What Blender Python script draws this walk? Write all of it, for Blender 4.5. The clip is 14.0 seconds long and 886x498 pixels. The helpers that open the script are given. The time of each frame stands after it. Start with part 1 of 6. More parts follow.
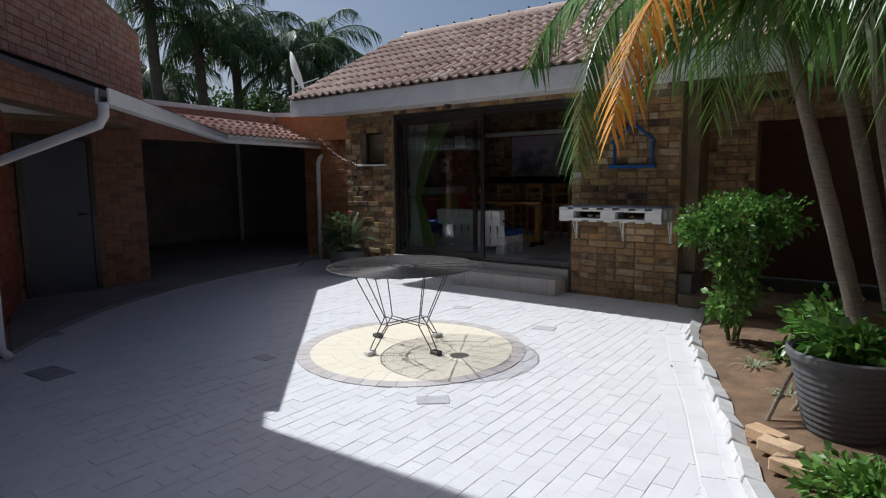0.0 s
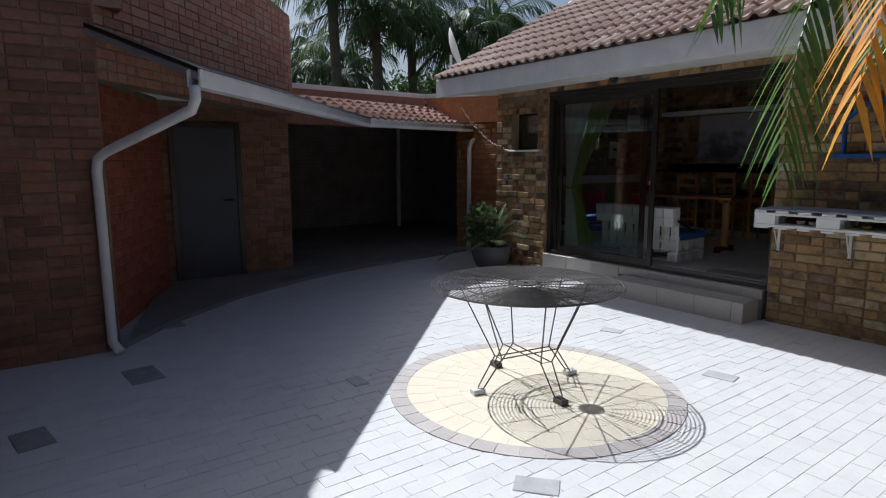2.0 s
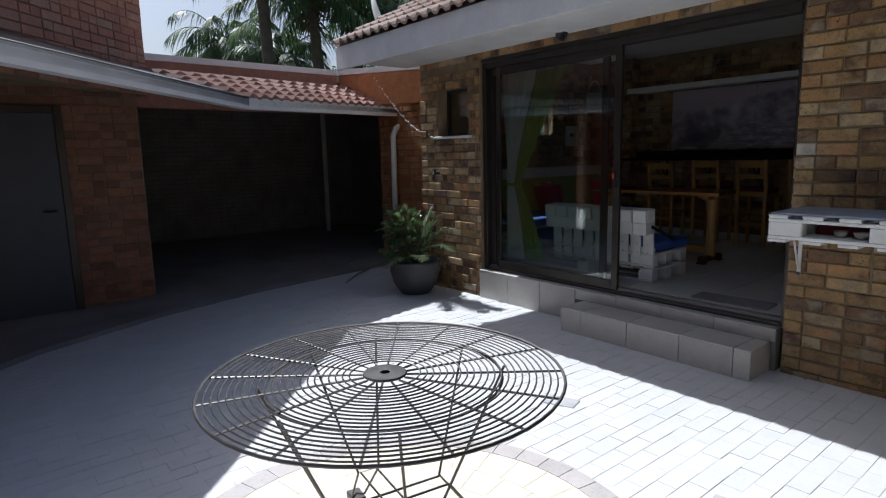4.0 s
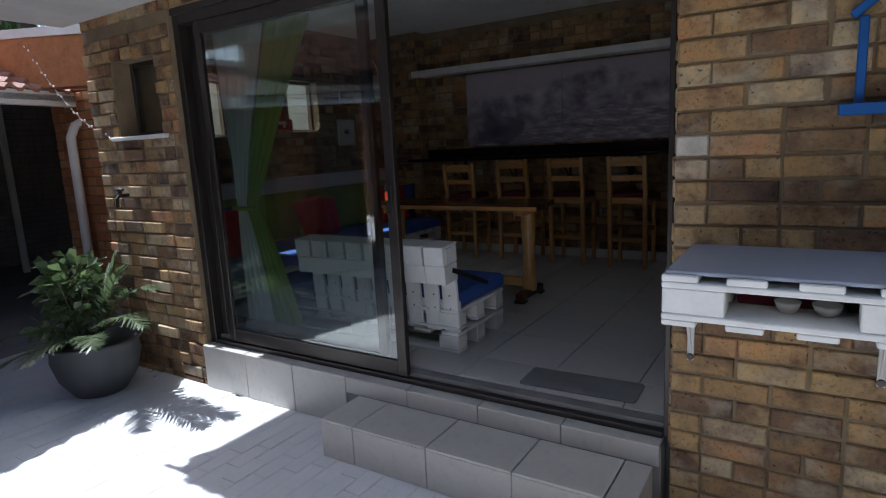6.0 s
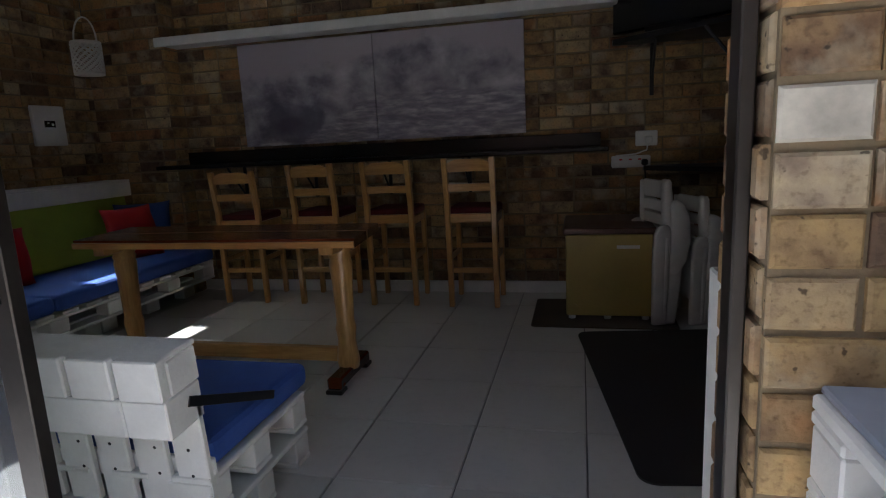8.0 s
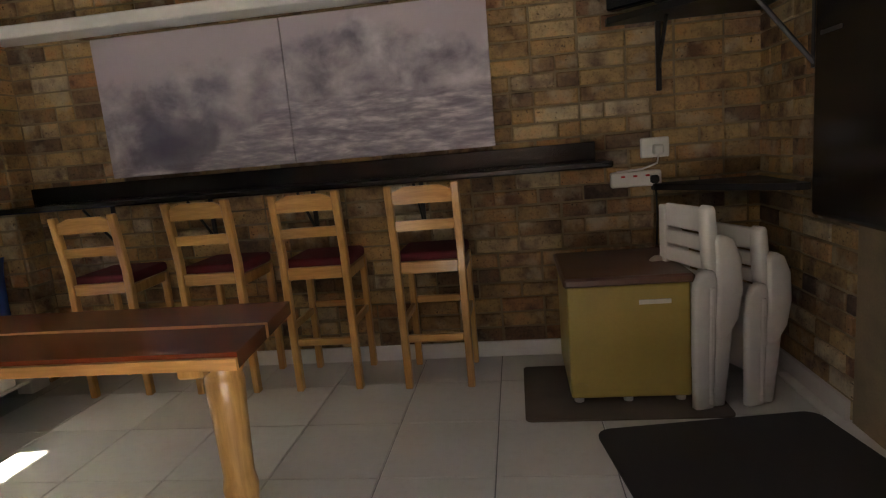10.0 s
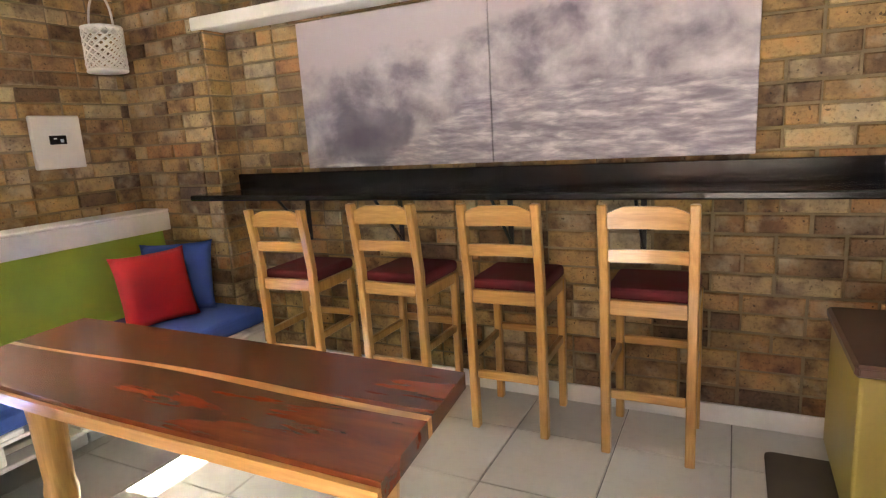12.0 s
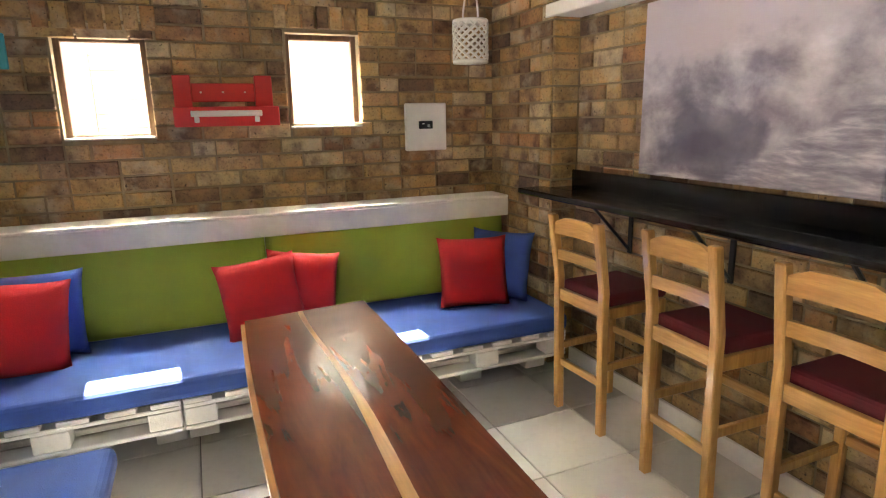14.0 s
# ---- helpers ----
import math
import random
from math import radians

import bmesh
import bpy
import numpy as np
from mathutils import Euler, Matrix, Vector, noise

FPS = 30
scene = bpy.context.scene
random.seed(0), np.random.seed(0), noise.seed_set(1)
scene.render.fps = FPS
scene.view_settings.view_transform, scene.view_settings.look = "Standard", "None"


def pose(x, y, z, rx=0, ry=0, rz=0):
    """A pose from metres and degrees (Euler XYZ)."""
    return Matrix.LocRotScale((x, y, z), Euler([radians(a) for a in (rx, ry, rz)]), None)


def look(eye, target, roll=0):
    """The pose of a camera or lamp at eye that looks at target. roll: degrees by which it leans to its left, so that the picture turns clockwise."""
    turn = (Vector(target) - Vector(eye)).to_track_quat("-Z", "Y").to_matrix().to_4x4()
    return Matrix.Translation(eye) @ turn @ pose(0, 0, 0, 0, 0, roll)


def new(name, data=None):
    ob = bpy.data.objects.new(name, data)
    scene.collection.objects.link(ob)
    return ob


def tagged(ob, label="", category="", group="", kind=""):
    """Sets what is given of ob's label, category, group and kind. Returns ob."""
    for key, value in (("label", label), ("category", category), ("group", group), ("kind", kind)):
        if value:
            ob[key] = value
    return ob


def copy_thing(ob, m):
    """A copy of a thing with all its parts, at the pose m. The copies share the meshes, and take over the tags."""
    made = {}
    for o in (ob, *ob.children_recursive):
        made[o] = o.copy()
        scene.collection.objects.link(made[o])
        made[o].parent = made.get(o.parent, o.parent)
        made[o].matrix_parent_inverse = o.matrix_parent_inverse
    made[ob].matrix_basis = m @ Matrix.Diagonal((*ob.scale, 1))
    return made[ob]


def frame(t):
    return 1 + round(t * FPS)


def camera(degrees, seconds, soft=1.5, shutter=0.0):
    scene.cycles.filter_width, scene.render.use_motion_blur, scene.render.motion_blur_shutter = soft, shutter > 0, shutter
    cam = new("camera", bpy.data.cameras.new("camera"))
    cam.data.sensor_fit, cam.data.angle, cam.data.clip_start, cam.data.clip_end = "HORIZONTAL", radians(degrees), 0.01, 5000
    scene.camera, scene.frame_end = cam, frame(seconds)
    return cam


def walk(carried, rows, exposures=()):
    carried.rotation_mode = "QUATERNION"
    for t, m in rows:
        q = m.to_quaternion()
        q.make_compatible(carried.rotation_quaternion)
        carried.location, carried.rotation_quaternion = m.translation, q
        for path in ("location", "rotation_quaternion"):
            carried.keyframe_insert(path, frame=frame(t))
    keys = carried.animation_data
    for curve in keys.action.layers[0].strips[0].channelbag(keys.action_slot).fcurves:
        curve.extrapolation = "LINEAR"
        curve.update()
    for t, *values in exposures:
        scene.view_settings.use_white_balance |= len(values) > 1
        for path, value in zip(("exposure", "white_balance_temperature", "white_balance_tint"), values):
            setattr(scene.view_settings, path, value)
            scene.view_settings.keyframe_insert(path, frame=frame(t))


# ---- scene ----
cam = camera(74.4, 14.0, soft=1.15)
PATH = [
    (0, (0.337, -0.036, 1.475), (-0.846, 1.558, 1.233), -0.6),
    (0.5, (0.241, 0.189, 1.484), (-1.104, 1.647, 1.223), -0.4),
    (1, (0.125, 0.426, 1.517), (-1.36, 1.737, 1.241), -0.1),
    (1.5, (0.034, 0.71, 1.539), (-1.528, 1.924, 1.25), -0.1),
    (2, (-0.108, 1.025, 1.56), (-1.706, 2.189, 1.259), -0.2),
    (2.2, (-0.191, 1.158, 1.557), (-1.795, 2.312, 1.247), -0.2),
    (4.3, (-1.412, 2.982, 1.511), (-2.909, 4.267, 1.181), -2.0),
    (4.5, (-1.541, 3.177, 1.521), (-2.983, 4.522, 1.185), -2.0),
    (5, (-1.812, 3.649, 1.498), (-3.163, 5.085, 1.161), -2.1),
    (5.5, (-2.068, 4.086, 1.519), (-3.286, 5.634, 1.174), -2.6),
    (6, (-2.294, 4.515, 1.54), (-3.356, 6.173, 1.187), -2.9),
    (6.5, (-2.529, 4.9, 1.541), (-3.438, 6.646, 1.185), -2.9),
    (7, (-2.708, 5.24, 1.518), (-3.421, 7.072, 1.15), -3.2),
    (7.5, (-2.877, 5.596, 1.479), (-3.427, 7.484, 1.113), -2.8),
    (8, (-2.975, 5.985, 1.478), (-3.435, 7.897, 1.112), -2.9),
    (8.5, (-3.025, 6.24, 1.494), (-3.363, 8.174, 1.113), -3.8),
    (10.8, (-3.305, 7.253, 1.538), (-3.564, 9.209, 1.216), -5.0),
    (11, (-3.297, 7.252, 1.575), (-3.665, 9.191, 1.248), -3.8),
    (11.5, (-3.347, 7.426, 1.612), (-4.026, 9.273, 1.256), -3.3),
    (12, (-3.411, 7.567, 1.646), (-4.296, 9.318, 1.258), -3.4),
    (12.5, (-3.457, 7.742, 1.707), (-4.67, 9.275, 1.285), -2.8),
    (13, (-3.421, 7.882, 1.704), (-4.892, 9.168, 1.279), -2.5),
    (13.5, (-3.334, 8.051, 1.744), (-5.036, 9.008, 1.312), -1.6),
    (14, (-3.306, 8.211, 1.779), (-5.106, 8.963, 1.336), -1.1),
]
EXPOSURES = [(0.0, 0.0, 5750, 9), (2.2, 0.08, 5700, 9), (4.5, 0.45, 5550, 9), (6.0, 1.02, 5400, 9), (7.0, 1.42, 5400, 9), (7.5, 1.70, 5500, 8), (8.7, 2.22, 6200, 9), (10.8, 4.45, 7400, 11), (11.5, 5.0, 7250, 11), (12.5, 5.43, 7200, 10), (14.0, 5.15, 7100, 10)]
walk(cam, [(t, look(eye, target, roll)) for t, eye, target, roll in PATH], EXPOSURES)

# ---- light ----
SUN_EL, SUN_AZ = 51.2, 3.2   # the sun stands over -x; its light travels towards +x and a little +y
world = bpy.data.worlds.new("sky")
scene.world = world
world.use_nodes = True
wn = world.node_tree.nodes
sky = wn.new("ShaderNodeTexSky")
sky.sky_type = "NISHITA"
sky.sun_disc = False
sky.sun_elevation = radians(SUN_EL)
sky.sun_rotation = radians(-90 - SUN_AZ)
wn["Background"].inputs[1].default_value = 0.074
sky.dust_density, sky.air_density = 4.0, 1.0
world.node_tree.links.new(sky.outputs[0], wn["Background"].inputs[0])
sun_data = bpy.data.lights.new("sun", "SUN")
sun_data.energy, sun_data.angle, sun_data.color = 4.85, radians(0.55), (1.0, 0.95, 0.87)
sun = new("sun", sun_data)
sun.matrix_basis = look((0, 0, 0), (math.cos(radians(SUN_EL)) * math.cos(radians(SUN_AZ)), math.cos(radians(SUN_EL)) * math.sin(radians(SUN_AZ)), -math.sin(radians(SUN_EL))))


# ---- materials ----
def node_mat(name):
    m = bpy.data.materials.new(name)
    m.use_nodes = True
    nt = m.node_tree
    return m, nt, nt.nodes["Principled BSDF"]


def ramp_node(nt, fac, stops, mode="LINEAR"):
    r = nt.nodes.new("ShaderNodeValToRGB")
    r.color_ramp.interpolation = mode
    while len(r.color_ramp.elements) < len(stops):
        r.color_ramp.elements.new(1.0)
    for e, (p, c) in zip(r.color_ramp.elements, stops):
        e.position, e.color = p, (*c, 1)
    nt.links.new(fac, r.inputs[0])
    return r


def noise_node(nt, scale, detail=4.0, vec=None, rough=0.55):
    n = nt.nodes.new("ShaderNodeTexNoise")
    n.inputs["Scale"].default_value, n.inputs["Detail"].default_value, n.inputs["Roughness"].default_value = scale, detail, rough
    if vec is not None:
        nt.links.new(vec, n.inputs["Vector"])
    return n


def mix_node(nt, a, b, fac, mode="MIX"):
    n = nt.nodes.new("ShaderNodeMix")
    n.data_type, n.blend_type = "RGBA", mode
    for sock, v in ((n.inputs[0], fac), (n.inputs[6], a), (n.inputs[7], b)):
        if isinstance(v, (int, float)):
            sock.default_value = v
        elif isinstance(v, tuple):
            sock.default_value = (*v, 1)
        else:
            nt.links.new(v, sock)
    return n.outputs[2]


def bump_link(nt, bsdf, height, strength, distance=0.01):
    b = nt.nodes.new("ShaderNodeBump")
    b.inputs["Strength"].default_value, b.inputs["Distance"].default_value = strength, distance
    nt.links.new(height, b.inputs["Height"])
    nt.links.new(b.outputs[0], bsdf.inputs["Normal"])


def coords(nt, stretch=None, per_object=True):
    """Object coordinates, shifted at random from object to object; stretch scales each axis."""
    tc = nt.nodes.new("ShaderNodeTexCoord").outputs["Object"]
    if per_object:
        oi = nt.nodes.new("ShaderNodeObjectInfo")
        mul = nt.nodes.new("ShaderNodeMath")
        mul.operation = "MULTIPLY"
        mul.inputs[1].default_value = 37.0
        nt.links.new(oi.outputs["Random"], mul.inputs[0])
        add = nt.nodes.new("ShaderNodeVectorMath")
        nt.links.new(tc, add.inputs[0])
        nt.links.new(mul.outputs[0], add.inputs[1])
        tc = add.outputs[0]
    if stretch:
        mp = nt.nodes.new("ShaderNodeMapping")
        mp.inputs["Scale"].default_value = stretch
        nt.links.new(tc, mp.inputs["Vector"])
        tc = mp.outputs[0]
    return tc


def plain(name, base, rough=0.55, vary=0.25, coarse=3.0, fine=60.0, bump=0.15, metal=0.0, stretch=None, per_object=True, spec=0.5):
    """A surface with stains at a coarse scale and grain at a fine one."""
    m, nt, b = node_mat(name)
    vec = coords(nt, stretch, per_object)
    n1, n2 = noise_node(nt, coarse, 5, vec), noise_node(nt, fine, 3, vec)
    dark, light = tuple(c * (1 - vary) for c in base), tuple(min(1, c * (1 + vary * 0.6)) for c in base)
    r1 = ramp_node(nt, n1.outputs[0], [(0.3, dark), (0.7, light)])
    r2 = ramp_node(nt, n2.outputs[0], [(0.25, (0.78, 0.78, 0.78)), (0.7, (1, 1, 1))])
    nt.links.new(mix_node(nt, r1.outputs[0], r2.outputs[0], min(1.0, vary * 2), "MULTIPLY"), b.inputs["Base Color"])
    rr = ramp_node(nt, n1.outputs[0], [(0.2, (rough * 0.8,) * 3), (0.8, (min(1, rough * 1.2),) * 3)])
    nt.links.new(rr.outputs[0], b.inputs["Roughness"])
    b.inputs["Metallic"].default_value, b.inputs["Specular IOR Level"].default_value = metal, spec
    if bump:
        bump_link(nt, b, n2.outputs[0], bump, 0.004)
    return m


def pieces(name, stops, joined=False, rough=0.8, speck=0.5, bump=0.35, fine=90.0, coarse=14.0, tint=(0.55, 0.5, 0.45), blotch=0.0):
    """Bricks, pavers and tiles: each piece takes its own tone out of stops; stains and pits lie over it."""
    m, nt, b = node_mat(name)
    if joined:
        rnd, vec = nt.nodes.new("ShaderNodeNewGeometry").outputs["Random Per Island"], coords(nt, None, False)
    else:
        rnd, vec = nt.nodes.new("ShaderNodeObjectInfo").outputs["Random"], coords(nt)
    r = ramp_node(nt, rnd, stops)
    n1, n2 = noise_node(nt, coarse, 6, vec, 0.65), noise_node(nt, fine, 4, vec)
    s1 = ramp_node(nt, n1.outputs[0], [(0.32, tint), (0.62, (1.08, 1.05, 1.0))])
    s2 = ramp_node(nt, n2.outputs[0], [(0.3, (0.45, 0.4, 0.36)), (0.48, (1, 1, 1))])
    c = mix_node(nt, r.outputs[0], s1.outputs[0], speck, "MULTIPLY")
    nt.links.new(mix_node(nt, c, s2.outputs[0], speck * 0.8, "MULTIPLY"), b.inputs["Base Color"])
    b.inputs["Roughness"].default_value = rough
    bump_link(nt, b, n2.outputs[0], bump, 0.006)
    if blotch:
        # burnt purple-grey and orange patches within a brick, and black pits
        n3, n4 = noise_node(nt, 7.5, 3, vec, 0.55), noise_node(nt, 55, 2, vec, 0.5)
        s3 = ramp_node(nt, n3.outputs[0], [(0.30, (0.50, 0.42, 0.52)), (0.43, (0.95, 0.92, 0.95)), (0.55, (1.08, 1.05, 0.95)), (0.70, (1.10, 0.82, 0.62))])
        s4 = ramp_node(nt, n4.outputs[0], [(0.27, (0.12, 0.10, 0.09)), (0.33, (1, 1, 1))])
        c = mix_node(nt, c, s2.outputs[0], speck * 0.8, "MULTIPLY")
        c = mix_node(nt, c, s3.outputs[0], blotch, "MULTIPLY")
        # pale lime bloom
        n5 = noise_node(nt, 4.6, 5, vec, 0.6)
        s5 = ramp_node(nt, n5.outputs[0], [(0.54, (0, 0, 0)), (0.70, (0.6, 0.6, 0.6))])
        c = mix_node(nt, c, (0.47, 0.42, 0.31), s5.outputs[0])
        nt.links.new(mix_node(nt, c, s4.outputs[0], blotch, "MULTIPLY"), b.inputs["Base Color"])
    return m


def wood(name, light, dark, rough=0.4, along=(1.2, 22, 22), coat=0.0):
    m, nt, b = node_mat(name)
    vec = coords(nt, along)
    n1, n2 = noise_node(nt, 1.6, 8, vec, 0.6), noise_node(nt, 9.0, 4, vec)
    n1.inputs["Distortion"].default_value = 1.2
    r1 = ramp_node(nt, n1.outputs[0], [(0.3, dark), (0.5, tuple((a + c) / 2 for a, c in zip(light, dark))), (0.68, light)])
    r2 = ramp_node(nt, n2.outputs[0], [(0.3, (0.7, 0.65, 0.6)), (0.6, (1, 1, 1))])
    nt.links.new(mix_node(nt, r1.outputs[0], r2.outputs[0], 0.6, "MULTIPLY"), b.inputs["Base Color"])
    b.inputs["Roughness"].default_value, b.inputs["Coat Weight"].default_value, b.inputs["Coat Roughness"].default_value = rough, coat, 0.12
    bump_link(nt, b, n2.outputs[0], 0.12, 0.002)
    return m


FACE = [(0.0, (0.133, 0.091, 0.066)), (0.12, (0.199, 0.129, 0.075)), (0.3, (0.29, 0.195, 0.1)), (0.5, (0.373, 0.257, 0.124)), (0.68, (0.432, 0.315, 0.158)), (0.8, (0.332, 0.174, 0.083)), (0.92, (0.465, 0.373, 0.224)), (1.0, (0.498, 0.423, 0.299))]
UPPER = [(0.0, (0.34, 0.165, 0.12)), (0.5, (0.44, 0.22, 0.155)), (1.0, (0.40, 0.26, 0.20))]
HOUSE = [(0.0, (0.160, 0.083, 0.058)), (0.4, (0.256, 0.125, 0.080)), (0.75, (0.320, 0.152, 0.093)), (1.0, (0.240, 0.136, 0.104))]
ORANGE = [(0.0, (0.38, 0.15, 0.06)), (0.5, (0.46, 0.20, 0.08)), (1.0, (0.50, 0.26, 0.12))]
PAVE = [(0.0, (0.605, 0.605, 0.62)), (0.5, (0.625, 0.625, 0.64)), (1.0, (0.64, 0.64, 0.65))]
M_BRICK, M_BRICKS = pieces("face_brick", FACE, False, 0.85, 0.8, 0.5, 75, 7.5, (0.42, 0.36, 0.32), 0.8), pieces("face_bricks", FACE, True, 0.85, 0.8, 0.5, 75, 7.5, (0.42, 0.36, 0.32), 0.8)
M_UPPER = pieces("upper_house_bricks", UPPER, True)
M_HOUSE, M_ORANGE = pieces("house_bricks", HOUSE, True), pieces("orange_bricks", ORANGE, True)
M_REDWALL = pieces("red_house_bricks", [(0.0, (0.30, 0.075, 0.045)), (0.5, (0.36, 0.09, 0.05)), (1.0, (0.40, 0.12, 0.07))], True)
M_MORTAR = plain("mortar", (0.25, 0.19, 0.115), 0.95, 0.3, 6, 120, 0.5)
M_PAVE = pieces("painted_paver", PAVE, False, 0.6, 0.14, 0.15, 50, 4)
M_PAVES = pieces("painted_pavers", PAVE, True, 0.6, 0.14, 0.15, 50, 4)
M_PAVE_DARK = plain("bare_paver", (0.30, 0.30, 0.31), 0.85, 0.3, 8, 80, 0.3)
# Paler copy of the bare paver: sunlight put into its colour.
M_PAVE_WORN_LIT = plain("worn_paver_lit", (0.46, 0.46, 0.47), 0.85, 0.2, 8, 80, 0.3)
M_JOINT, _nt, _b = node_mat("paver_joint")
_n = noise_node(_nt, 3.2, 5, coords(_nt, None, False), 0.7)
_nt.links.new(ramp_node(_nt, _n.outputs[0], [(0.35, (0.05, 0.05, 0.05)), (0.38, (0.62, 0.62, 0.63)), (1.0, (0.66, 0.66, 0.67))]).outputs[0], _b.inputs["Base Color"])
_b.inputs["Roughness"].default_value = 0.95
M_CREAM = pieces("cream_pavers", [(0, (0.72, 0.66, 0.53)), (1, (0.75, 0.69, 0.56))], True, 0.7, 0.1, 0.2, 60, 5)
M_RING = pieces("ring_pavers", [(0, (0.47, 0.44, 0.43)), (1, (0.56, 0.52, 0.51))], True, 0.8, 0.25, 0.2, 60, 5)
M_TILE = pieces("floor_tile", [(0, (0.50, 0.48, 0.45)), (1, (0.55, 0.53, 0.50))], False, 0.28, 0.12, 0.03, 30, 3)
M_TILES = pieces("floor_tiles", [(0, (0.50, 0.48, 0.45)), (1, (0.55, 0.53, 0.50))], True, 0.28, 0.12, 0.03, 30, 3)
M_STEP = pieces("step_tile", [(0, (0.47, 0.45, 0.42)), (1, (0.54, 0.52, 0.48))], False, 0.4, 0.2, 0.05, 30, 3)
M_GROUT = plain("grout", (0.22, 0.21, 0.20), 0.95, 0.2)
M_ROOF = pieces("clay_roof_tile", [(0, (0.36, 0.25, 0.20)), (0.5, (0.45, 0.33, 0.27)), (1, (0.52, 0.41, 0.34))], False, 0.75, 0.4, 0.25, 70, 8)
M_ROOFS = pieces("clay_roof_tiles", [(0, (0.30, 0.15, 0.11)), (0.5, (0.38, 0.20, 0.15)), (1, (0.45, 0.27, 0.21))], True, 0.75, 0.4, 0.25, 70, 8)
M_WHITE = plain("white_paint", (0.76, 0.75, 0.73), 0.5, 0.12, 4, 40, 0.1)
M_PALLET = plain("white_pallet_paint", (0.74, 0.74, 0.72), 0.55, 0.09, 9, 70, 0.3)
M_PLASTER = plain("white_plaster", (0.70, 0.69, 0.66), 0.9, 0.12, 2, 40, 0.2)
M_ALU = plain("bronze_aluminium", (0.055, 0.048, 0.043), 0.35, 0.2, 5, 80, 0.05, 0.6)
M_BLACK = plain("black_steel", (0.018, 0.018, 0.02), 0.4, 0.3, 5, 80, 0.1, 0.3)
M_WIRE = plain("galvanised_wire", (0.12, 0.113, 0.11), 0.45, 0.3, 9, 90, 0.1, 0.7)
M_CREAMBRICK = plain("cream_brick", (0.56, 0.52, 0.44), 0.85, 0.3, 12, 80, 0.4)
M_BLUEDOOR = plain("blue_grey_door_paint", (0.05, 0.058, 0.08), 0.5, 0.2, 3, 50, 0.1)
# Carport gloom and glare put into one grey; the surfaces' own colour is unknown.
M_CARPORT = plain("carport_gloom_grey", (0.30, 0.29, 0.295), 0.85, 0.3, 3, 60, 0.4)
# Grey for the carport ground, with the shade put into the colour.
M_SHADE_FLOOR = plain("carport_shade_grey", (0.24, 0.235, 0.24), 0.9, 0.3, 1.5, 40, 0.3)
M_SOIL = plain("garden_soil", (0.17, 0.105, 0.06), 0.95, 0.45, 5, 50, 0.8)
M_GROUND = plain("dry_lawn", (0.13, 0.13, 0.06), 0.95, 0.4, 0.6, 9, 0.5)


def glass_mat(name, tint=(0.9, 0.95, 0.92)):
    m, nt, b = node_mat(name)
    b.inputs["Transmission Weight"].default_value, b.inputs["Roughness"].default_value, b.inputs["IOR"].default_value = 1.0, 0.0, 1.65
    b.inputs["Base Color"].default_value = (*tint, 1)
    return m


M_GLASS = glass_mat("clear_glass")


# ---- building helpers ----
def add_box(bm, x0, x1, y0, y1, z0, z1, m=None, bevel=0.0):
    r = bmesh.ops.create_cube(bm, size=1)
    vs = r["verts"]
    for v in vs:
        v.co = Vector(((x0 + x1) / 2 + v.co.x * (x1 - x0), (y0 + y1) / 2 + v.co.y * (y1 - y0), (z0 + z1) / 2 + v.co.z * (z1 - z0)))
    if bevel:
        es = list({e for v in vs for e in v.link_edges})
        got = bmesh.ops.bevel(bm, geom=es, offset=bevel, segments=1 if bevel < 0.012 else 3, affect="EDGES", profile=0.5)
        vs = [v for v in got["verts"]] + [v for v in vs if v.is_valid]
    if m is not None:
        bmesh.ops.transform(bm, matrix=m, verts=list({v for v in vs if v.is_valid}))
    return bm


def box(x0, x1, y0, y1, z0, z1, bevel=0.0, m=None):
    return add_box(bmesh.new(), x0, x1, y0, y1, z0, z1, m, bevel)


def add_tube(bm, pts, r, sides=8, caps=True):
    """A round bar along a line of points; r is a radius or one per point."""
    pts = [Vector(p) for p in pts]
    rs = r if isinstance(r, (list, tuple)) else [r] * len(pts)
    rings, side = [], None
    for i, p in enumerate(pts):
        t = (pts[min(i + 1, len(pts) - 1)] - pts[max(i - 1, 0)]).normalized()
        if side is None:
            side = t.cross(Vector((0, 0, 1)))
            if side.length < 1e-3:
                side = Vector((1, 0, 0))
        side = (side - t * side.dot(t)).normalized()
        up = t.cross(side)
        rings.append([bm.verts.new(p + (side * math.cos(a) + up * math.sin(a)) * rs[i]) for a in [2 * math.pi * k / sides for k in range(sides)]])
    for a, b in zip(rings, rings[1:]):
        for k in range(sides):
            bm.faces.new((a[k], a[(k + 1) % sides], b[(k + 1) % sides], b[k]))
    if caps:
        bm.faces.new(rings[0][::-1])
        bm.faces.new(rings[-1])
    return bm


def tube(pts, r, sides=8):
    return add_tube(bmesh.new(), pts, r, sides)


def add_lathe(bm, prof, sides=24, at=(0, 0, 0), wave=None):
    """Turns a profile of (radius, height) about z."""
    rings = []
    for r, z in prof:
        rings.append([bm.verts.new((at[0] + r * math.cos(2 * math.pi * k / sides), at[1] + r * math.sin(2 * math.pi * k / sides), at[2] + z)) for k in range(sides)])
    for a, b in zip(rings, rings[1:]):
        for k in range(sides):
            bm.faces.new((a[k], a[(k + 1) % sides], b[(k + 1) % sides], b[k]))
    if prof[0][0] > 1e-4:
        bm.faces.new(rings[0][::-1])
    if prof[-1][0] > 1e-4:
        bm.faces.new(rings[-1])
    return bm


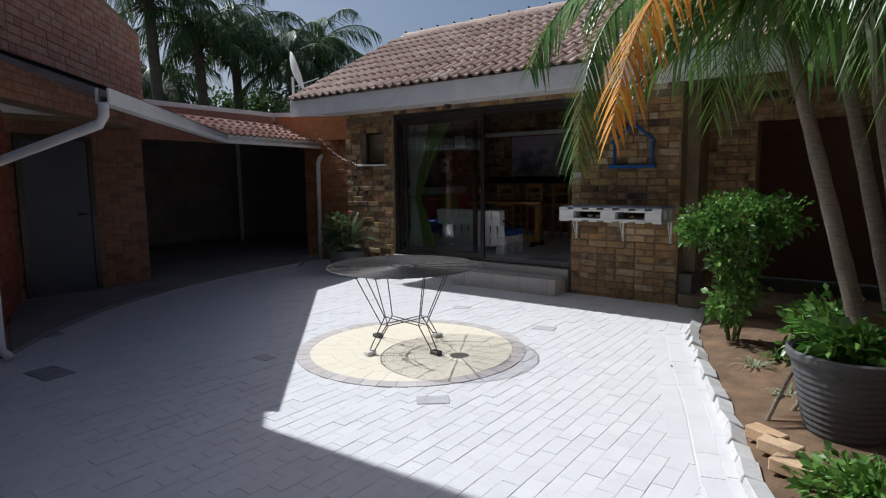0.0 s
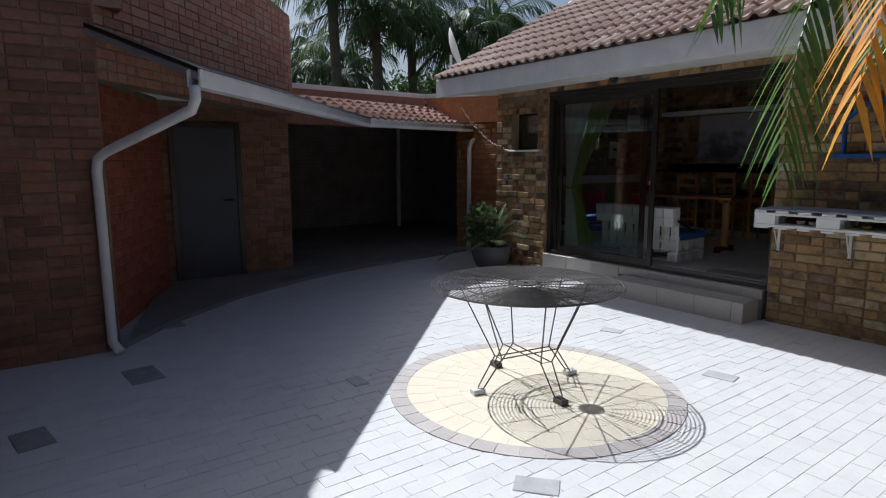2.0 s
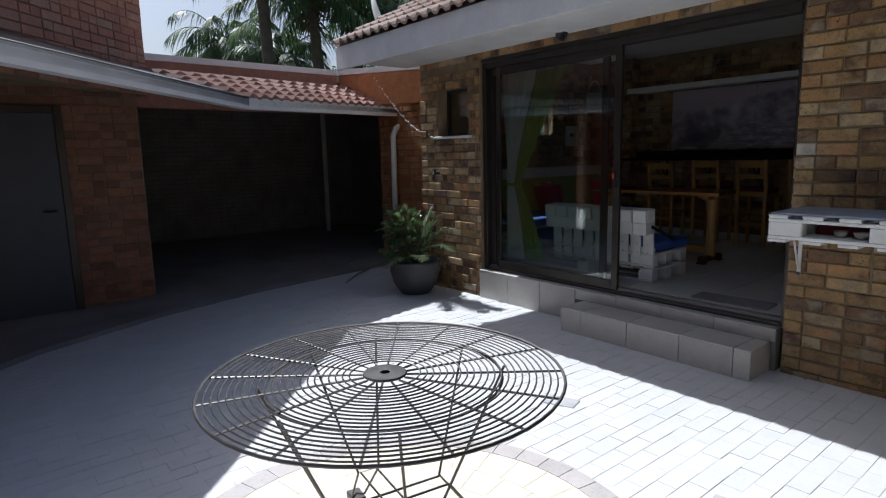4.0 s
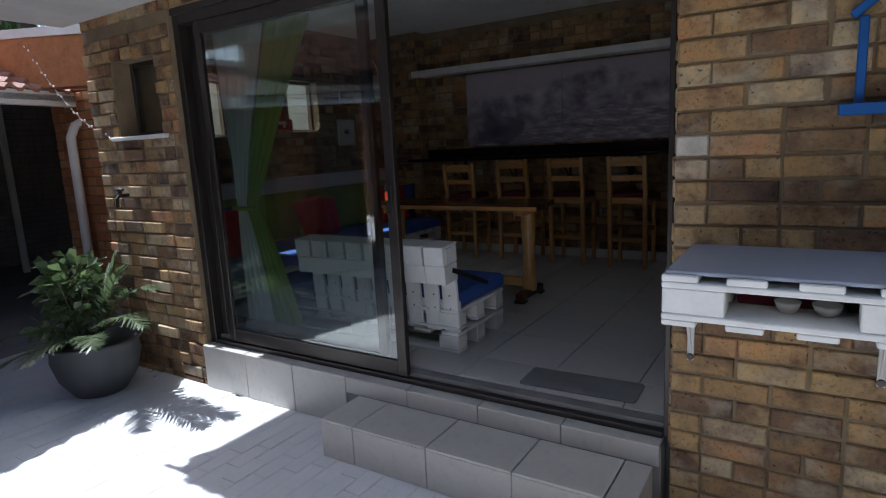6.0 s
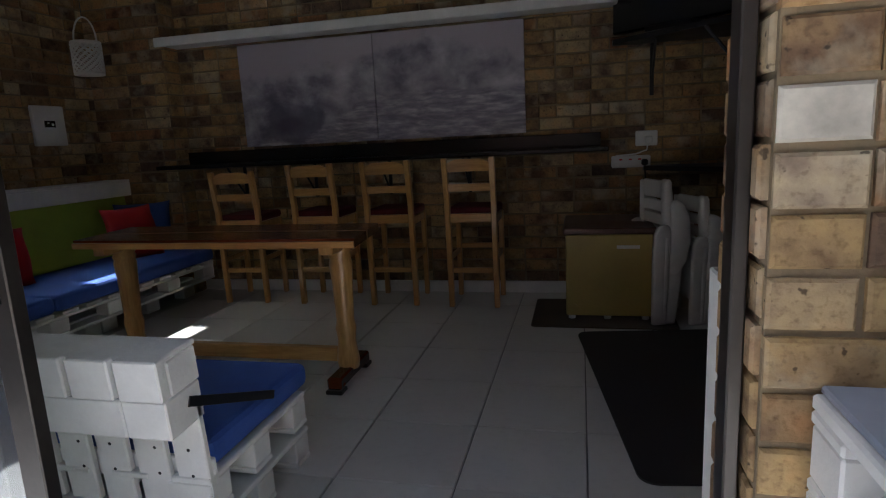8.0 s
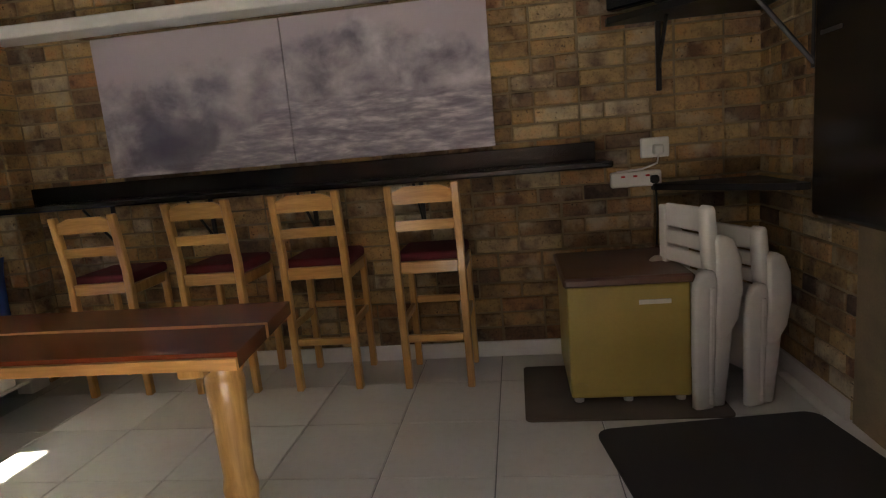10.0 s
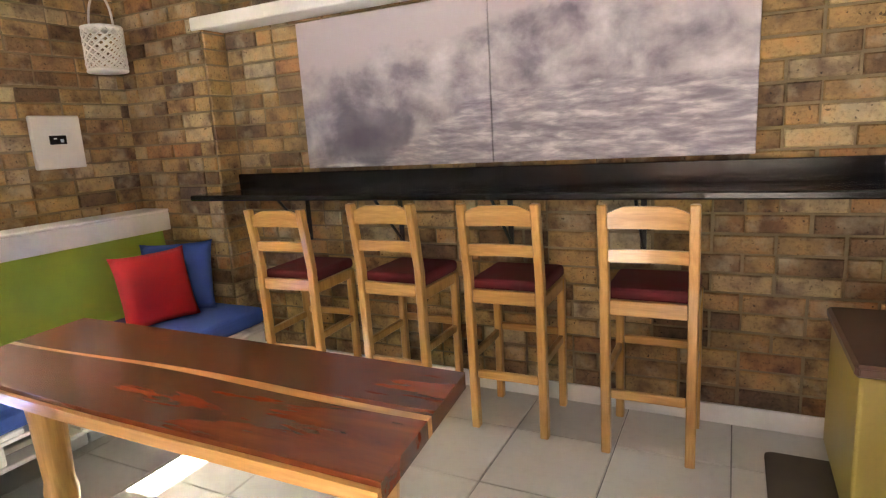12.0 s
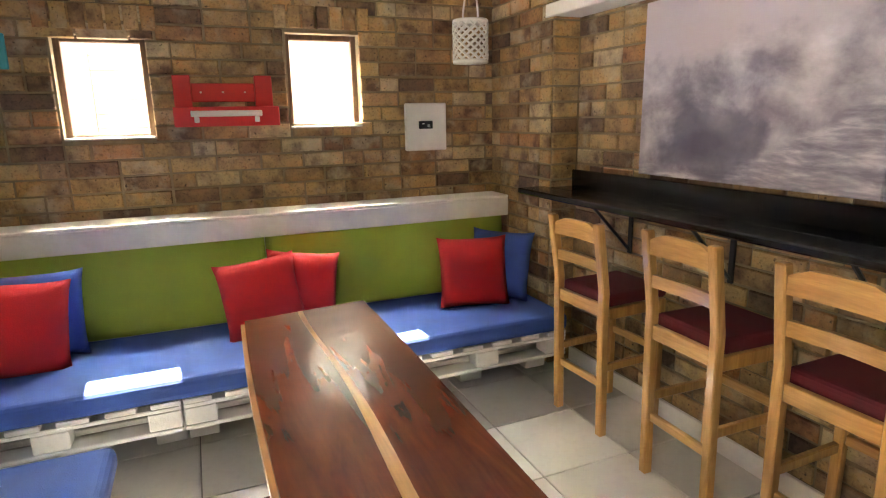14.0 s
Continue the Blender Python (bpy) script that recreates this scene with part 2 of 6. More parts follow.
def bezier(p0, p1, p2, t):
    return p0 * (1 - t) ** 2 + p1 * (2 * t * (1 - t)) + p2 * t * t


def lathe(prof, sides=24, at=(0, 0, 0)):
    return add_lathe(bmesh.new(), prof, sides, at)


def mesh_of(name, bm, material, smooth=False):
    bmesh.ops.recalc_face_normals(bm, faces=bm.faces[:])
    me = bpy.data.meshes.new(name)
    bm.to_mesh(me)
    bm.free()
    if smooth:
        me.shade_smooth()
    me.materials.append(material)
    return me


def part(name, bm, material, parent=None, label="", smooth=False, m=None):
    """Links a bmesh as one mesh object, under a thing or under a part."""
    ob = new(name, mesh_of(name, bm, material, smooth))
    if m is not None:
        ob.matrix_basis = m
    if parent is not None:
        ob.parent = parent
    if label:
        tagged(ob, label)
    return ob


def again(name, me, parent, m):
    """One more object on a mesh that is there already."""
    ob = new(name, me)
    ob.matrix_basis = m
    ob.parent = parent
    return ob


def thing(name, label, category, m=None, group="", kind=""):
    ob = new(name)
    ob.empty_display_size = 0.1
    if m is not None:
        ob.matrix_basis = m
    return tagged(ob, label, category, group, kind)


def structure(name, bm, material, label="", category=""):
    return tagged(part(name, bm, material), label, category, kind="structure")


def wall_body(length, thick, z0, z1, holes=(), skin=0.0):
    """A wall along local x, its face at y = skin and its back at y = thick, with openings through it."""
    us = sorted({0.0, length, *[h[0] for h in holes], *[h[1] for h in holes]})
    zs = sorted({z0, z1, *[h[2] for h in holes], *[h[3] for h in holes]})
    us, zs = [u for u in us if 0 <= u <= length], [z for z in zs if z0 <= z <= z1]

    def solid(i, j):
        if not (0 <= i < len(us) - 1 and 0 <= j < len(zs) - 1):
            return False
        u, z = (us[i] + us[i + 1]) / 2, (zs[j] + zs[j + 1]) / 2
        return not any(h[0] < u < h[1] and h[2] < z < h[3] for h in holes)

    bm = bmesh.new()

    def quad(*c):
        bm.faces.new([bm.verts.new(p) for p in c])

    for i in range(len(us) - 1):
        for j in range(len(zs) - 1):
            if not solid(i, j):
                continue
            a, b, c, d = us[i], us[i + 1], zs[j], zs[j + 1]
            quad((a, skin, c), (b, skin, c), (b, skin, d), (a, skin, d))
            quad((b, thick, c), (a, thick, c), (a, thick, d), (b, thick, d))
            for di, dj, q in ((-1, 0, ((a, thick, c), (a, skin, c), (a, skin, d), (a, thick, d))), (1, 0, ((b, skin, c), (b, thick, c), (b, thick, d), (b, skin, d))),
                              (0, -1, ((a, thick, c), (b, thick, c), (b, skin, c), (a, skin, c))), (0, 1, ((a, skin, d), (b, skin, d), (b, thick, d), (a, thick, d)))):
                if not solid(i + di, j + dj):
                    quad(*q)
    bmesh.ops.remove_doubles(bm, verts=bm.verts[:], dist=1e-5)
    return bm


def chamfered(x0, x1, y0, y1, z0, z1, c):
    """Verts and faces of a block whose front (y0) has worn edges: 5 sides, cheap."""
    v = [(x0 + c, y0, z0 + c), (x1 - c, y0, z0 + c), (x1 - c, y0, z1 - c), (x0 + c, y0, z1 - c),
         (x0, y0 + c, z0), (x1, y0 + c, z0), (x1, y0 + c, z1), (x0, y0 + c, z1),
         (x0, y1, z0), (x1, y1, z0), (x1, y1, z1), (x0, y1, z1)]
    f = [(0, 1, 2, 3)] + [(a + 4, (a + 1) % 4 + 4, (a + 1) % 4, a) for a in range(4)] + [(a + 8, (a + 1) % 4 + 8, (a + 1) % 4 + 4, a + 4) for a in range(4)]
    return v, f


COURSE, LONG, JOINT = 0.083, 0.232, 0.011
brick_cache = {}


def brick_mesh(length, material):
    key = (round(length, 2), material.name)
    if key not in brick_cache:
        v, f = chamfered(0, key[0], -0.009, 0.02, 0, COURSE - JOINT, 0.005)
        me = bpy.data.meshes.new("brick")
        me.from_pydata(v, [], f)
        me.materials.append(material)
        brick_cache[key] = me
    return brick_cache[key]


def laid(length, z0, z1, holes, rng):
    """The bricks of a wall in running bond: (u, z, length)."""
    out = []
    for j in range(int((z1 - z0) / COURSE)):
        z = z0 + j * COURSE
        spans = [(0.0, length)]
        for h in holes:
            if h[2] < z + COURSE * 0.5 < h[3]:
                spans = [s for a, b in spans for s in ((a, min(b, h[0])), (max(a, h[1]), b)) if s[1] - s[0] > 0.04]
        for a, b in spans:
            u = a
            shift = (0.0, 0.5)[j % 2]
            while b - u > 0.04:
                full = LONG if (u > a or not shift) else LONG * shift
                if rng.random() < 0.34:
                    full = LONG * 0.5
                end = min(u + full, b)
                if b - end < 0.05:
                    end = b
                out.append((u, z, end - u - JOINT))
                u = end
    return out


def brick_wall(name, label, x, y, a, length, thick, z0, z1, holes=(), singles=0, near=(0, 0), seed=1, material=None, slope=None, uneven=0.004):
    """A wall with real bricks on its face. a turns it about z: local x runs along the face, local y goes into the wall."""
    m = pose(x, y, 0, 0, 0, a)
    bm = wall_body(length, thick, z0, z1, holes, 0.002)
    if slope is not None:
        for v in bm.verts:
            if v.co.z > z1 - 0.01:
                v.co.z += (slope - z1) * v.co.x / length
    bmesh.ops.transform(bm, matrix=m, verts=bm.verts[:])
    wall = structure(name, bm, M_MORTAR, label, "wall")
    rng = random.Random(seed)
    rows = laid(length, z0, z1, holes, rng)
    if slope is not None:
        rows = [r for r in rows if r[1] + COURSE < z1 + (slope - z1) * (r[0] + r[2]) / length]
    rows.sort(key=lambda r: (r[0] + r[2] / 2 - near[0]) ** 2 + (r[1] - near[1]) ** 2)
    for u, z, ln in rows[:singles]:
        again("brick", brick_mesh(ln, M_BRICK), wall, m @ pose(u + rng.uniform(-0.002, 0.002), rng.uniform(-uneven, uneven * 0.6), z + rng.uniform(-0.002, 0.002), rng.uniform(-0.6, 0.6), rng.uniform(-0.5, 0.5), 0))
    if rows[singles:]:
        vs, fs = [], []
        for u, z, ln in rows[singles:]:
            v, f = chamfered(u, u + ln, -0.009 + rng.uniform(-0.004, 0.004), 0.02, z + rng.uniform(-0.002, 0.002), z + COURSE - JOINT, 0.005)
            k = len(vs)
            vs += [m @ Vector(p) for p in v]
            fs += [tuple(q + k for q in g) for g in f]
        me = bpy.data.meshes.new("bricks")
        me.from_pydata(vs, [], fs)
        me.materials.append(material or M_BRICKS)
        rest = new("bricks", me)
        rest.parent = wall
        tagged(rest, kind="stuff")
    return wall


# ---- ground, paving and garden bed ----
FLOOR = 0.355
structure("ground", box(-90, 90, -90, 90, -0.3, -0.03), M_GROUND, "dry lawn that reaches the horizon", "ground")


def kerb_x(y):
    """Where the curved edge of the garden bed runs."""
    pts = [(-3.0, 3.1), (0.6, 1.45), (2.15, 0.33), (2.95, -0.02), (3.8, -0.30), (4.8, -0.67), (5.6, -0.94), (6.4, -1.06), (7.4, -1.06)]
    for (a, xa), (b, xb) in zip(pts, pts[1:]):
        if a <= y <= b:
            return xa + (xb - xa) * (y - a) / (b - a)
    return pts[0][1] if y < pts[0][0] else pts[-1][1]


CX, CY = -2.86, 3.80
paving = structure("pavement", box(-13.0, 3.2, -3.0, 7.3, -0.2, -0.0024), M_JOINT, "courtyard paved with grey-white painted concrete pavers", "paving")
rng = random.Random(5)
v0, f0 = chamfered(-0.0489, 0.0489, 0, 0.05, -0.0989, 0.0989, 0.0012)
FLAT = Matrix(((1, 0, 0, 0), (0, 0, 1, 0), (0, -1, 0, 0), (0, 0, 0, 1)))
paver = bpy.data.meshes.new("paver")
paver.from_pydata([FLAT @ Vector(p) for p in v0], [], f0)
paver.flip_normals()
paver.materials.append(M_PAVE)
vs, fs, singles = [], [], []
nx = 0
x = -12.9
while x < 2.6:
    y = -2.9 + (0.1 if nx % 2 else 0.0)
    while y < 7.2:
        if x < kerb_x(y) - 0.36 and (x - CX) ** 2 + (y - CY) ** 2 > 0.95 ** 2 and not (y > 6.75 and x > -6.9) and not (x < -6.4 and y < 1.4):
            px, py, pz = x + rng.uniform(-0.001, 0.001), y + rng.uniform(-0.001, 0.001), rng.uniform(-0.0015, 0.0015)
            tilt = pose(px, py, pz, rng.uniform(-0.25, 0.25), rng.uniform(-0.3, 0.3), rng.uniform(-0.5, 0.5))
            if -2.02 < x < -0.7 and 2.1 < y < 4.3 and len(singles) < 290:
                singles.append(tilt)
            else:
                k = len(vs)
                vs += [tilt @ FLAT @ Vector(p) for p in v0]
                fs += [tuple(q + k for q in g) for g in f0]
        y += 0.2
    x += 0.1
    nx += 1
me = bpy.data.meshes.new("pavers")
me.from_pydata(vs, [], fs)
me.flip_normals()
me.materials.append(M_PAVES)
ob = new("pavers", me)
ob.parent = paving
tagged(ob, "grey-white painted pavers", kind="stuff")
PAVER_SINGLES = singles

# two curved rows of long pavers along the bed
bm = bmesh.new()
for off, ln in ((0.33, 0.30), (0.20, 0.27), (0.09, 0.25)):
    wide = 0.058 if off > 0.1 else 0.045
    y = -2.6
    while y < 6.6:
        x, x2 = kerb_x(y), kerb_x(y + 0.1)
        t = Vector((x2 - x, 0.1, 0)).normalized()
        nrm = Vector((-t.y, t.x, 0))
        c = Vector((x, y, 0)) + nrm * off
        z = rng.uniform(-0.001, 0.001)
        a, b = t * (ln / 2 - 0.0012), nrm * wide
        top = [bm.verts.new(c + q + Vector((0, 0, z))) for q in (-a - b, a - b, a + b, -a + b)]
        low = [bm.verts.new(v.co - Vector((0, 0, 0.03))) for v in top]
        bm.faces.new(top)
        for i in range(4):
            bm.faces.new((low[i], low[(i + 1) % 4], top[(i + 1) % 4], top[i]))
        y += ln * t.y
bmesh.ops.recalc_face_normals(bm, faces=bm.faces[:])
tagged(part("border_pavers", bm, M_PAVES, paving, "curved border of painted pavers"), kind="stuff")

# round inlay under the wire table


def wedges(bm, r0, r1, n, z1, gap=0.006, off=0.0):
    for k in range(n):
        a0, a1 = 2 * math.pi * (k + off) / n + gap / r1, 2 * math.pi * (k + 1 + off) / n - gap / r1
        steps = 3
        ring = [[(CX + r * math.cos(a0 + (a1 - a0) * i / steps), CY + r * math.sin(a0 + (a1 - a0) * i / steps)) for i in range(steps + 1)] for r in (r0 + gap / 2, r1 - gap / 2)]
        top = [[bm.verts.new((px, py, z1)) for px, py in rr] for rr in ring]
        low = [[bm.verts.new((px, py, -0.03)) for px, py in rr] for rr in ring]
        for i in range(steps):
            bm.faces.new((top[0][i], top[1][i], top[1][i + 1], top[0][i + 1]))
            bm.faces.new((low[1][i], low[1][i + 1], top[1][i + 1], top[1][i]))
            bm.faces.new((low[0][i + 1], low[0][i], top[0][i], top[0][i + 1]))
        for i, s in ((0, 1), (steps, -1)):
            q = (low[0][i], low[1][i], top[1][i], top[0][i])
            bm.faces.new(q if s > 0 else q[::-1])
    return bm


inlay = thing("paving_inlay", "round inlay of cream pavers with a grey brick ring", "paving", kind="structure")
part("bed", lathe([(0.95, -0.05), (0.95, 0.0025), (0.0, 0.0025)], 48, (CX, CY, 0)), M_JOINT, inlay)
ring = wedges(bmesh.new(), 0.875, 0.99, 44, 0.006, 0.003)
tagged(part("ring_pavers", ring, M_RING, inlay, "grey brick ring"), kind="stuff")
bm = bmesh.new()
for r0, r1, n in ((0.02, 0.18, 7), (0.18, 0.35, 13), (0.35, 0.52, 20), (0.52, 0.69, 27), (0.69, 0.875, 34)):
    wedges(bm, r0, r1, n, 0.005, 0.0016, r1)
tagged(part("cream_pavers", bm, M_CREAM, inlay, "cream pavers"), kind="stuff")
# bare grey pavers where the paint is off, in a lit and a shaded tone
for x, y, s, a in ((-1.96, 2.93, 0.2, 40), (-2.2, 5.04, 0.2, 10), (-4.74, 1.66, 0.32, 5), (-4.0, 0.97, 0.26, 10), (-6.06, 2.14, 0.24, 0), (-3.69, 2.87, 0.16, 0), (-3.4, 5.35, 0.18, 20)):
    tagged(part("drain_cover", box(-s * 0.55, s * 0.55, -s * 0.35, s * 0.35, -0.02, 0.006, 0.004, None), M_PAVE_WORN_LIT if x > -4.0 else M_PAVE_DARK, None, "", m=pose(x, y, 0, 0, 0, a)), "dark grey slab set flush into the paving", "drain cover", "slabs in the paving")

# ---- the garden room ----
# outer walls: facade at y 6.83 with the sliding door between x -5.80 and -2.76
Z_EAVE = 2.6
NICHE = (0.31, 0.82, 1.70, 2.2)
facade = brick_wall("wall_facade_a", "brown and yellow face brick pier beside the sliding door", -6.70, 6.83, 0, 1.0, 0.22, -0.042, 2.44, [NICHE], 300, (0.9, 1.2), 11, uneven=0.014)
brick_wall("wall_facade_b", "brown and yellow face brick pier under the wall shelf", -2.73, 6.83, 0, 1.29, 0.22, -0.042, 2.44, [], 300, (0.2, 1.2), 12)
for ob in bpy.data.objects["wall_facade_b"].children:
    if ob.name.startswith("brick") and abs(ob.matrix_basis.translation.z - 1.45) < 0.045 and ob.matrix_basis.translation.x < -2.72:
        ob.material_slots[0].link = "OBJECT"
        ob.material_slots[0].material = M_CREAMBRICK
brick_wall("wall_facade_c", "face brick band over the sliding door", -6.70, 6.832, 0, 5.26, 0.22, 2.44, 2.72, [], 0, (0, 0), 13)
structure("lintel", box(-5.70, -2.76, 6.85, 7.05, 2.40, 2.44), M_ALU, "dark lintel over the sliding door", "lintel")
# the narrow window in the left pier
nz = thing("niche_window", "narrow dark window with a white sill in the brick pier", "window", kind="structure")
part("pane", box(-6.39, -5.88, 6.99, 7.0, 1.70, 2.2), M_GLASS, nz)
for x0, x1, z0, z1 in ((-6.39, -6.36, 1.70, 2.2), (-5.91, -5.88, 1.70, 2.2), (-6.36, -5.91, 2.17, 2.2), (-6.36, -5.91, 1.70, 1.73)):
    part("window_frame", box(x0, x1, 6.96, 6.988, z0, z1, 0.003), M_ALU, nz)
part("window_sill", box(-6.45, -5.83, 6.79, 6.96, 1.672, 1.698, 0.004), M_WHITE, nz, "white sill")
# reveals of the door: brick ends
brick_wall("wall_reveal_a", "face brick end of the pier at the door", -2.733, 7.05, -90, 0.22, 0.02, 0.3, 2.4, [], 0, (0, 0), 14)
brick_wall("wall_inside_a", "face brick inside of the pier", -1.5, 7.05, 180, 1.232, 0.02, FLOOR, 2.6, [], 0, (0, 0), 15)
brick_wall("wall_inside_b", "face brick inside of the pier by the curtain", -5.70, 7.05, 180, 1.02, 0.02, FLOOR, 2.6, [], 0, (0, 0), 16)

# window wall at x -6.72 (two small windows), seen from inside
W1 = (0.58, 0.99, 1.695, 2.20)
W2 = (1.68, 2.09, 1.73, 2.24)
brick_wall("wall_west", "yellow-brown face brick wall with two small windows", -6.72, 7.05, 90, 3.12, 0.14, FLOOR, 2.75, [W1, W2], 300, (1.9, 1.7), 21)
brick_wall("wall_north_a", "face brick pier at the end of the bench", -6.72, 10.0, 0, 0.69, 0.2, FLOOR, 2.75, [], 150, (0.4, 1.6), 22)
brick_wall("wall_north_b", "yellow-brown face brick wall behind the bar", -6.03, 10.17, 0, 4.1, 0.22, FLOOR, 2.75, [], 300, (2.6, 1.3), 23)
brick_wall("wall_return", "face brick side of the recess", -6.03, 10.0, 90, 0.165, 0.02, FLOOR, 2.75, [], 0, (0, 0), 24)
brick_wall("wall_east", "face brick wall by the corner shelf", -2.03, 10.17, -90, 0.87, 0.3, FLOOR, 2.75, [], 120, (0.4, 1.4), 25)
brick_wall("wall_east_b", "face brick wall behind the chimney breast", -1.5, 9.3, -90, 2.25, 0.2, FLOOR, 2.75, [], 0, (0, 0), 26)
brick_wall("wall_breast", "face brick end of the chimney breast", -1.5, 9.3, 180, 0.53, 0.02, FLOOR, 2.75, [], 0, (0, 0), 27)
structure("ceiling", box(-7.0, -1.3, 6.85, 10.4, 2.75, 2.85), M_PLASTER, "plain white ceiling of the room", "ceiling")
structure("wall_back_skin", box(-7.0, -1.3, 10.4, 10.5, 0, 2.9), M_PLASTER, "outer back wall", "wall")
# skirting tiles along the back wall
structure("baseboard", box(-6.02, -2.03, 10.14, 10.158, FLOOR, FLOOR + 0.085, 0.003), M_WHITE, "white tile skirting along the back wall", "skirting")
structure("baseboard_east", box(-2.06, -2.042, 9.3, 10.13, FLOOR, FLOOR + 0.085, 0.003), M_TILES, "pale tile skirting", "skirting")

# tiled floor
floor_slab = structure("floor", box(-6.99, -1.3, 6.9, 10.4, 0.0, FLOOR - 0.008), M_GROUT, "pale grey ceramic tile floor with dark joints", "floor")
TILE = 0.425
v, f = chamfered(0, TILE - 0.006, 0, 0.012, 0, TILE - 0.006, 0.002)
tile_me = bpy.data.meshes.new("tile")
tile_me.from_pydata([FLAT @ Vector(p) for p in v], [], f)
tile_me.flip_normals()
tile_me.materials.append(M_TILE)
FLOOR_TILES = []
for i in range(-8, 5):
    for j in range(-2, 7):
        x, y = -3.38 + TILE * i, 7.68 + TILE * j
        if -6.9 < x < -1.6 and 7.2 < y < 10.2:
            FLOOR_TILES.append(pose(x, y, FLOOR + rng.uniform(-0.0004, 0.0004)))
for i in range(-6, 2):
    x0 = -3.38 + TILE * i
    part("tile", box(max(x0, -5.70), min(x0 + TILE - 0.006, -2.77), 6.965, 7.249, FLOOR - 0.02, FLOOR, 0.002), M_TILE, floor_slab)

# step and tiled plinth under the door
plinth = structure("plinth", box(-5.70, -2.76, 6.80, 6.95, 0, 0.285), M_GROUT, "tiled plinth under the sliding door", "plinth")
for k in range(8):
    x0 = -5.70 + 0.42 * k
    x1 = min(x0 + 0.415, -2.765)
    if x1 - x0 > 0.05:
        part("tile", box(x0, x1, 6.79, 6.80, 0.0 if k < 3 else 0.205, 0.288, 0.002), M_STEP, plinth)
        part("tile", box(x0, x1, 6.788, 6.95, 0.285, 0.297, 0.003), M_STEP, plinth)
step = structure("doorstep", box(-4.33, -2.80, 6.50, 6.80, 0, 0.193), M_GROUT, "tiled doorstep of pale beige tiles", "step")
for x0, x1 in ((-4.345, -4.14), (-4.135, -3.71), (-3.705, -3.283), (-3.278, -2.90), (-2.895, -2.785)):
    part("tile", box(x0, x1, 6.485, 6.79, 0.193, 0.205, 0.003), M_STEP, step)
    part("tile", box(x0, x1, 6.485, 6.498, 0.0, 0.192, 0.002), M_STEP, step)
part("tile", box(-2.80, -2.788, 6.50, 6.79, 0.0, 0.192, 0.002), M_STEP, step)
part("tile", box(-4.345, -4.332, 6.50, 6.79, 0.0, 0.192, 0.002), M_STEP, step)

# ---- roof of the garden room ----
PITCH = math.atan2(1.44, 2.75)
roof = thing("roof", "pitched roof of weathered brown clay tiles", "roof", kind="structure")
part("roof_deck", box(-6.93, 4.0, 0.0, 3.1, -0.08, 0.0, 0.0, pose(0, 5.95, 2.66) @ Matrix.Rotation(PITCH, 4, "X")), M_WHITE, roof)
part("roof_deck", box(-6.93, 4.0, -3.1, 0.0, -0.08, 0.0, 0.0, pose(0, 11.45, 2.66) @ Matrix.Rotation(-PITCH, 4, "X")), M_ROOFS, roof)
part("fascia", box(-6.98, 4.0, 5.92, 5.95, 2.42, 2.66, 0.004), M_WHITE, roof, "white fascia board")
part("bargeboard", box(-7.0, -6.93, 0.0, 3.1, -0.16, 0.05, 0.004, pose(0, 5.95, 2.66) @ Matrix.Rotation(PITCH, 4, "X")), M_WHITE, roof, "white verge board")
part("soffit", box(-6.93, 4.0, 5.95, 6.825, 2.50, 2.53), M_WHITE, roof, "white soffit")
bm = bmesh.new()
tri = [bm.verts.new((-6.90, y, z)) for y, z in ((6.83, 2.72), (10.4, 2.72), (8.7, 3.98))]
tri2 = [bm.verts.new((-6.80, y, z)) for y, z in ((6.83, 2.72), (10.4, 2.72), (8.7, 3.98))]
bm.faces.new(tri)
bm.faces.new(tri2[::-1])
part("gable_wall", bm, M_HOUSE, roof)
# one clay tile: two rolls across, thick at its lower edge
prof = [(i / 12.0, 0.04 * max(0.0, math.sin(2 * math.pi * (2 * i / 12.0) - 0.6)) ** 0.8 + 0.004) for i in range(13)]
bm = bmesh.new()
lo = [bm.verts.new((u * 0.305, -0.02, h + 0.03)) for u, h in prof]
hi = [bm.verts.new((u * 0.305, 0.34, h)) for u, h in prof]
un = [bm.verts.new((u * 0.305, -0.02, h + 0.004)) for u, h in prof]
for i in range(12):
    bm.faces.new((lo[i], lo[i + 1], hi[i + 1], hi[i]))
    bm.faces.new((un[i], un[i + 1], lo[i + 1], lo[i]))
roof_tile = mesh_of("roof_tile", bm, M_ROOF)
ROOF_TILES = []
base = pose(0, 5.91, 2.665) @ Matrix.Rotation(PITCH, 4, "X")
for j in range(9):
    for i in range(34):
        ROOF_TILES.append(base @ pose(-6.98 + 0.3 * i, 0.325 * j, rng.uniform(0, 0.004), 0, 0, rng.uniform(-0.4, 0.4)))
for i in range(30):
    bm = lathe([(0.11, 0), (0.115, 0.02), (0.10, 0.40)], 14)
    rt = part("ridge_tile", bm, M_ROOF, roof, m=pose(-6.98 + 0.37 * i, 8.72, 4.07, 0, 90, 0))
    part("ridge_clip", box(-0.145, -0.09, -0.025, 0.025, 0.0, 0.022, 0.004), M_BLACK, rt)

# ---- sliding door ----
door = thing("door_1", "bronze aluminium sliding door with one leaf open", "door", kind="structure")
part("outer_jamb", box(-5.70, -5.645, 6.86, 6.96, 0.297, 2.40, 0.003), M_ALU, door)
part("outer_jamb", box(-2.766, -2.744, 6.87, 6.93, 0.297, 2.40, 0.003), M_ALU, door)
part("head", box(-5.645, -2.766, 6.86, 6.96, 2.34, 2.40, 0.003), M_ALU, door)
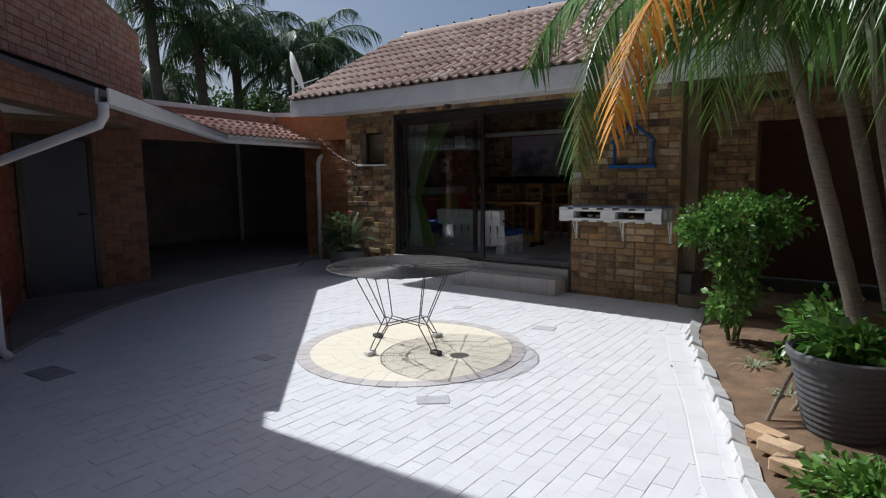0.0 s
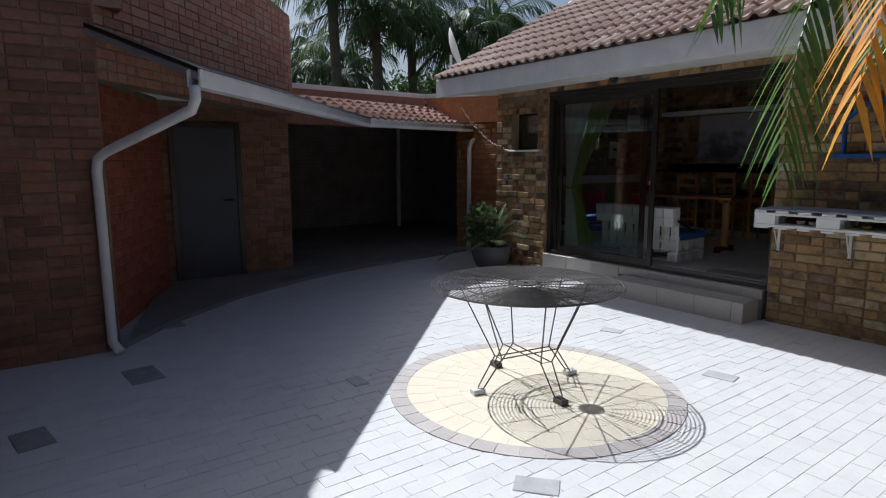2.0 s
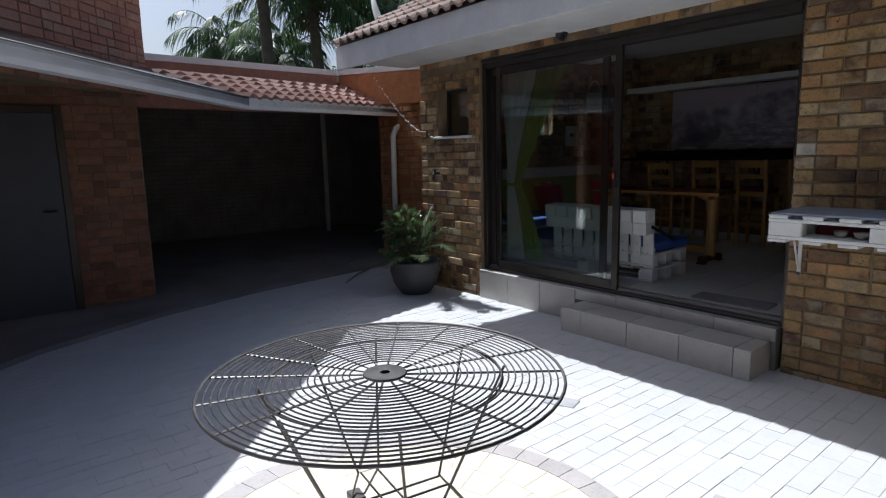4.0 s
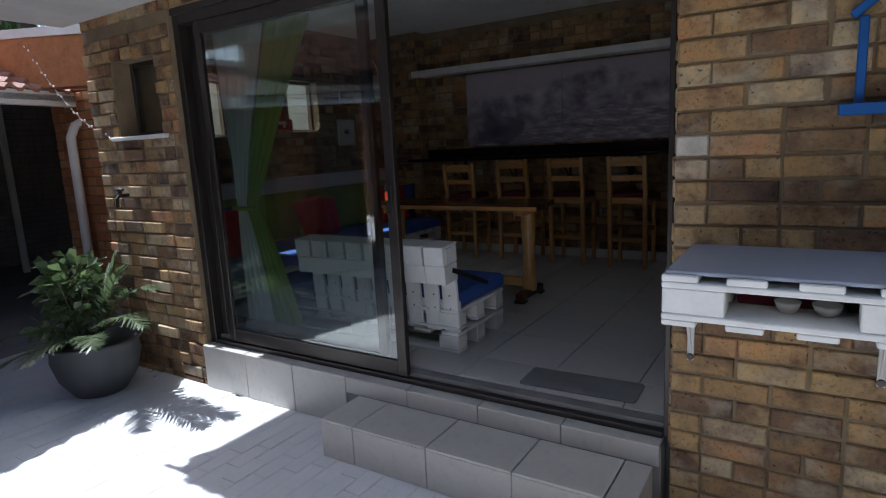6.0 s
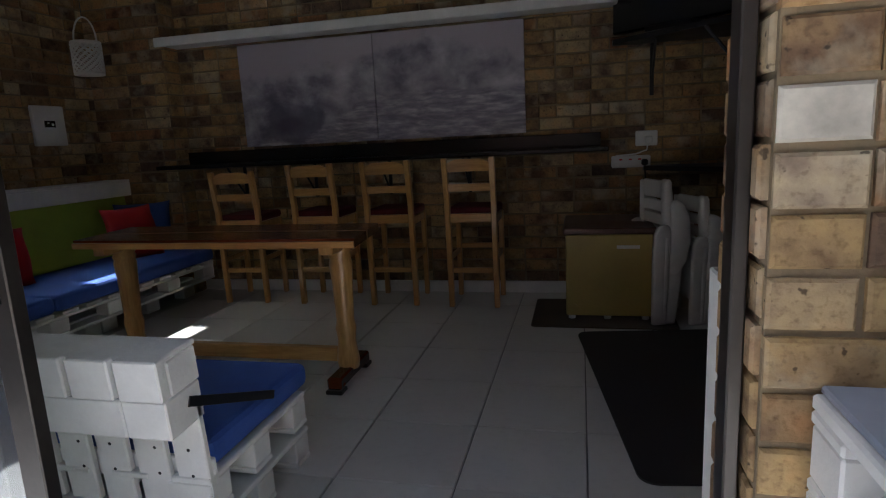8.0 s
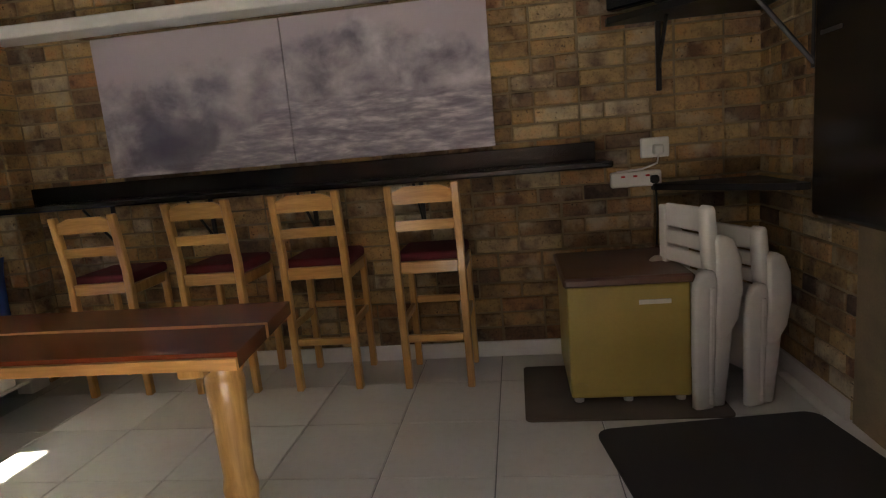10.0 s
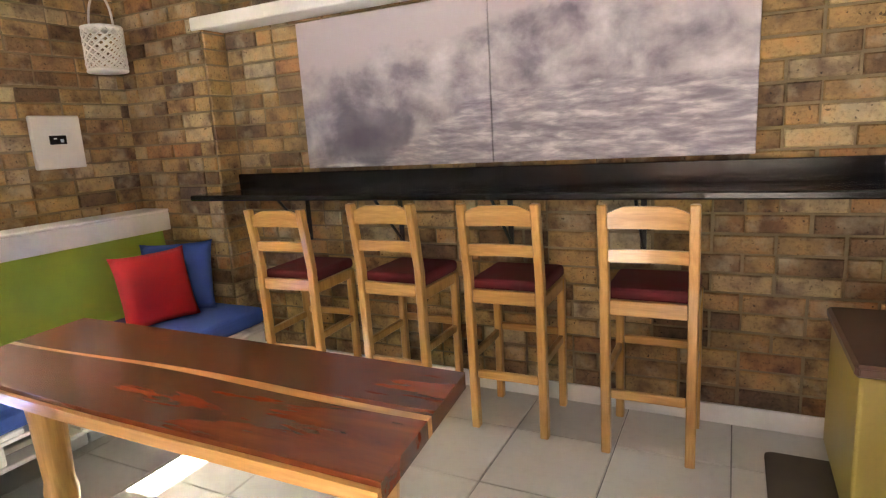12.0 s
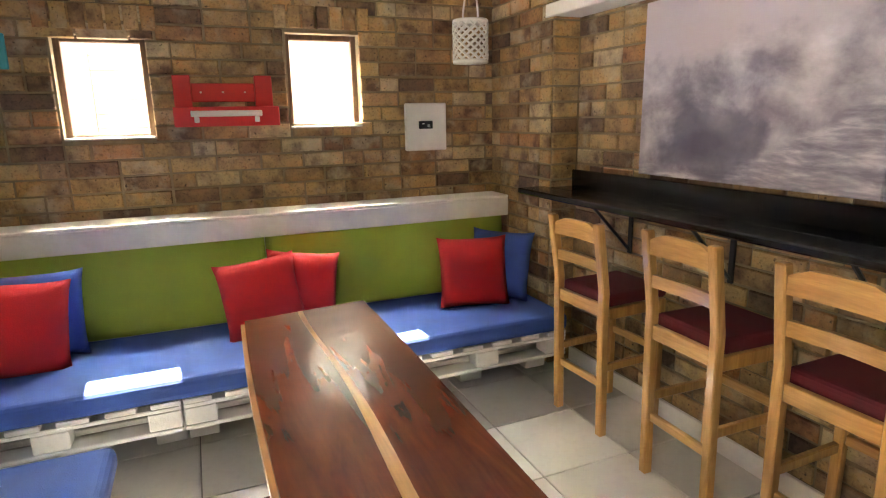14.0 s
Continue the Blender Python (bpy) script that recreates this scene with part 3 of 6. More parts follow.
part("track", add_box(box(-5.645, -2.766, 6.86, 6.96, 0.297, 0.325, 0.002), -5.645, -2.766, 6.925, 6.932, 0.325, 0.345), M_ALU, door)


def leaf(x0, x1, y):
    lf = part("leaf", box(x0, x0 + 0.055, y, y + 0.03, 0.33, 2.34, 0.003), M_ALU, door)
    part("stile", box(x1 - 0.06, x1, y - 0.003, y + 0.033, 0.33, 2.34, 0.003), M_ALU, lf)
    part("rail", box(x0 + 0.055, x1 - 0.06, y, y + 0.03, 0.33, 0.41, 0.003), M_ALU, lf)
    part("rail", box(x0 + 0.055, x1 - 0.06, y, y + 0.03, 2.27, 2.34, 0.003), M_ALU, lf)
    g = part("pane", box(x0 + 0.055, x1 - 0.06, y + 0.012, y + 0.017, 0.41, 2.27), M_GLASS, lf, "clear glass pane")
    g.visible_shadow = False
    return lf


lf = leaf(-5.645, -4.225, 6.92)
lf2 = leaf(-5.52, -4.07, 6.875)
part("handle", box(-4.13, -4.09, 6.862, 6.875, 1.2, 1.36, 0.004), M_BLACK, lf2)

# ---- windows of the room ----
M_BROWN = wood("brown_window_wood", (0.16, 0.085, 0.045), (0.07, 0.035, 0.02), 0.5, (20, 20, 1.5))
for nm, (a, b, c, d) in (("window_1", W1), ("window_2", W2)):
    w = thing(nm, "small brown-framed window with a pale brick reveal", "window", kind="structure")
    y0, y1 = 7.05 + a, 7.05 + b
    x = -6.845
    part("window_frame", box(x, x + 0.05, y0, y0 + 0.03, c, d, 0.003), M_BROWN, w)
    part("window_frame", box(x, x + 0.05, y1 - 0.03, y1, c, d, 0.003), M_BROWN, w)
    part("window_frame", box(x, x + 0.05, y0 + 0.03, y1 - 0.03, d - 0.03, d, 0.003), M_BROWN, w)
    part("window_frame", box(x, x + 0.05, y0 + 0.03, y1 - 0.03, c, c + 0.03, 0.003), M_BROWN, w)
    g = part("pane", box(x + 0.02, x + 0.025, y0 + 0.03, y1 - 0.03, c + 0.03, d - 0.03), M_GLASS, w)
    g.visible_shadow = False
    part("window_sill", box(x + 0.05, -6.70, y0 + 0.004, y1 - 0.004, c, c + 0.012, 0.003), M_STEP, w)

# upright bricks over the small windows
west = bpy.data.objects["wall_west"]
v, f = chamfered(0, 0.066, -0.016, 0.0, 0, 0.118, 0.005)
soldier = bpy.data.meshes.new("soldier_brick")
soldier.from_pydata(v, [], f)
soldier.materials.append(M_BRICK)
for (a, b, c, d) in (W1, W2):
    for k in range(7):
        again("brick", soldier, west, pose(-6.72, 7.05, 0, 0, 0, 90) @ pose(a - 0.055 + 0.0765 * k, rng.uniform(-0.002, 0.002), d + 0.022))

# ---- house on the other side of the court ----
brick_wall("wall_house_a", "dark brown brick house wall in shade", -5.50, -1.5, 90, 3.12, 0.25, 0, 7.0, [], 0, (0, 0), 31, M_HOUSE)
dl = math.hypot(2.75, 2.7)
ang = math.degrees(math.atan2(2.7, -2.75))
brick_wall("wall_house_b", "dark brown brick gable wall over the veranda roof", -5.50, 1.62, ang, dl, 0.25, 2.2, 4.0, [], 0, (0, 0), 32, M_UPPER, 3.55)
brick_wall("wall_house_c", "red brick wall under the veranda", -5.76, 1.50, 155, 2.3, 0.25, 0, 2.3, [], 0, (0, 0), 33, M_REDWALL)
brick_wall("wall_house_d", "back wall of the carport in a grey matched to its gloom", -12.6, 2.0, 90, 7.5, 0.25, 0, 2.5, [], 0, (0, 0), 34, M_CARPORT)
brick_wall("wall_orange", "orange-brown face brick wall behind the carport post", -8.3, 7.3, 0, 1.38, 0.25, 0, 2.54, [], 0, (0, 0), 35, M_ORANGE)
brick_wall("wall_carport_end", "end wall of the carport in a grey matched to its gloom", -12.6, 9.3, 0, 4.3, 0.25, 0, 2.5, [], 0, (0, 0), 36, M_CARPORT)
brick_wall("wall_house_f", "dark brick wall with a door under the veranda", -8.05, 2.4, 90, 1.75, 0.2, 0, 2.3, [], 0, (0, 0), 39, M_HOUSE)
vd = thing("door_2", "closed dark blue-grey door under the veranda", "door", kind="structure")
part("leaf", box(-8.035, -8.0, 2.66, 3.40, 0.03, 1.98, 0.004), M_BLUEDOOR, vd)
for y0, y1, z0, z1 in ((2.59, 2.66, 0.012, 2.05), (3.40, 3.47, 0.012, 2.05), (2.66, 3.40, 1.98, 2.05)):
    part("door_frame", box(-8.035, -7.985, y0, y1, z0, z1, 0.004), M_ALU, vd)
part("door_handle", tube([(-8.0, 3.33, 1.05), (-7.95, 3.33, 1.05), (-7.95, 3.22, 1.05)], 0.01, 6), M_ALU, vd)
# Hidden wall added to close a light leak into the carport.
structure("wall_carport_south", box(-12.6, -8.3, 4.0, 4.14, 0, 2.3), M_CARPORT, "added hidden wall that keeps stray light out of the carport", "wall")
structure("wall_house_back", box(-14, -6.5, -1.5, -1.3, 0, 5.6), M_HOUSE, "house wall", "wall")
# veranda roof along the slanting wall, and the carport roof beyond the valley
G1, G2, G3 = Vector((-4.40, 2.11, 2.15)), Vector((-7.36, 5.08, 2.11)), Vector((-7.90, 7.52, 2.12))
T1, T2, T3 = Vector((-5.50, 1.55, 2.58)), Vector((-8.12, 4.18, 2.44)), Vector((-8.42, 7.4, 2.40))
T2B = Vector((-8.13, 4.19, 2.442))


def slab(name, quad, thick, material, parent=None):
    bm = bmesh.new()
    up = [bm.verts.new(q) for q in quad]
    dn = [bm.verts.new(Vector(q) - Vector((0, 0, thick))) for q in quad]
    n = len(quad)
    bm.faces.new(up)
    bm.faces.new(dn[::-1])
    for i in range(n):
        bm.faces.new((up[i], dn[i], dn[(i + 1) % n], up[(i + 1) % n]))
    return part(name, bm, material, parent)


lean = thing("veranda_roof", "low tiled veranda roof with a white gutter", "roof", kind="structure")
slab("roof_deck", [G1, G2, T2, T1], 0.05, M_CARPORT, lean)
slab("roof_sheet", [q + Vector((0, 0, 0.035)) for q in (G1, G2, T2, T1)], 0.03, M_BLACK, lean)
slab("roof_deck", [G2, G3, T3, T2B], 0.05, M_CARPORT, lean)
# Dark sheet laid over the pavers to paint the carport's shade.
tagged(slab("carport_floor", [Vector((x, y, 0.045)) for x, y in ((-5.52, 1.66), (-6.05, 2.12), (-6.75, 3.0), (-7.3, 4.1), (-7.62, 5.2), (-7.95, 7.28), (-8.32, 7.28), (-8.32, 9.28), (-12.58, 9.28), (-12.58, 4.16), (-8.06, 4.16), (-8.04, 2.4))], 0.05, M_SHADE_FLOOR), "dark grey sheet over the pavers that deepens the carport's shade", "floor", kind="structure")


def tiled(q0, q1, q2, q3, rows, cols, parent):
    """Joined rolled tiles over a sloping patch; q0-q1 is the eave, q3-q2 the top."""
    bm = bmesh.new()
    for j in range(rows):
        for i in range(cols):
            def at(u, w, h):
                a, b = q0.lerp(q1, u), q3.lerp(q2, u)
                return a.lerp(b, w) + Vector((0, 0, h))
            n = 8
            lo, hi, un = [], [], []
            for k in range(n + 1):
                u = (i + k / n) / cols
                h = 0.04 * max(0.0, math.sin(2 * math.pi * 2 * k / n - 0.6))
                lo.append(bm.verts.new(at(u, j / rows - 0.01, h + 0.045)))
                hi.append(bm.verts.new(at(u, (j + 1) / rows, h + 0.012)))
                un.append(bm.verts.new(at(u, j / rows - 0.01, h + 0.015)))
            for k in range(n):
                bm.faces.new((lo[k], lo[k + 1], hi[k + 1], hi[k]))
                bm.faces.new((un[k], un[k + 1], lo[k + 1], lo[k]))
    return tagged(part("roof_tiles", bm, M_ROOFS, parent), kind="stuff")


tiled(G2, G3, T3, T2B, 5, 9, lean)


def gutter(a, b, parent):
    d = (b - a)
    m = Matrix.Translation(a) @ Vector((d.x, d.y, 0)).to_track_quat("X", "Z").to_matrix().to_4x4() @ Matrix.Rotation(-math.asin(d.z / d.length), 4, "Y")
    bm = bmesh.new()
    L = d.length
    pr = [(0.0, 0.03), (0.0, -0.09), (-0.1, -0.09), (-0.1, 0.02), (-0.085, 0.03), (-0.085, -0.075), (-0.015, -0.075), (-0.015, 0.03)]
    s = [bm.verts.new((0, y, z)) for y, z in pr]
    e = [bm.verts.new((L, y, z)) for y, z in pr]
    for i in range(len(pr)):
        k = (i + 1) % len(pr)
        bm.faces.new((s[i], s[k], e[k], e[i]))
    bm.faces.new(s[::-1])
    bm.faces.new(e)
    return part("gutter", bm, M_WHITE, parent, "white painted gutter", m=m)


gutter(G2, G1, lean)
gutter(G3, G2, lean)
dp3 = thing("downpipe", "white downpipe at the end of the carport gutter", "downpipe")
part("pipe", tube([(-7.84, 7.40, 2.04), (-7.84, 7.40, 1.94), (-7.83, 7.25, 1.86), (-7.83, 7.20, 1.76), (-7.83, 7.19, 0.02)], 0.04, 10), M_WHITE, dp3, smooth=True)
for px, py in ((-11.7, 8.2),):
    tagged(part("carport_post", box(px - 0.035, px + 0.035, py - 0.035, py + 0.035, 0, 2.5, 0.006), M_WHITE), "white painted square carport post", "post", "carport posts")
dp = thing("downpipe", "white downpipe that bends back to the wall", "downpipe")
part("pipe", tube([(-4.44, 2.08, 2.07), (-4.44, 2.08, 1.98), (-4.48, 2.06, 1.91), (-5.30, 1.61, 1.63), (-5.39, 1.56, 1.58), (-5.42, 1.55, 1.48), (-5.41, 1.55, 0.1), (-5.33, 1.59, 0.035)], 0.038, 12), M_WHITE, dp, smooth=True)
dp2 = thing("downpipe", "white downpipe down a brick pier", "downpipe")
part("pipe", tube([(-2.95, 0.755, 2.58), (-2.95, 0.755, 0.12), (-2.90, 0.79, 0.05)], 0.036, 12), M_WHITE, dp2, smooth=True)
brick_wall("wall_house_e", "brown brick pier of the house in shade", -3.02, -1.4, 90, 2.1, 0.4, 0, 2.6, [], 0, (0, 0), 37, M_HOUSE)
# parapet with a white coping behind the carport
par = thing("parapet", "brick parapet with a white coping", "wall", kind="structure")
P1, P2, P3 = Vector((-8.30, 4.05, 2.66)), Vector((-8.46, 6.75, 2.66)), Vector((-6.98, 7.27, 2.62))
BACK, TURN = Vector((-0.22, 0.0, 0)), Vector((-0.05, 0.24, 0))
slab("coping", [P1, P2, P2 + BACK, P1 + BACK], 0.07, M_WHITE, par)
slab("wall", [p + Vector((-0.02, 0, -0.071)) for p in (P1, P2)] + [p + BACK + Vector((0.02, 0, -0.071)) for p in (P2, P1)], 0.5, M_UPPER, par)
slab("coping", [P2 + Vector((0, 0, 0.002)), P3, P3 + TURN, P2 + TURN + Vector((0, 0, 0.002))], 0.07, M_WHITE, par)
slab("wall", [P2 + Vector((0.02, 0.02, -0.072)), P3 + Vector((-0.02, 0.02, -0.072)), P3 + TURN + Vector((-0.02, -0.02, -0.072)), P2 + TURN + Vector((0.02, -0.02, -0.072))], 0.4, M_ORANGE, par)
# an unseen house wall, added behind the camera: closes the court and shades it
structure("wall_south", wall_body(11.0, 0.25, 0, 5.6, [(1.2, 3.6, 0, 2.1), (5.2, 7.0, 0.9, 2.1)]), M_HOUSE, "added unseen house wall behind the camera that shades the court", "wall").matrix_basis = pose(5.0, -2.2, 0, 0, 0, 180)
# flat roof behind the parapet
tagged(slab("roof_flat", [Vector((x, y, 2.58)) for x, y in ((-14.5, 1.6), (-5.85, 1.6), (-8.40, 4.2), (-8.55, 7.56), (-8.25, 7.56), (-8.25, 9.6), (-14.5, 9.6))], 0.08, M_CARPORT), "flat carport roof behind the parapet", "roof", kind="structure")
# Added corner block; it moves the house shadow's edge on the paving.
structure("wall_house_corner", box(-5.75, -5.512, 1.625, 1.83, 2.75, 7.0), M_UPPER, "added brick corner that sets the edge of the house shadow", "wall")
# Out-of-view roof added to block sky over the left paving.
structure("patio_roof_side", box(-5.48, -2.95, -0.45, 0.70, 2.6, 2.72), M_CARPORT, "added unseen roof beside the pier that darkens the left paving", "roof")
# Unseen roof added behind the camera to hold back skylight.
structure("patio_roof", box(-5.48, 5.0, -2.4, -0.45, 2.6, 2.72), M_WHITE, "added unseen roof behind the start of the walk that cuts skylight", "roof")
structure("wall_carport_west", box(-14.5, -14.3, 1.6, 9.6, 0, 2.5), M_CARPORT, "far wall of the carport", "wall")
# wall and recess beyond the right pier
brick_wall("wall_facade_d", "dark face brick wall beyond the pier", -1.44, 7.5, 0, 4.5, 0.25, 0, 2.7, [(0.65, 1.9, 0, 2.1)], 0, (0, 0), 38)
structure("wall_facade_e", box(-1.46, -1.44, 7.05, 7.5, 0, 2.7), M_MORTAR, "side of the pier", "wall")
structure("room_back", box(-1.3, 3.5, 9.5, 9.6, 0, 2.7), M_HOUSE, "back wall beyond the doorway", "wall")
structure("wall_garden", box(3.0, 3.25, -2.2, 8.0, 0, 2.4), M_HOUSE, "red brick garden wall behind the plants", "wall")
structure("step_side", box(-1.40, 2.5, 6.75, 7.5, 0, 0.14, 0.006), M_MORTAR, "low brick step by the pier", "step")
# pale slatted fence and concrete strip outside the small windows
structure("side_path", box(-8.17, -6.87, 7.61, 13.0, -0.02, 0.02), M_PLASTER, "pale concrete path outside the windows", "path")
fence = thing("fence", "white slatted fence outside the windows", "fence")
for k in range(26):
    part("slat", box(-8.2, -8.17, 7.602, 12.5, 0.04 + 0.1 * k, 0.136 + 0.1 * k, 0.004), M_WHITE, fence)
for y in (7.65, 9.4, 10.9, 12.4):
    part("post", box(-8.28, -8.205, y, y + 0.08, 0.0, 2.7, 0.004), M_WHITE, fence)
structure("wall_plastered", box(-8.165, -6.99, 7.555, 7.60, 0, 2.6), M_PLASTER, "white plastered back of the brick wall", "wall")
structure("wall_carport_side", box(-8.42, -8.3, 7.56, 12.6, 0, 2.5), M_CARPORT, "side wall of the carport", "wall")


# ---- more materials ----
M_BLUE = plain("royal_blue_canvas", (0.04, 0.095, 0.36), 0.9, 0.25, 5, 220, 0.4)
M_RED = plain("red_cotton", (0.50, 0.012, 0.018), 0.85, 0.22, 6, 220, 0.4)
M_GREEN = plain("lime_canvas", (0.35, 0.45, 0.06), 0.9, 0.18, 3, 220, 0.4)
M_MAROON = plain("maroon_velvet", (0.13, 0.010, 0.018), 0.9, 0.3, 8, 200, 0.3)
M_PINE = wood("varnished_pine", (0.62, 0.36, 0.12), (0.42, 0.21, 0.06), 0.32, (14, 14, 1.2), 0.3)
M_PINEX = wood("varnished_pine_rail", (0.62, 0.36, 0.12), (0.42, 0.21, 0.06), 0.32, (1.2, 14, 14), 0.3)
M_TABLE = wood("dark_hardwood", (0.21, 0.048, 0.015), (0.075, 0.015, 0.007), 0.2, (0.9, 6, 6), 0.22)
M_SAP = wood("pale_sapwood", (0.60, 0.33, 0.11), (0.42, 0.20, 0.06), 0.3, (1.0, 14, 14), 0.5)
M_GRANITE = plain("black_counter", (0.012, 0.012, 0.015), 0.18, 0.3, 4, 150, 0.05)
M_BOARD = plain("blue_grey_board", (0.30, 0.34, 0.42), 0.45, 0.1, 2, 40, 0.05)
M_YELLOW = plain("mustard_enamel", (0.42, 0.32, 0.085), 0.4, 0.14, 3, 60, 0.08)
M_LID = plain("brown_laminate", (0.12, 0.055, 0.04), 0.35, 0.25, 3, 60, 0.05)
M_PLASTIC = plain("white_plastic", (0.72, 0.71, 0.68), 0.4, 0.1, 4, 60, 0.05)
M_MAT = plain("dark_floor_mat", (0.028, 0.022, 0.02), 0.95, 0.3, 6, 300, 0.5)
M_DOORMAT = plain("grey_doormat", (0.20, 0.195, 0.19), 0.95, 0.25, 6, 300, 0.5)
M_MAT2 = plain("brown_floor_mat", (0.10, 0.075, 0.055), 0.95, 0.3, 6, 300, 0.5)
M_SCREEN = plain("black_screen", (0.008, 0.008, 0.009), 0.2, 0.2, 3, 60, 0.0)
M_BLUEPAINT = plain("blue_paint", (0.012, 0.10, 0.36), 0.45, 0.2, 6, 60, 0.15)
M_REDPAINT = plain("red_paint", (0.52, 0.018, 0.02), 0.45, 0.15, 6, 60, 0.15)
M_CURTAIN_G = plain("lime_curtain", (0.34, 0.48, 0.09), 0.9, 0.12, 4, 200, 0.2)
M_CURTAIN_W = plain("white_voile", (0.78, 0.82, 0.76), 0.9, 0.08, 4, 200, 0.2)
M_TURQUOISE = plain("turquoise_paint", (0.05, 0.36, 0.42), 0.5, 0.15, 6, 60, 0.15)
M_ORANGETAG = plain("orange_plastic", (0.8, 0.10, 0.02), 0.3, 0.1)


def wave_picture():
    """Grey-mauve seascape: pale sky, a ragged crest of spray, a dark hollow and streaked water."""
    m, nt, b = node_mat("seascape_print")
    tc = nt.nodes.new("ShaderNodeTexCoord").outputs["Object"]
    sep = nt.nodes.new("ShaderNodeSeparateXYZ")
    nt.links.new(tc, sep.inputs[0])

    def scaled(s, rot=0.0):
        mp = nt.nodes.new("ShaderNodeMapping")
        mp.inputs["Scale"].default_value = s
        mp.inputs["Rotation"].default_value = (0, rot, 0)
        nt.links.new(tc, mp.inputs["Vector"])
        return mp.outputs[0]

    def calc(op, p, q, r=0.0):
        n = nt.nodes.new("ShaderNodeMath")
        n.operation = op
        for i, v in enumerate((p, q, r)):
            if isinstance(v, (int, float)):
                n.inputs[i].default_value = v
            else:
                nt.links.new(v, n.inputs[i])
        return n.outputs[0]

    def profile(stops):
        return ramp_node(nt, calc("DIVIDE", sep.outputs[0], 2.15), [(p, (h, h, h)) for p, h in stops]).outputs[0]

    z = calc("DIVIDE", sep.outputs[2], 0.75)
    def moved(v, by):
        n = nt.nodes.new("ShaderNodeVectorMath")
        n.inputs[1].default_value = by
        nt.links.new(v, n.inputs[0])
        return n.outputs[0]

    def billow(scale, stretch, by, gain):
        """Relief of foam: one field less the same field shifted against the light."""
        v = scaled(stretch)
        p, q = noise_node(nt, scale, 7, v, 0.58), noise_node(nt, scale, 7, moved(v, by), 0.58)
        p.inputs["Distortion"].default_value = q.inputs["Distortion"].default_value = 0.35
        return calc("MULTIPLY_ADD", calc("SUBTRACT", p.outputs[0], q.outputs[0]), gain, 0.5)

    spray = noise_node(nt, 3.1, 6, scaled((1, 1, 1.35), 0.5), 0.52)
    spray.inputs["Distortion"].default_value = 0.25
    puff = noise_node(nt, 7.0, 8, scaled((1, 1, 1.1)), 0.62)
    foam = calc("MULTIPLY_ADD", spray.outputs[0], 0.55, calc("MULTIPLY", billow(4.2, (1, 1, 1.2), (-0.10, 0, 0.16), 1.5), 0.45))
    swell = billow(9.0, (0.7, 1, 3.0), (0.0, 0, 0.16), 1.0)
    cl = ramp_node(nt, foam, [(0.32, (0.15, 0.13, 0.17)), (0.43, (0.25, 0.225, 0.27)), (0.52, (0.36, 0.33, 0.375)), (0.61, (0.47, 0.435, 0.48)), (0.72, (0.60, 0.56, 0.60))])
    water = ramp_node(nt, swell, [(0.30, (0.19, 0.17, 0.215)), (0.46, (0.28, 0.255, 0.305)), (0.54, (0.34, 0.31, 0.36)), (0.72, (0.56, 0.52, 0.56))])
    # the crest divides sky from spray, a lower line spray from water; both are ragged
    crest = profile([(0.0, 0.62), (0.12, 0.64), (0.30, 0.72), (0.42, 0.70), (0.54, 0.82), (0.67, 0.95), (0.78, 0.84), (0.90, 0.74), (1.0, 0.70)])
    shore = profile([(0.0, 0.06), (0.22, 0.06), (0.30, 0.16), (0.42, 0.30), (0.46, 0.42), (1.0, 0.43)])
    above = calc("SUBTRACT", calc("MULTIPLY_ADD", puff.outputs[0], 0.34, z), calc("ADD", crest, 0.17))
    up = ramp_node(nt, calc("ADD", above, 0.5), [(0.46, (0, 0, 0)), (0.56, (1, 1, 1))])
    below = calc("SUBTRACT", calc("MULTIPLY_ADD", puff.outputs[0], 0.16, z), calc("ADD", shore, 0.08))
    lo = ramp_node(nt, calc("ADD", below, 0.5), [(0.48, (1, 1, 1)), (0.53, (0, 0, 0))])
    c = mix_node(nt, cl.outputs[0], (0.45, 0.395, 0.44), up.outputs[0])
    c = mix_node(nt, c, water.outputs[0], lo.outputs[0])
    # the dark hollow of the breaking wave
    dx = calc("MULTIPLY", calc("SUBTRACT", sep.outputs[0], 0.40), 2.3)
    dz = calc("MULTIPLY", calc("SUBTRACT", z, 0.22), 2.3)
    dist = calc("SQRT", calc("ADD", calc("MULTIPLY", dx, dx), calc("MULTIPLY", dz, dz)), 0.0)
    hollow = ramp_node(nt, calc("MULTIPLY_ADD", spray.outputs[0], 0.8, dist), [(0.60, (0.95, 0.95, 0.95)), (0.88, (0.7, 0.7, 0.7)), (1.12, (0, 0, 0))])
    c = mix_node(nt, c, (0.085, 0.072, 0.115), hollow.outputs[0])
    nt.links.new(c, b.inputs["Base Color"])
    b.inputs["Roughness"].default_value = 0.6
    return m


M_WAVE = wave_picture()

# ---- wire table in the court ----
TX, TY, TZ, TR = -2.935, 3.80, 0.72, 0.65
OFF = Vector((-0.015, 0.0, 0))  # the top sits askew on its legs
wt = thing("wire_table", "round wire garden table of dark galvanised rods on four bent legs", "table", pose(TX, TY, 0))


def circle(r, z, n=64):
    return [(OFF.x + r * math.cos(2 * math.pi * k / n), OFF.y + r * math.sin(2 * math.pi * k / n), z) for k in range(n + 1)]


top = part("hub", lathe([(0.018, TZ - 0.004), (0.018, TZ + 0.006), (0.078, TZ + 0.006), (0.082, TZ), (0.078, TZ - 0.004), (0.018, TZ - 0.004)], 28, OFF), M_WIRE, wt)
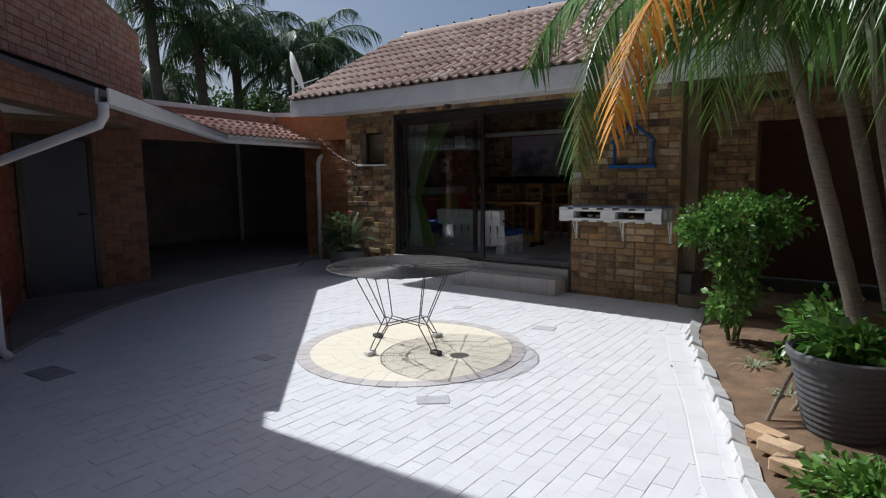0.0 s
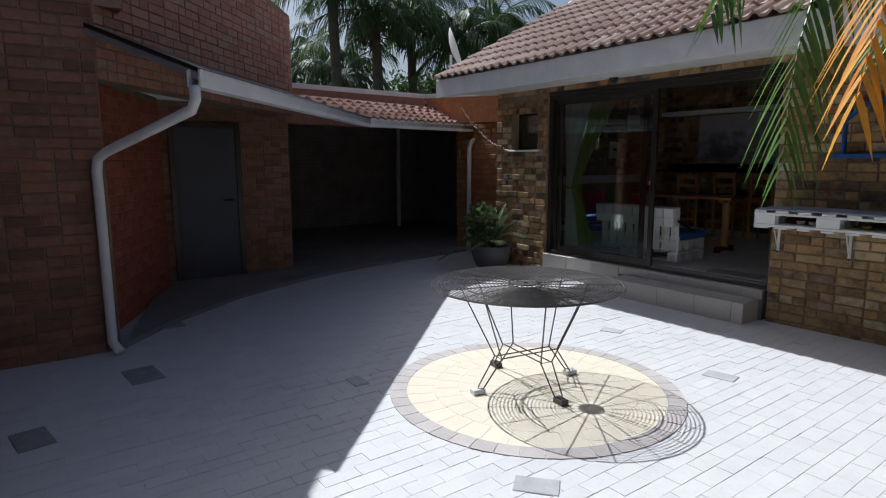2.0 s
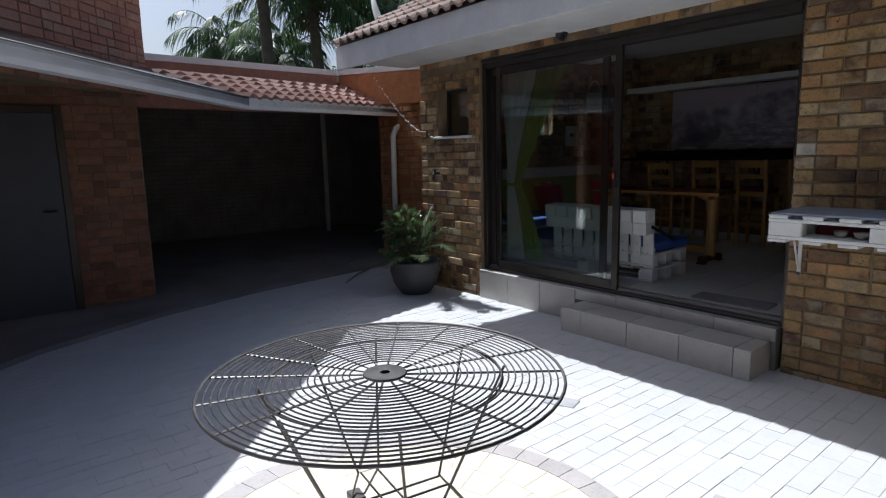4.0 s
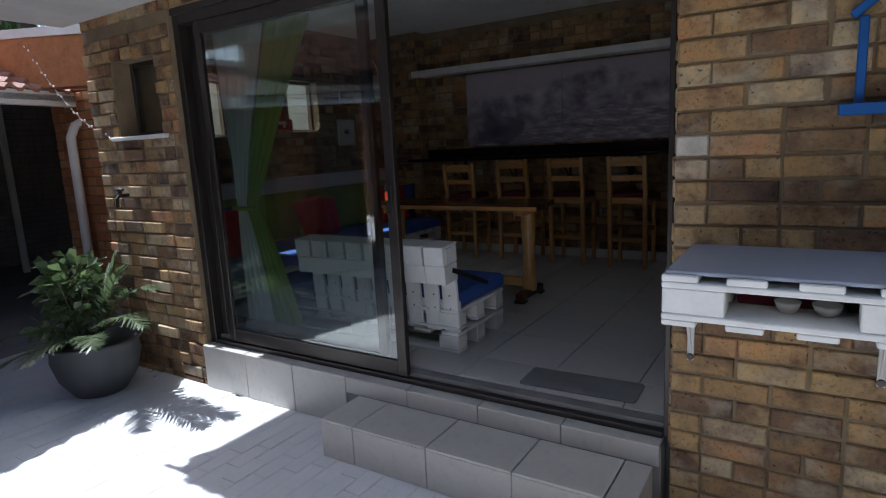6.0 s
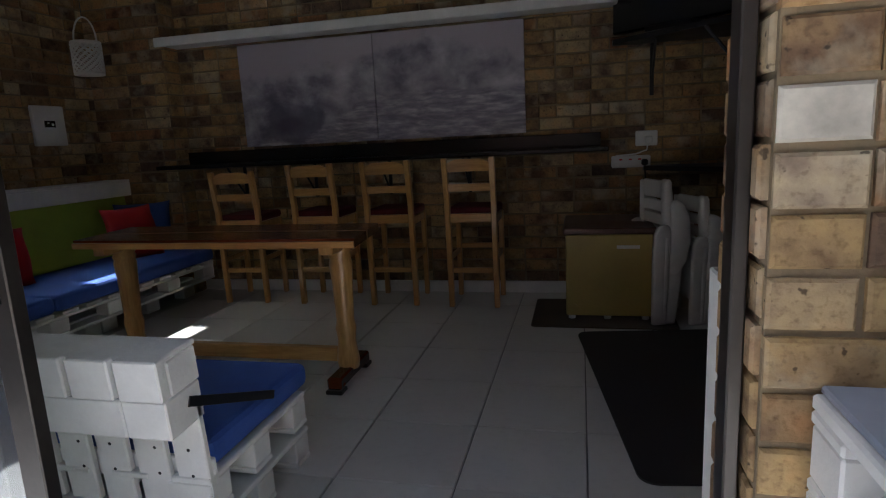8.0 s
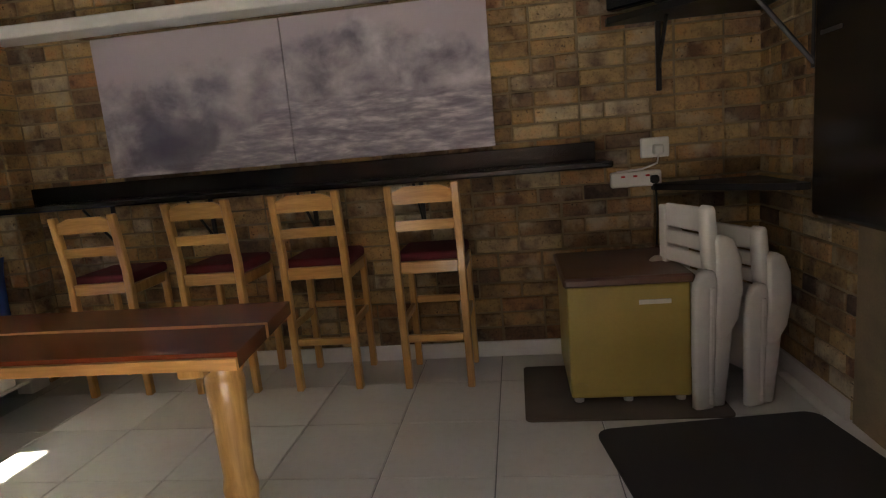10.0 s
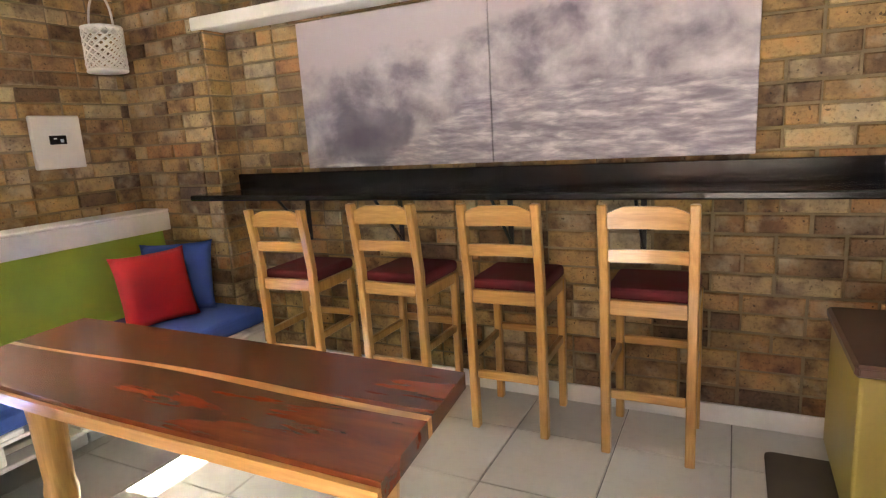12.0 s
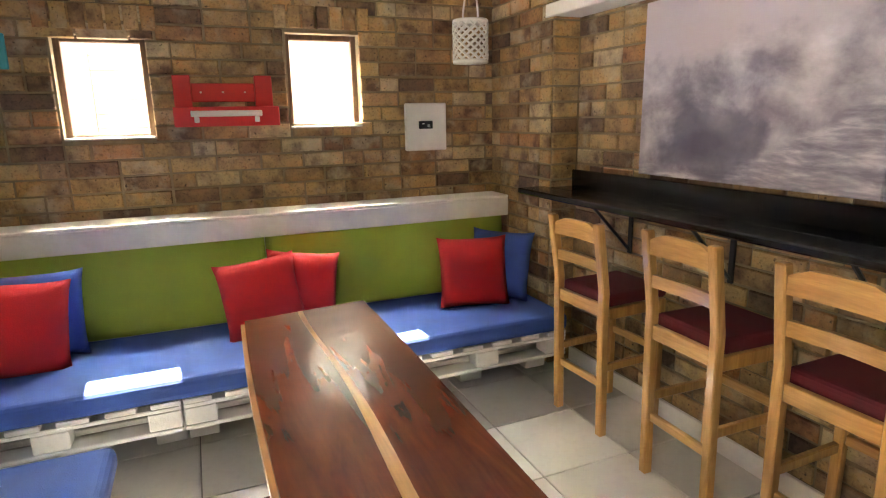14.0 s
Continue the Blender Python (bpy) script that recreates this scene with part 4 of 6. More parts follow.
for k in range(22):
    r = 0.13 + (TR - 0.13) * k / 21
    part("wire_ring", tube(circle(r, TZ, 56), 0.006 if k == 21 else 0.0033, 5), M_WIRE, wt)
for k in range(16):
    a = 2 * math.pi * k / 16 + 0.1
    part("spoke", tube([(OFF.x + 0.08 * math.cos(a), OFF.y + 0.08 * math.sin(a), TZ - 0.004), (OFF.x + TR * math.cos(a), OFF.y + TR * math.sin(a), TZ - 0.004)], 0.0045, 5), M_WIRE, wt)
part("support_ring", tube(circle(0.43, TZ - 0.012, 56), 0.005, 6), M_WIRE, wt)
for k in range(4):
    a = radians(-99 + 90 * k)
    u, w = Vector((math.cos(a), math.sin(a), 0)), Vector((-math.sin(a), math.cos(a), 0))
    up = Vector((0, 0, 1))
    lg = part("leg", tube([OFF + u * 0.43 + w * 0.15 + up * (TZ - 0.012), u * 0.23 + w * 0.045 + up * 0.23, u * 0.23 - w * 0.045 + up * 0.23, OFF + u * 0.43 - w * 0.15 + up * (TZ - 0.012)], 0.005, 6), M_WIRE, wt)
    part("foot_rod", tube([u * 0.23 + w * 0.045 + up * 0.23, u * 0.365 + w * 0.03 + up * 0.045, u * 0.39 + up * 0.04, u * 0.365 - w * 0.03 + up * 0.045, u * 0.23 - w * 0.045 + up * 0.23], 0.005, 6), M_WIRE, lg)
    part("foot_block", box(-0.045, 0.045, -0.03, 0.03, 0.007, 0.04, 0.004, Matrix.Translation(u * 0.39) @ pose(0, 0, 0, 0, 0, math.degrees(a))), M_PALLET if k in (0, 2) else M_WIRE, lg)
for k in range(2):
    a = radians(-99 + 90 * k)
    u, w = Vector((math.cos(a), math.sin(a), 0)), Vector((-math.sin(a), math.cos(a), 0))
    for s in (-0.035, 0.035):
        part("cross_bar", tube([u * 0.23 + w * s + Vector((0, 0, 0.23)), u * -0.23 + w * s + Vector((0, 0, 0.23))], 0.0045, 6), M_WIRE, wt)


# ---- pallet pieces ----
def plank(parent, x0, x1, y0, y1, z0, z1, material=None, name="plank"):
    return part(name, box(x0, x1, y0, y1, z0, z1, 0.004), material or M_PALLET, parent)


# wall shelf made of a pallet, with a blue-grey board on it
sh = thing("wall_shelf", "white painted pallet shelf with a blue-grey top on brackets", "shelf")
X0, X1, Y0, Y1, Z0, Z1 = -2.672, -1.49, 6.33, 6.815, 0.975, 1.118
part("board", box(X0 + 0.01, X1, Y0 + 0.01, Y1, Z1, Z1 + 0.012, 0.003), M_BOARD, sh, "blue-grey board")
for k in range(7):
    a = X0 + (X1 - X0 - 0.1) * k / 6
    plank(sh, a, a + 0.105, Y0, Y1, Z1 - 0.022, Z1)
for y in (Y0, (Y0 + Y1) / 2 - 0.05, Y1 - 0.1):
    plank(sh, X0, X1, y, y + 0.1, Z1 - 0.042, Z1 - 0.0225)
    for a in (X0, (X0 + X1) / 2 - 0.09, X1 - 0.18):
        part("block", box(a + 0.002, a + 0.178, y + 0.002, y + 0.098, Z0 + 0.022, Z1 - 0.042, 0.004), M_PALLET, sh)
plank(sh, X0, X1, Y0, Y1, Z0 + 0.002, Z0 + 0.0215)
for k in range(7):
    a = X0 + (X1 - X0 - 0.1) * k / 6
    plank(sh, a, a + 0.1, Y0 + 0.003, Y1, Z0 - 0.018, Z0 + 0.0015)
for a in (-2.66, -2.07, -1.52):
    br = part("bracket", box(a - 0.012, a + 0.012, Y1 - 0.006, Y1 + 0.004, 0.675, Z0 - 0.018, 0.002), M_PLASTIC, sh, "white steel bracket")
    part("brace", tube([(a, Y1 - 0.005, 0.71), (a, Y1 - 0.13, Z0 - 0.02)], 0.007, 6), M_PLASTIC, br)
    part("screw", lathe([(0.0, 0.008), (0.012, 0.006), (0.014, 0.0)], 10), M_WIRE, br, m=pose(a, Y1 - 0.008, 0.69, 90, 0, 0))
for bx, r, mt, lb in ((-2.34, 0.036, M_PLASTIC, "small white bowl on the pallet shelf"), (-2.24, 0.04, M_PLASTIC, "small white bowl on the pallet shelf"), (-1.85, 0.04, M_YELLOW, "small mustard bowl on the pallet shelf")):
    tagged(part("bowl", lathe([(r * 0.5, 0), (r * 0.8, 0.014), (r, 0.034), (r * 0.93, 0.034), (r * 0.7, 0.016), (0, 0.012)], 20), mt, smooth=True, m=pose(bx, 6.47, Z0 + 0.0215)), lb, "bowl", "bowls on the shelf")
tagged(part("tray", box(-2.48, -2.20, 6.52, 6.62, Z0 + 0.0215, Z0 + 0.075, 0.006), M_MAROON), "dark red box in the pallet shelf", "box")
tagged(part("tray", box(-2.19, -2.05, 6.52, 6.60, Z0 + 0.0215, Z0 + 0.07, 0.006), M_BLACK), "small black box in the pallet shelf", "box")
# blue house-shaped frame on the pier
bf = thing("wall_frame", "bright blue wooden wall frame with a shelf", "frame")
part("side", box(-2.20, -2.175, 6.77, 6.818, 1.60, 1.86, 0.003, None), M_BLUEPAINT, bf)
part("side", box(-1.76, -1.735, 6.77, 6.818, 1.60, 1.86, 0.003, None), M_BLUEPAINT, bf)
part("roof_side", box(0, 0.31, 6.765, 6.818, 0, 0.025, 0.003, pose(-2.21, 0, 1.855, 0, -40, 0)), M_BLUEPAINT, bf)
part("roof_side", box(-0.31, 0, 6.765, 6.818, 0, 0.025, 0.003, pose(-1.725, 0, 1.855, 0, 40, 0)), M_BLUEPAINT, bf)
part("shelf", box(-2.24, -1.70, 6.72, 6.818, 1.565, 1.60, 0.003), M_BLUEPAINT, bf)
part("hook", tube([(-1.97, 6.79, 1.98), (-1.97, 6.79, 1.85), (-1.95, 6.79, 1.83), (-1.94, 6.79, 1.85)], 0.004, 6), M_WIRE, bf)

# ---- inside: small pallet sofa with its back to the door ----
so = thing("pallet_sofa", "white painted pallet sofa with a blue seat cushion", "sofa")
SX0, SX1, SY0, SY1 = -5.06, -3.955, 7.20, 7.80
SXB = -5.44  # the seat is longer than the back
for z in (FLOOR, FLOOR + 0.135):
    for y in (SY0 + 0.03, (SY0 + SY1) / 2 - 0.05, SY1 - 0.1):
        plank(so, SXB, SX1, y, y + 0.1, z, z + 0.018)
        for a in (SXB, (SXB + SX1) / 2 - 0.07, SX1 - 0.14):
            part("block", box(a + 0.002, a + 0.138, y + 0.002, y + 0.098, z + 0.0185, z + 0.10, 0.004), M_PALLET, so)
    for k in range(8):
        a = SXB + (SX1 - SXB - 0.12) * k / 7
        plank(so, a, a + 0.12, SY0 + 0.03, SY1, z + 0.101, z + 0.12)
part("seat_cushion", box(SXB + 0.01, SX1 - 0.01, SY0 + 0.07, SY1 + 0.06, FLOOR + 0.256, FLOOR + 0.345, 0.03), M_BLUE, so, "blue canvas seat cushion")
lean_m = pose(0, SY0 + 0.045, FLOOR + 0.24, 4, 0, 0)
for k in range(9):
    a = SX0 + (SX1 - SX0 - 0.1) * k / 8
    part("back_slat", box(a, a + 0.1, -0.01, 0.012, -0.12, 0.24, 0.004, lean_m), M_PALLET, so)
part("back_board", box(SX0, SX1 - 0.13, -0.115, -0.011, 0.195, 0.30, 0.004, lean_m), M_PALLET, so)
part("back_board", box(SX1 - 0.128, SX1, -0.115, 0.02, 0.195, 0.30, 0.004, lean_m), M_PALLET, so)
part("back_board", box(SX0, SX1, 0.0125, 0.03, -0.02, 0.06, 0.004, lean_m), M_PALLET, so)
part("top_board", box(SX0, SX1, -0.10, 0.03, 0.395, 0.41, 0.004, lean_m), M_PALLET, so)
part("top_rail", box(SX0, SX1, -0.085, 0.025, 0.301, 0.394, 0.004, lean_m), M_PALLET, so)
for k in range(8):
    a = SX0 + (SX1 - SX0 - 0.125) * k / 7
    part("top_block", box(a, a + 0.125, -0.122, -0.086, 0.302, 0.41, 0.004, lean_m), M_PALLET, so)
part("strap", box(SX1 + 0.001, SX1 + 0.006, 0.0, 0.43, -0.014, 0.014, 0.001, pose(0, SY0 - 0.01, FLOOR + 0.50, -22, 0, 0)), M_BLACK, so, "black steel strap")
for k in range(9):
    a = SX0 + (SX1 - SX0 - 0.1) * k / 8
    for dz in (0.02, 0.1):
        part("nail", lathe([(0, 0.002), (0.005, 0.001), (0.005, 0)], 8), M_BLACK, so, m=lean_m @ pose(a + 0.05 + 0.02 * (k % 2), -0.0105, dz, 90, 0, 0))

# ---- long bench under the windows ----
be = thing("pallet_bench", "long white pallet bench with blue cushions and a white backboard", "bench")
BX0, BX1, BY0, BY1 = -6.50, -5.80, 7.10, 9.97
n = 3
for i in range(n):
    a0 = BY0 + (BY1 - BY0) * i / n + 0.004
    a1 = BY0 + (BY1 - BY0) * (i + 1) / n - 0.004
    pl = part("pallet", box(BX1 - 0.1, BX1, a0, a1, FLOOR + 0.147, FLOOR + 0.166, 0.004), M_PALLET, be)
    for x in (BX1 - 0.48, BX0):
        plank(pl, x, x + 0.1, a0, a1, FLOOR + 0.147, FLOOR + 0.166)
    for a in (a0, (a0 + a1) / 2 - 0.065, a1 - 0.13):
        for x in (BX1 - 0.1, BX1 - 0.48, BX0):
            part("block", box(x + 0.002, x + 0.098, a, a + 0.13, FLOOR + 0.1665, FLOOR + 0.247, 0.006), M_PALLET, pl)
    for x in (BX1 - 0.1, BX1 - 0.48, BX0):
        plank(pl, x, x + 0.1, a0, a1, FLOOR + 0.2475, FLOOR + 0.266)
    for k in range(6):
        a = a0 + (a1 - a0 - 0.115) * k / 5
        plank(pl, BX0, BX1 + 0.001, a, a + 0.115, FLOOR + 0.2665, FLOOR + 0.288)
    # the pallet below is set back
    low = part("lower_pallet", box(-6.10, -6.0, a0, a1, FLOOR + 0.12, FLOOR + 0.1465, 0.004), M_PALLET, be)
    for a in (a0, (a0 + a1) / 2 - 0.065, a1 - 0.13):
        part("block", box(-6.098, -6.002, a, a + 0.13, FLOOR, FLOOR + 0.1195, 0.005), M_PALLET, low)
        part("block", box(BX0 + 0.01, BX0 + 0.1, a, a + 0.13, FLOOR, FLOOR + 0.146, 0.005), M_PALLET, low)
part("seat_cushion", box(BX0 + 0.03, BX1 + 0.015, BY0, 8.52, FLOOR + 0.29, FLOOR + 0.385, 0.03), M_BLUE, be, "blue canvas seat cushion")
part("seat_cushion", box(BX0 + 0.03, BX1 + 0.015, 8.525, BY1, FLOOR + 0.29, FLOOR + 0.385, 0.03), M_BLUE, be, "blue canvas seat cushion")
bk = pose(-6.56, 0, FLOOR + 0.36, 0, -7, 0)
part("back_cushion", box(0.0, 0.09, BY0, 8.515, 0.0, 0.47, 0.03, bk), M_GREEN, be, "lime green back cushion")
part("back_cushion", box(0.0, 0.09, 8.52, BY1, 0.0, 0.47, 0.03, bk), M_GREEN, be, "lime green back cushion")
part("backboard", box(-6.70, -6.585, BY0, BY1 + 0.015, FLOOR + 0.02, 1.28, 0.005), M_PALLET, be, "white backboard")
part("cap", box(-6.705, -6.48, BY0, BY1 + 0.015, 1.281, 1.297, 0.004), M_PALLET, be)
part("cap_front", box(-6.50, -6.482, BY0, BY1 + 0.015, 1.17, 1.28, 0.004), M_PALLET, be)


def pillow(material, label, x, y, z, rx, ry, rz, size=0.40):
    n = 12
    bm = bmesh.new()
    grid = {}
    for s in (1, -1):
        for i in range(n + 1):
            for j in range(n + 1):
                u, v = i / n * 2 - 1, j / n * 2 - 1
                edge = (1 - u * u) * (1 - v * v)
                pinch = 1 - 0.07 * (1 - abs(u) ** 4 * abs(v) ** 4) * max(abs(u), abs(v)) ** 6
                h = s * 0.075 * max(0.0, edge) ** 0.45 + 0.008 * noise.noise((u * 2 + x * 9, v * 2 + y * 7, s * 3.0)) * (1 if edge > 0 else 0)
                if edge <= 1e-6 and s < 0:
                    grid[s, i, j] = grid[1, i, j]
                else:
                    grid[s, i, j] = bm.verts.new((u * size / 2 * pinch, h, v * size / 2 * pinch))
    for s in (1, -1):
        for i in range(n):
            for j in range(n):
                q = [grid[s, i, j], grid[s, i + 1, j], grid[s, i + 1, j + 1], grid[s, i, j + 1]]
                bm.faces.new(q if s < 0 else q[::-1])
    return tagged(part("cushion", bm, material, smooth=True, m=pose(x, y, z, rx, ry, rz)), label, "cushion", "scatter cushions on the bench")


SEAT = FLOOR + 0.385
pillow(M_BLUE, "blue scatter cushion leaning in the corner of the bench", -6.25, 9.80, SEAT + 0.19, -14, 0, 35)
pillow(M_RED, "bright red scatter cushion in front of a blue one", -6.17, 9.59, SEAT + 0.185, -16, 0, 76)
pillow(M_RED, "bright red scatter cushion behind another red one", -6.30, 8.66, SEAT + 0.185, -17, 8, 86, 0.38)
pillow(M_RED, "bright red scatter cushion leaning on the lime back", -6.22, 8.45, SEAT + 0.18, -20, -5, 96, 0.40)
pillow(M_BLUE, "blue scatter cushion behind a red one", -6.33, 7.48, SEAT + 0.195, -16, 0, 90)
pillow(M_RED, "bright red scatter cushion in front of a blue one", -6.18, 7.43, SEAT + 0.185, -18, 5, 96, 0.42)

# ---- table ----
tb = thing("dining_table", "dark red hardwood table with a pale sapwood seam on pine legs", "table")
AX0, AX1, AY0, AY1, AZ = -5.39, -3.92, 8.30, 8.755, 1.085


def board(ya, yb, mat_, name, x0=AX0, x1=AX1, wob=0.0, seed=0.0, z0=AZ - 0.04, z1=AZ):
    """A top board whose long edges wander a little."""
    bm = bmesh.new()
    n = 24
    up, dn = [[], []], [[], []]
    for i in range(n + 1):
        x = x0 + (x1 - x0) * i / n
        for s, (y, w) in enumerate(((ya, wob), (yb, wob))):
            yy = y(x) if callable(y) else y
            xx = x - 0.11 * (yy - 8.30)
            up[s].append(bm.verts.new((xx, yy, z1)))
            dn[s].append(bm.verts.new((xx, yy, z0)))
    for i in range(n):
        bm.faces.new((up[0][i], up[0][i + 1], up[1][i + 1], up[1][i]))
        bm.faces.new((dn[1][i], dn[1][i + 1], dn[0][i + 1], dn[0][i]))
        bm.faces.new((dn[0][i], dn[0][i + 1], up[0][i + 1], up[0][i]))
        bm.faces.new((up[1][i], up[1][i + 1], dn[1][i + 1], dn[1][i]))
    bm.faces.new((dn[0][0], up[0][0], up[1][0], dn[1][0]))
    bm.faces.new((dn[1][n], up[1][n], up[0][n], dn[0][n]))
    return part(name, bm, mat_, tb)


def seam(x):
    return 8.512 + 0.010 * math.sin(x * 5)


def near_edge(x):
    return AY0 + 0.008 * math.sin(x * 3.1 + 1) - 0.02 * (x + 5.39)


board(lambda x: near_edge(x) + 0.014, seam, M_TABLE, "top_plank")
board(lambda x: seam(x) + 0.0005, lambda x: seam(x) + 0.022 + 0.008 * math.sin(x * 4), M_SAP, "seam")
board(lambda x: seam(x) + 0.0225 + 0.008 * math.sin(x * 4), lambda x: AY1 + 0.008 * math.sin(x * 2.2), M_TABLE, "top_plank")
board(near_edge, lambda x: near_edge(x) + 0.0135, M_SAP, "live_edge", z1=AZ - 0.012)
for x in (-4.08, -5.28):
    lg = part("leg", lathe([(0.05, 0.06), (0.055, 0.1), (0.043, 0.2), (0.05, 0.26), (0.043, 0.3), (0.05, 0.5), (0.055, 0.58), (0.05, 0.6), (0.058, 0.615), (0.05, 0.63), (0.058, 0.645), (0.05, 0.66), (0.06, 0.69)], 18, (x, 8.50, FLOOR)), M_PINE, tb, smooth=True)
    part("foot", box(x - 0.035, x + 0.035, 8.31, 8.69, FLOOR + 0.02, FLOOR + 0.075, 0.008), M_TABLE, lg)
    part("pad", box(x - 0.04, x + 0.04, 8.30, 8.37, FLOOR, FLOOR + 0.02, 0.003), M_BLACK, lg)
    part("pad", box(x - 0.04, x + 0.04, 8.63, 8.70, FLOOR, FLOOR + 0.02, 0.003), M_BLACK, lg)
    part("top_bearer", box(x - 0.035, x + 0.035, 8.34, 8.69, AZ - 0.085, AZ - 0.0405, 0.006), M_PINE, lg)
part("stretcher", box(-5.23, -4.13, 8.48, 8.52, FLOOR + 0.09, FLOOR + 0.16, 0.005), M_PINEX, tb)

# ---- bar ----
bar = thing("bar_counter", "black wall-mounted bar counter with an upstand on steel brackets", "counter")
part("counter", box(-6.10, -2.80, 9.83, 9.995, 1.36, 1.39, 0.006), M_GRANITE, bar)
part("counter_back", box(-6.025, -2.80, 9.996, 10.155, 1.36, 1.39, 0.002), M_GRANITE, bar)
part("upstand", box(-6.025, -2.84, 10.13, 10.157, 1.3905, 1.48, 0.003), M_GRANITE, bar)
for x in (-5.55, -4.95, -4.35, -3.75):
    b_ = part("bracket", box(x - 0.012, x + 0.012, 10.145, 10.158, 1.10, 1.3595, 0.002), M_BLACK, bar)
    part("brace", tube([(x, 10.145, 1.12), (x, 9.92, 1.35)], 0.008, 6), M_BLACK, b_)
structure("beam", box(-6.10, -2.74, 9.985, 10.158, 2.272, 2.34, 0.006), M_WHITE, "white painted beam over the seascape", "beam")
for x0, x1 in ((-5.49, -4.417), (-4.413, -3.34)):
    pc = thing("canvas_print", "grey seascape of a breaking wave on canvas", "picture", group="two halves of the seascape")
    m = pose(-5.49, 10.125, 1.50)
    part("canvas", box(x0 + 5.49, x1 + 5.49, 0, 0.018, 0, 0.75, 0.003), M_WAVE, pc, m=m)
    part("stretcher", box(x0 + 5.50, x1 + 5.48, 0.0185, 0.031, 0.01, 0.74), M_PINEX, pc, "pine stretcher frame", m=m)


def bar_stool():
    st = thing("bar_stool", "varnished pine bar stool with a maroon seat", "stool", group="bar stools along the counter")
    w = 0.155
    for s in (-1, 1):
        x = s * w
        bm = bmesh.new()
        prof = [(0.015, 0.0), (0.0, 0.58), (0.0, 0.66), (-0.045, 0.95)]
        rings = []
        for y, z in prof:
            rings.append([bm.verts.new((x + a * 0.018, y + b * 0.02, z)) for a, b in ((-1, -1), (1, -1), (1, 1), (-1, 1))])
        for a, b in zip(rings, rings[1:]):
            for k in range(4):
                bm.faces.new((a[k], a[(k + 1) % 4], b[(k + 1) % 4], b[k]))
        bm.faces.new(rings[0][::-1])
        bm.faces.new(rings[-1])
        bmesh.ops.bevel(bm, geom=[e for e in bm.edges], offset=0.005, segments=1, affect="EDGES")
        part("back_leg", bm, M_PINE, st)
        part("front_leg", box(x - 0.017, x + 0.017, 0.315, 0.352, 0, 0.585, 0.005), M_PINE, st)
        part("side_rail", box(x - 0.012, x + 0.012, 0.022, 0.314, 0.535, 0.585, 0.003), M_PINE, st)
        part("side_stretcher", box(x - 0.011, x + 0.011, 0.025, 0.314, 0.30, 0.335, 0.004), M_PINE, st)
    part("front_rail", box(-w + 0.018, w - 0.018, 0.325, 0.345, 0.535, 0.585, 0.003), M_PINEX, st)
    part("back_rail", box(-w + 0.019, w - 0.019, -0.012, 0.012, 0.55, 0.605, 0.003), M_PINEX, st)
    part("back_stretcher", box(-w + 0.019, w - 0.019, 0.0, 0.02, 0.225, 0.26, 0.004), M_PINEX, st)
    part("front_stretcher", box(-w + 0.018, w - 0.018, 0.325, 0.345, 0.33, 0.365, 0.004), M_PINEX, st)
    part("seat", box(-w - 0.01, w + 0.01, 0.024, 0.365, 0.586, 0.64, 0.02), M_MAROON, st, "maroon upholstered seat")
    # backrest slats: the top one is curved along its upper edge
    for z0, z1, arch in ((0.865, 0.925, 0.016), (0.745, 0.79, 0.0)):
        y = -0.045 * (z0 + 0.03 - 0.66) / 0.29
        bm = bmesh.new()
        n = 10
        ring = [[], [], [], []]
        for i in range(n + 1):
            u = i / n
            x = (u * 2 - 1) * (w - 0.018)
            bow = 0.012 * (1 - (2 * u - 1) ** 2)
            e = abs(2 * u - 1)
            up = z1 + arch * (1 - e ** 6) - (arch * 0.4 if e > 0.75 else 0)
            for k, (dy, z) in enumerate(((-0.01, z0), (0.01, z0), (0.01, up), (-0.01, up))):
                ring[k].append(bm.verts.new((x, y + dy + bow, z)))
        for i in range(n):
            for k in range(4):
                bm.faces.new((ring[k][i], ring[(k + 1) % 4][i], ring[(k + 1) % 4][i + 1], ring[k][i + 1]))
        bm.faces.new([ring[k][0] for k in range(4)])
        bm.faces.new([ring[k][n] for k in range(4)][::-1])
        part("back_slat", bm, M_PINEX, st)
    return st


stool = bar_stool()
spots = [(-5.40, 9.755, 3), (-4.79, 9.75, -1), (-4.245, 9.75, 1), (-3.678, 9.735, 0)]
TALL = Matrix.Diagonal((1, 1, 1.03, 1))
stool.matrix_basis = pose(spots[0][0], spots[0][1], FLOOR, 0, 0, spots[0][2]) @ TALL
for x, y, a in spots[1:]:
    copy_thing(stool, pose(x, y, FLOOR, 0, 0, a) @ TALL)

# ---- freezer, folded chairs, mats ----
fz = thing("chest_freezer", "mustard chest freezer with a brown lid", "freezer")
part("body", box(-3.065, -2.56, 9.50, 10.07, FLOOR + 0.03, 0.885, 0.012), M_YELLOW, fz)
part("lid", box(-3.08, -2.545, 9.485, 10.09, 0.8855, 0.925, 0.01), M_LID, fz, "brown lid")
part("lid_rim", box(-3.07, -2.555, 9.478, 9.4845, 0.895, 0.918, 0.002), M_LID, fz)
part("badge", box(-2.77, -2.64, 9.494, 9.4995, 0.80, 0.82, 0.001), M_PLASTIC, fz, "pale badge")
part("vent", lathe([(0.0, 0.004), (0.03, 0.003), (0.03, 0)], 16), M_YELLOW, fz, m=pose(-3.02, 9.50, 0.43, 90, 0, 0))
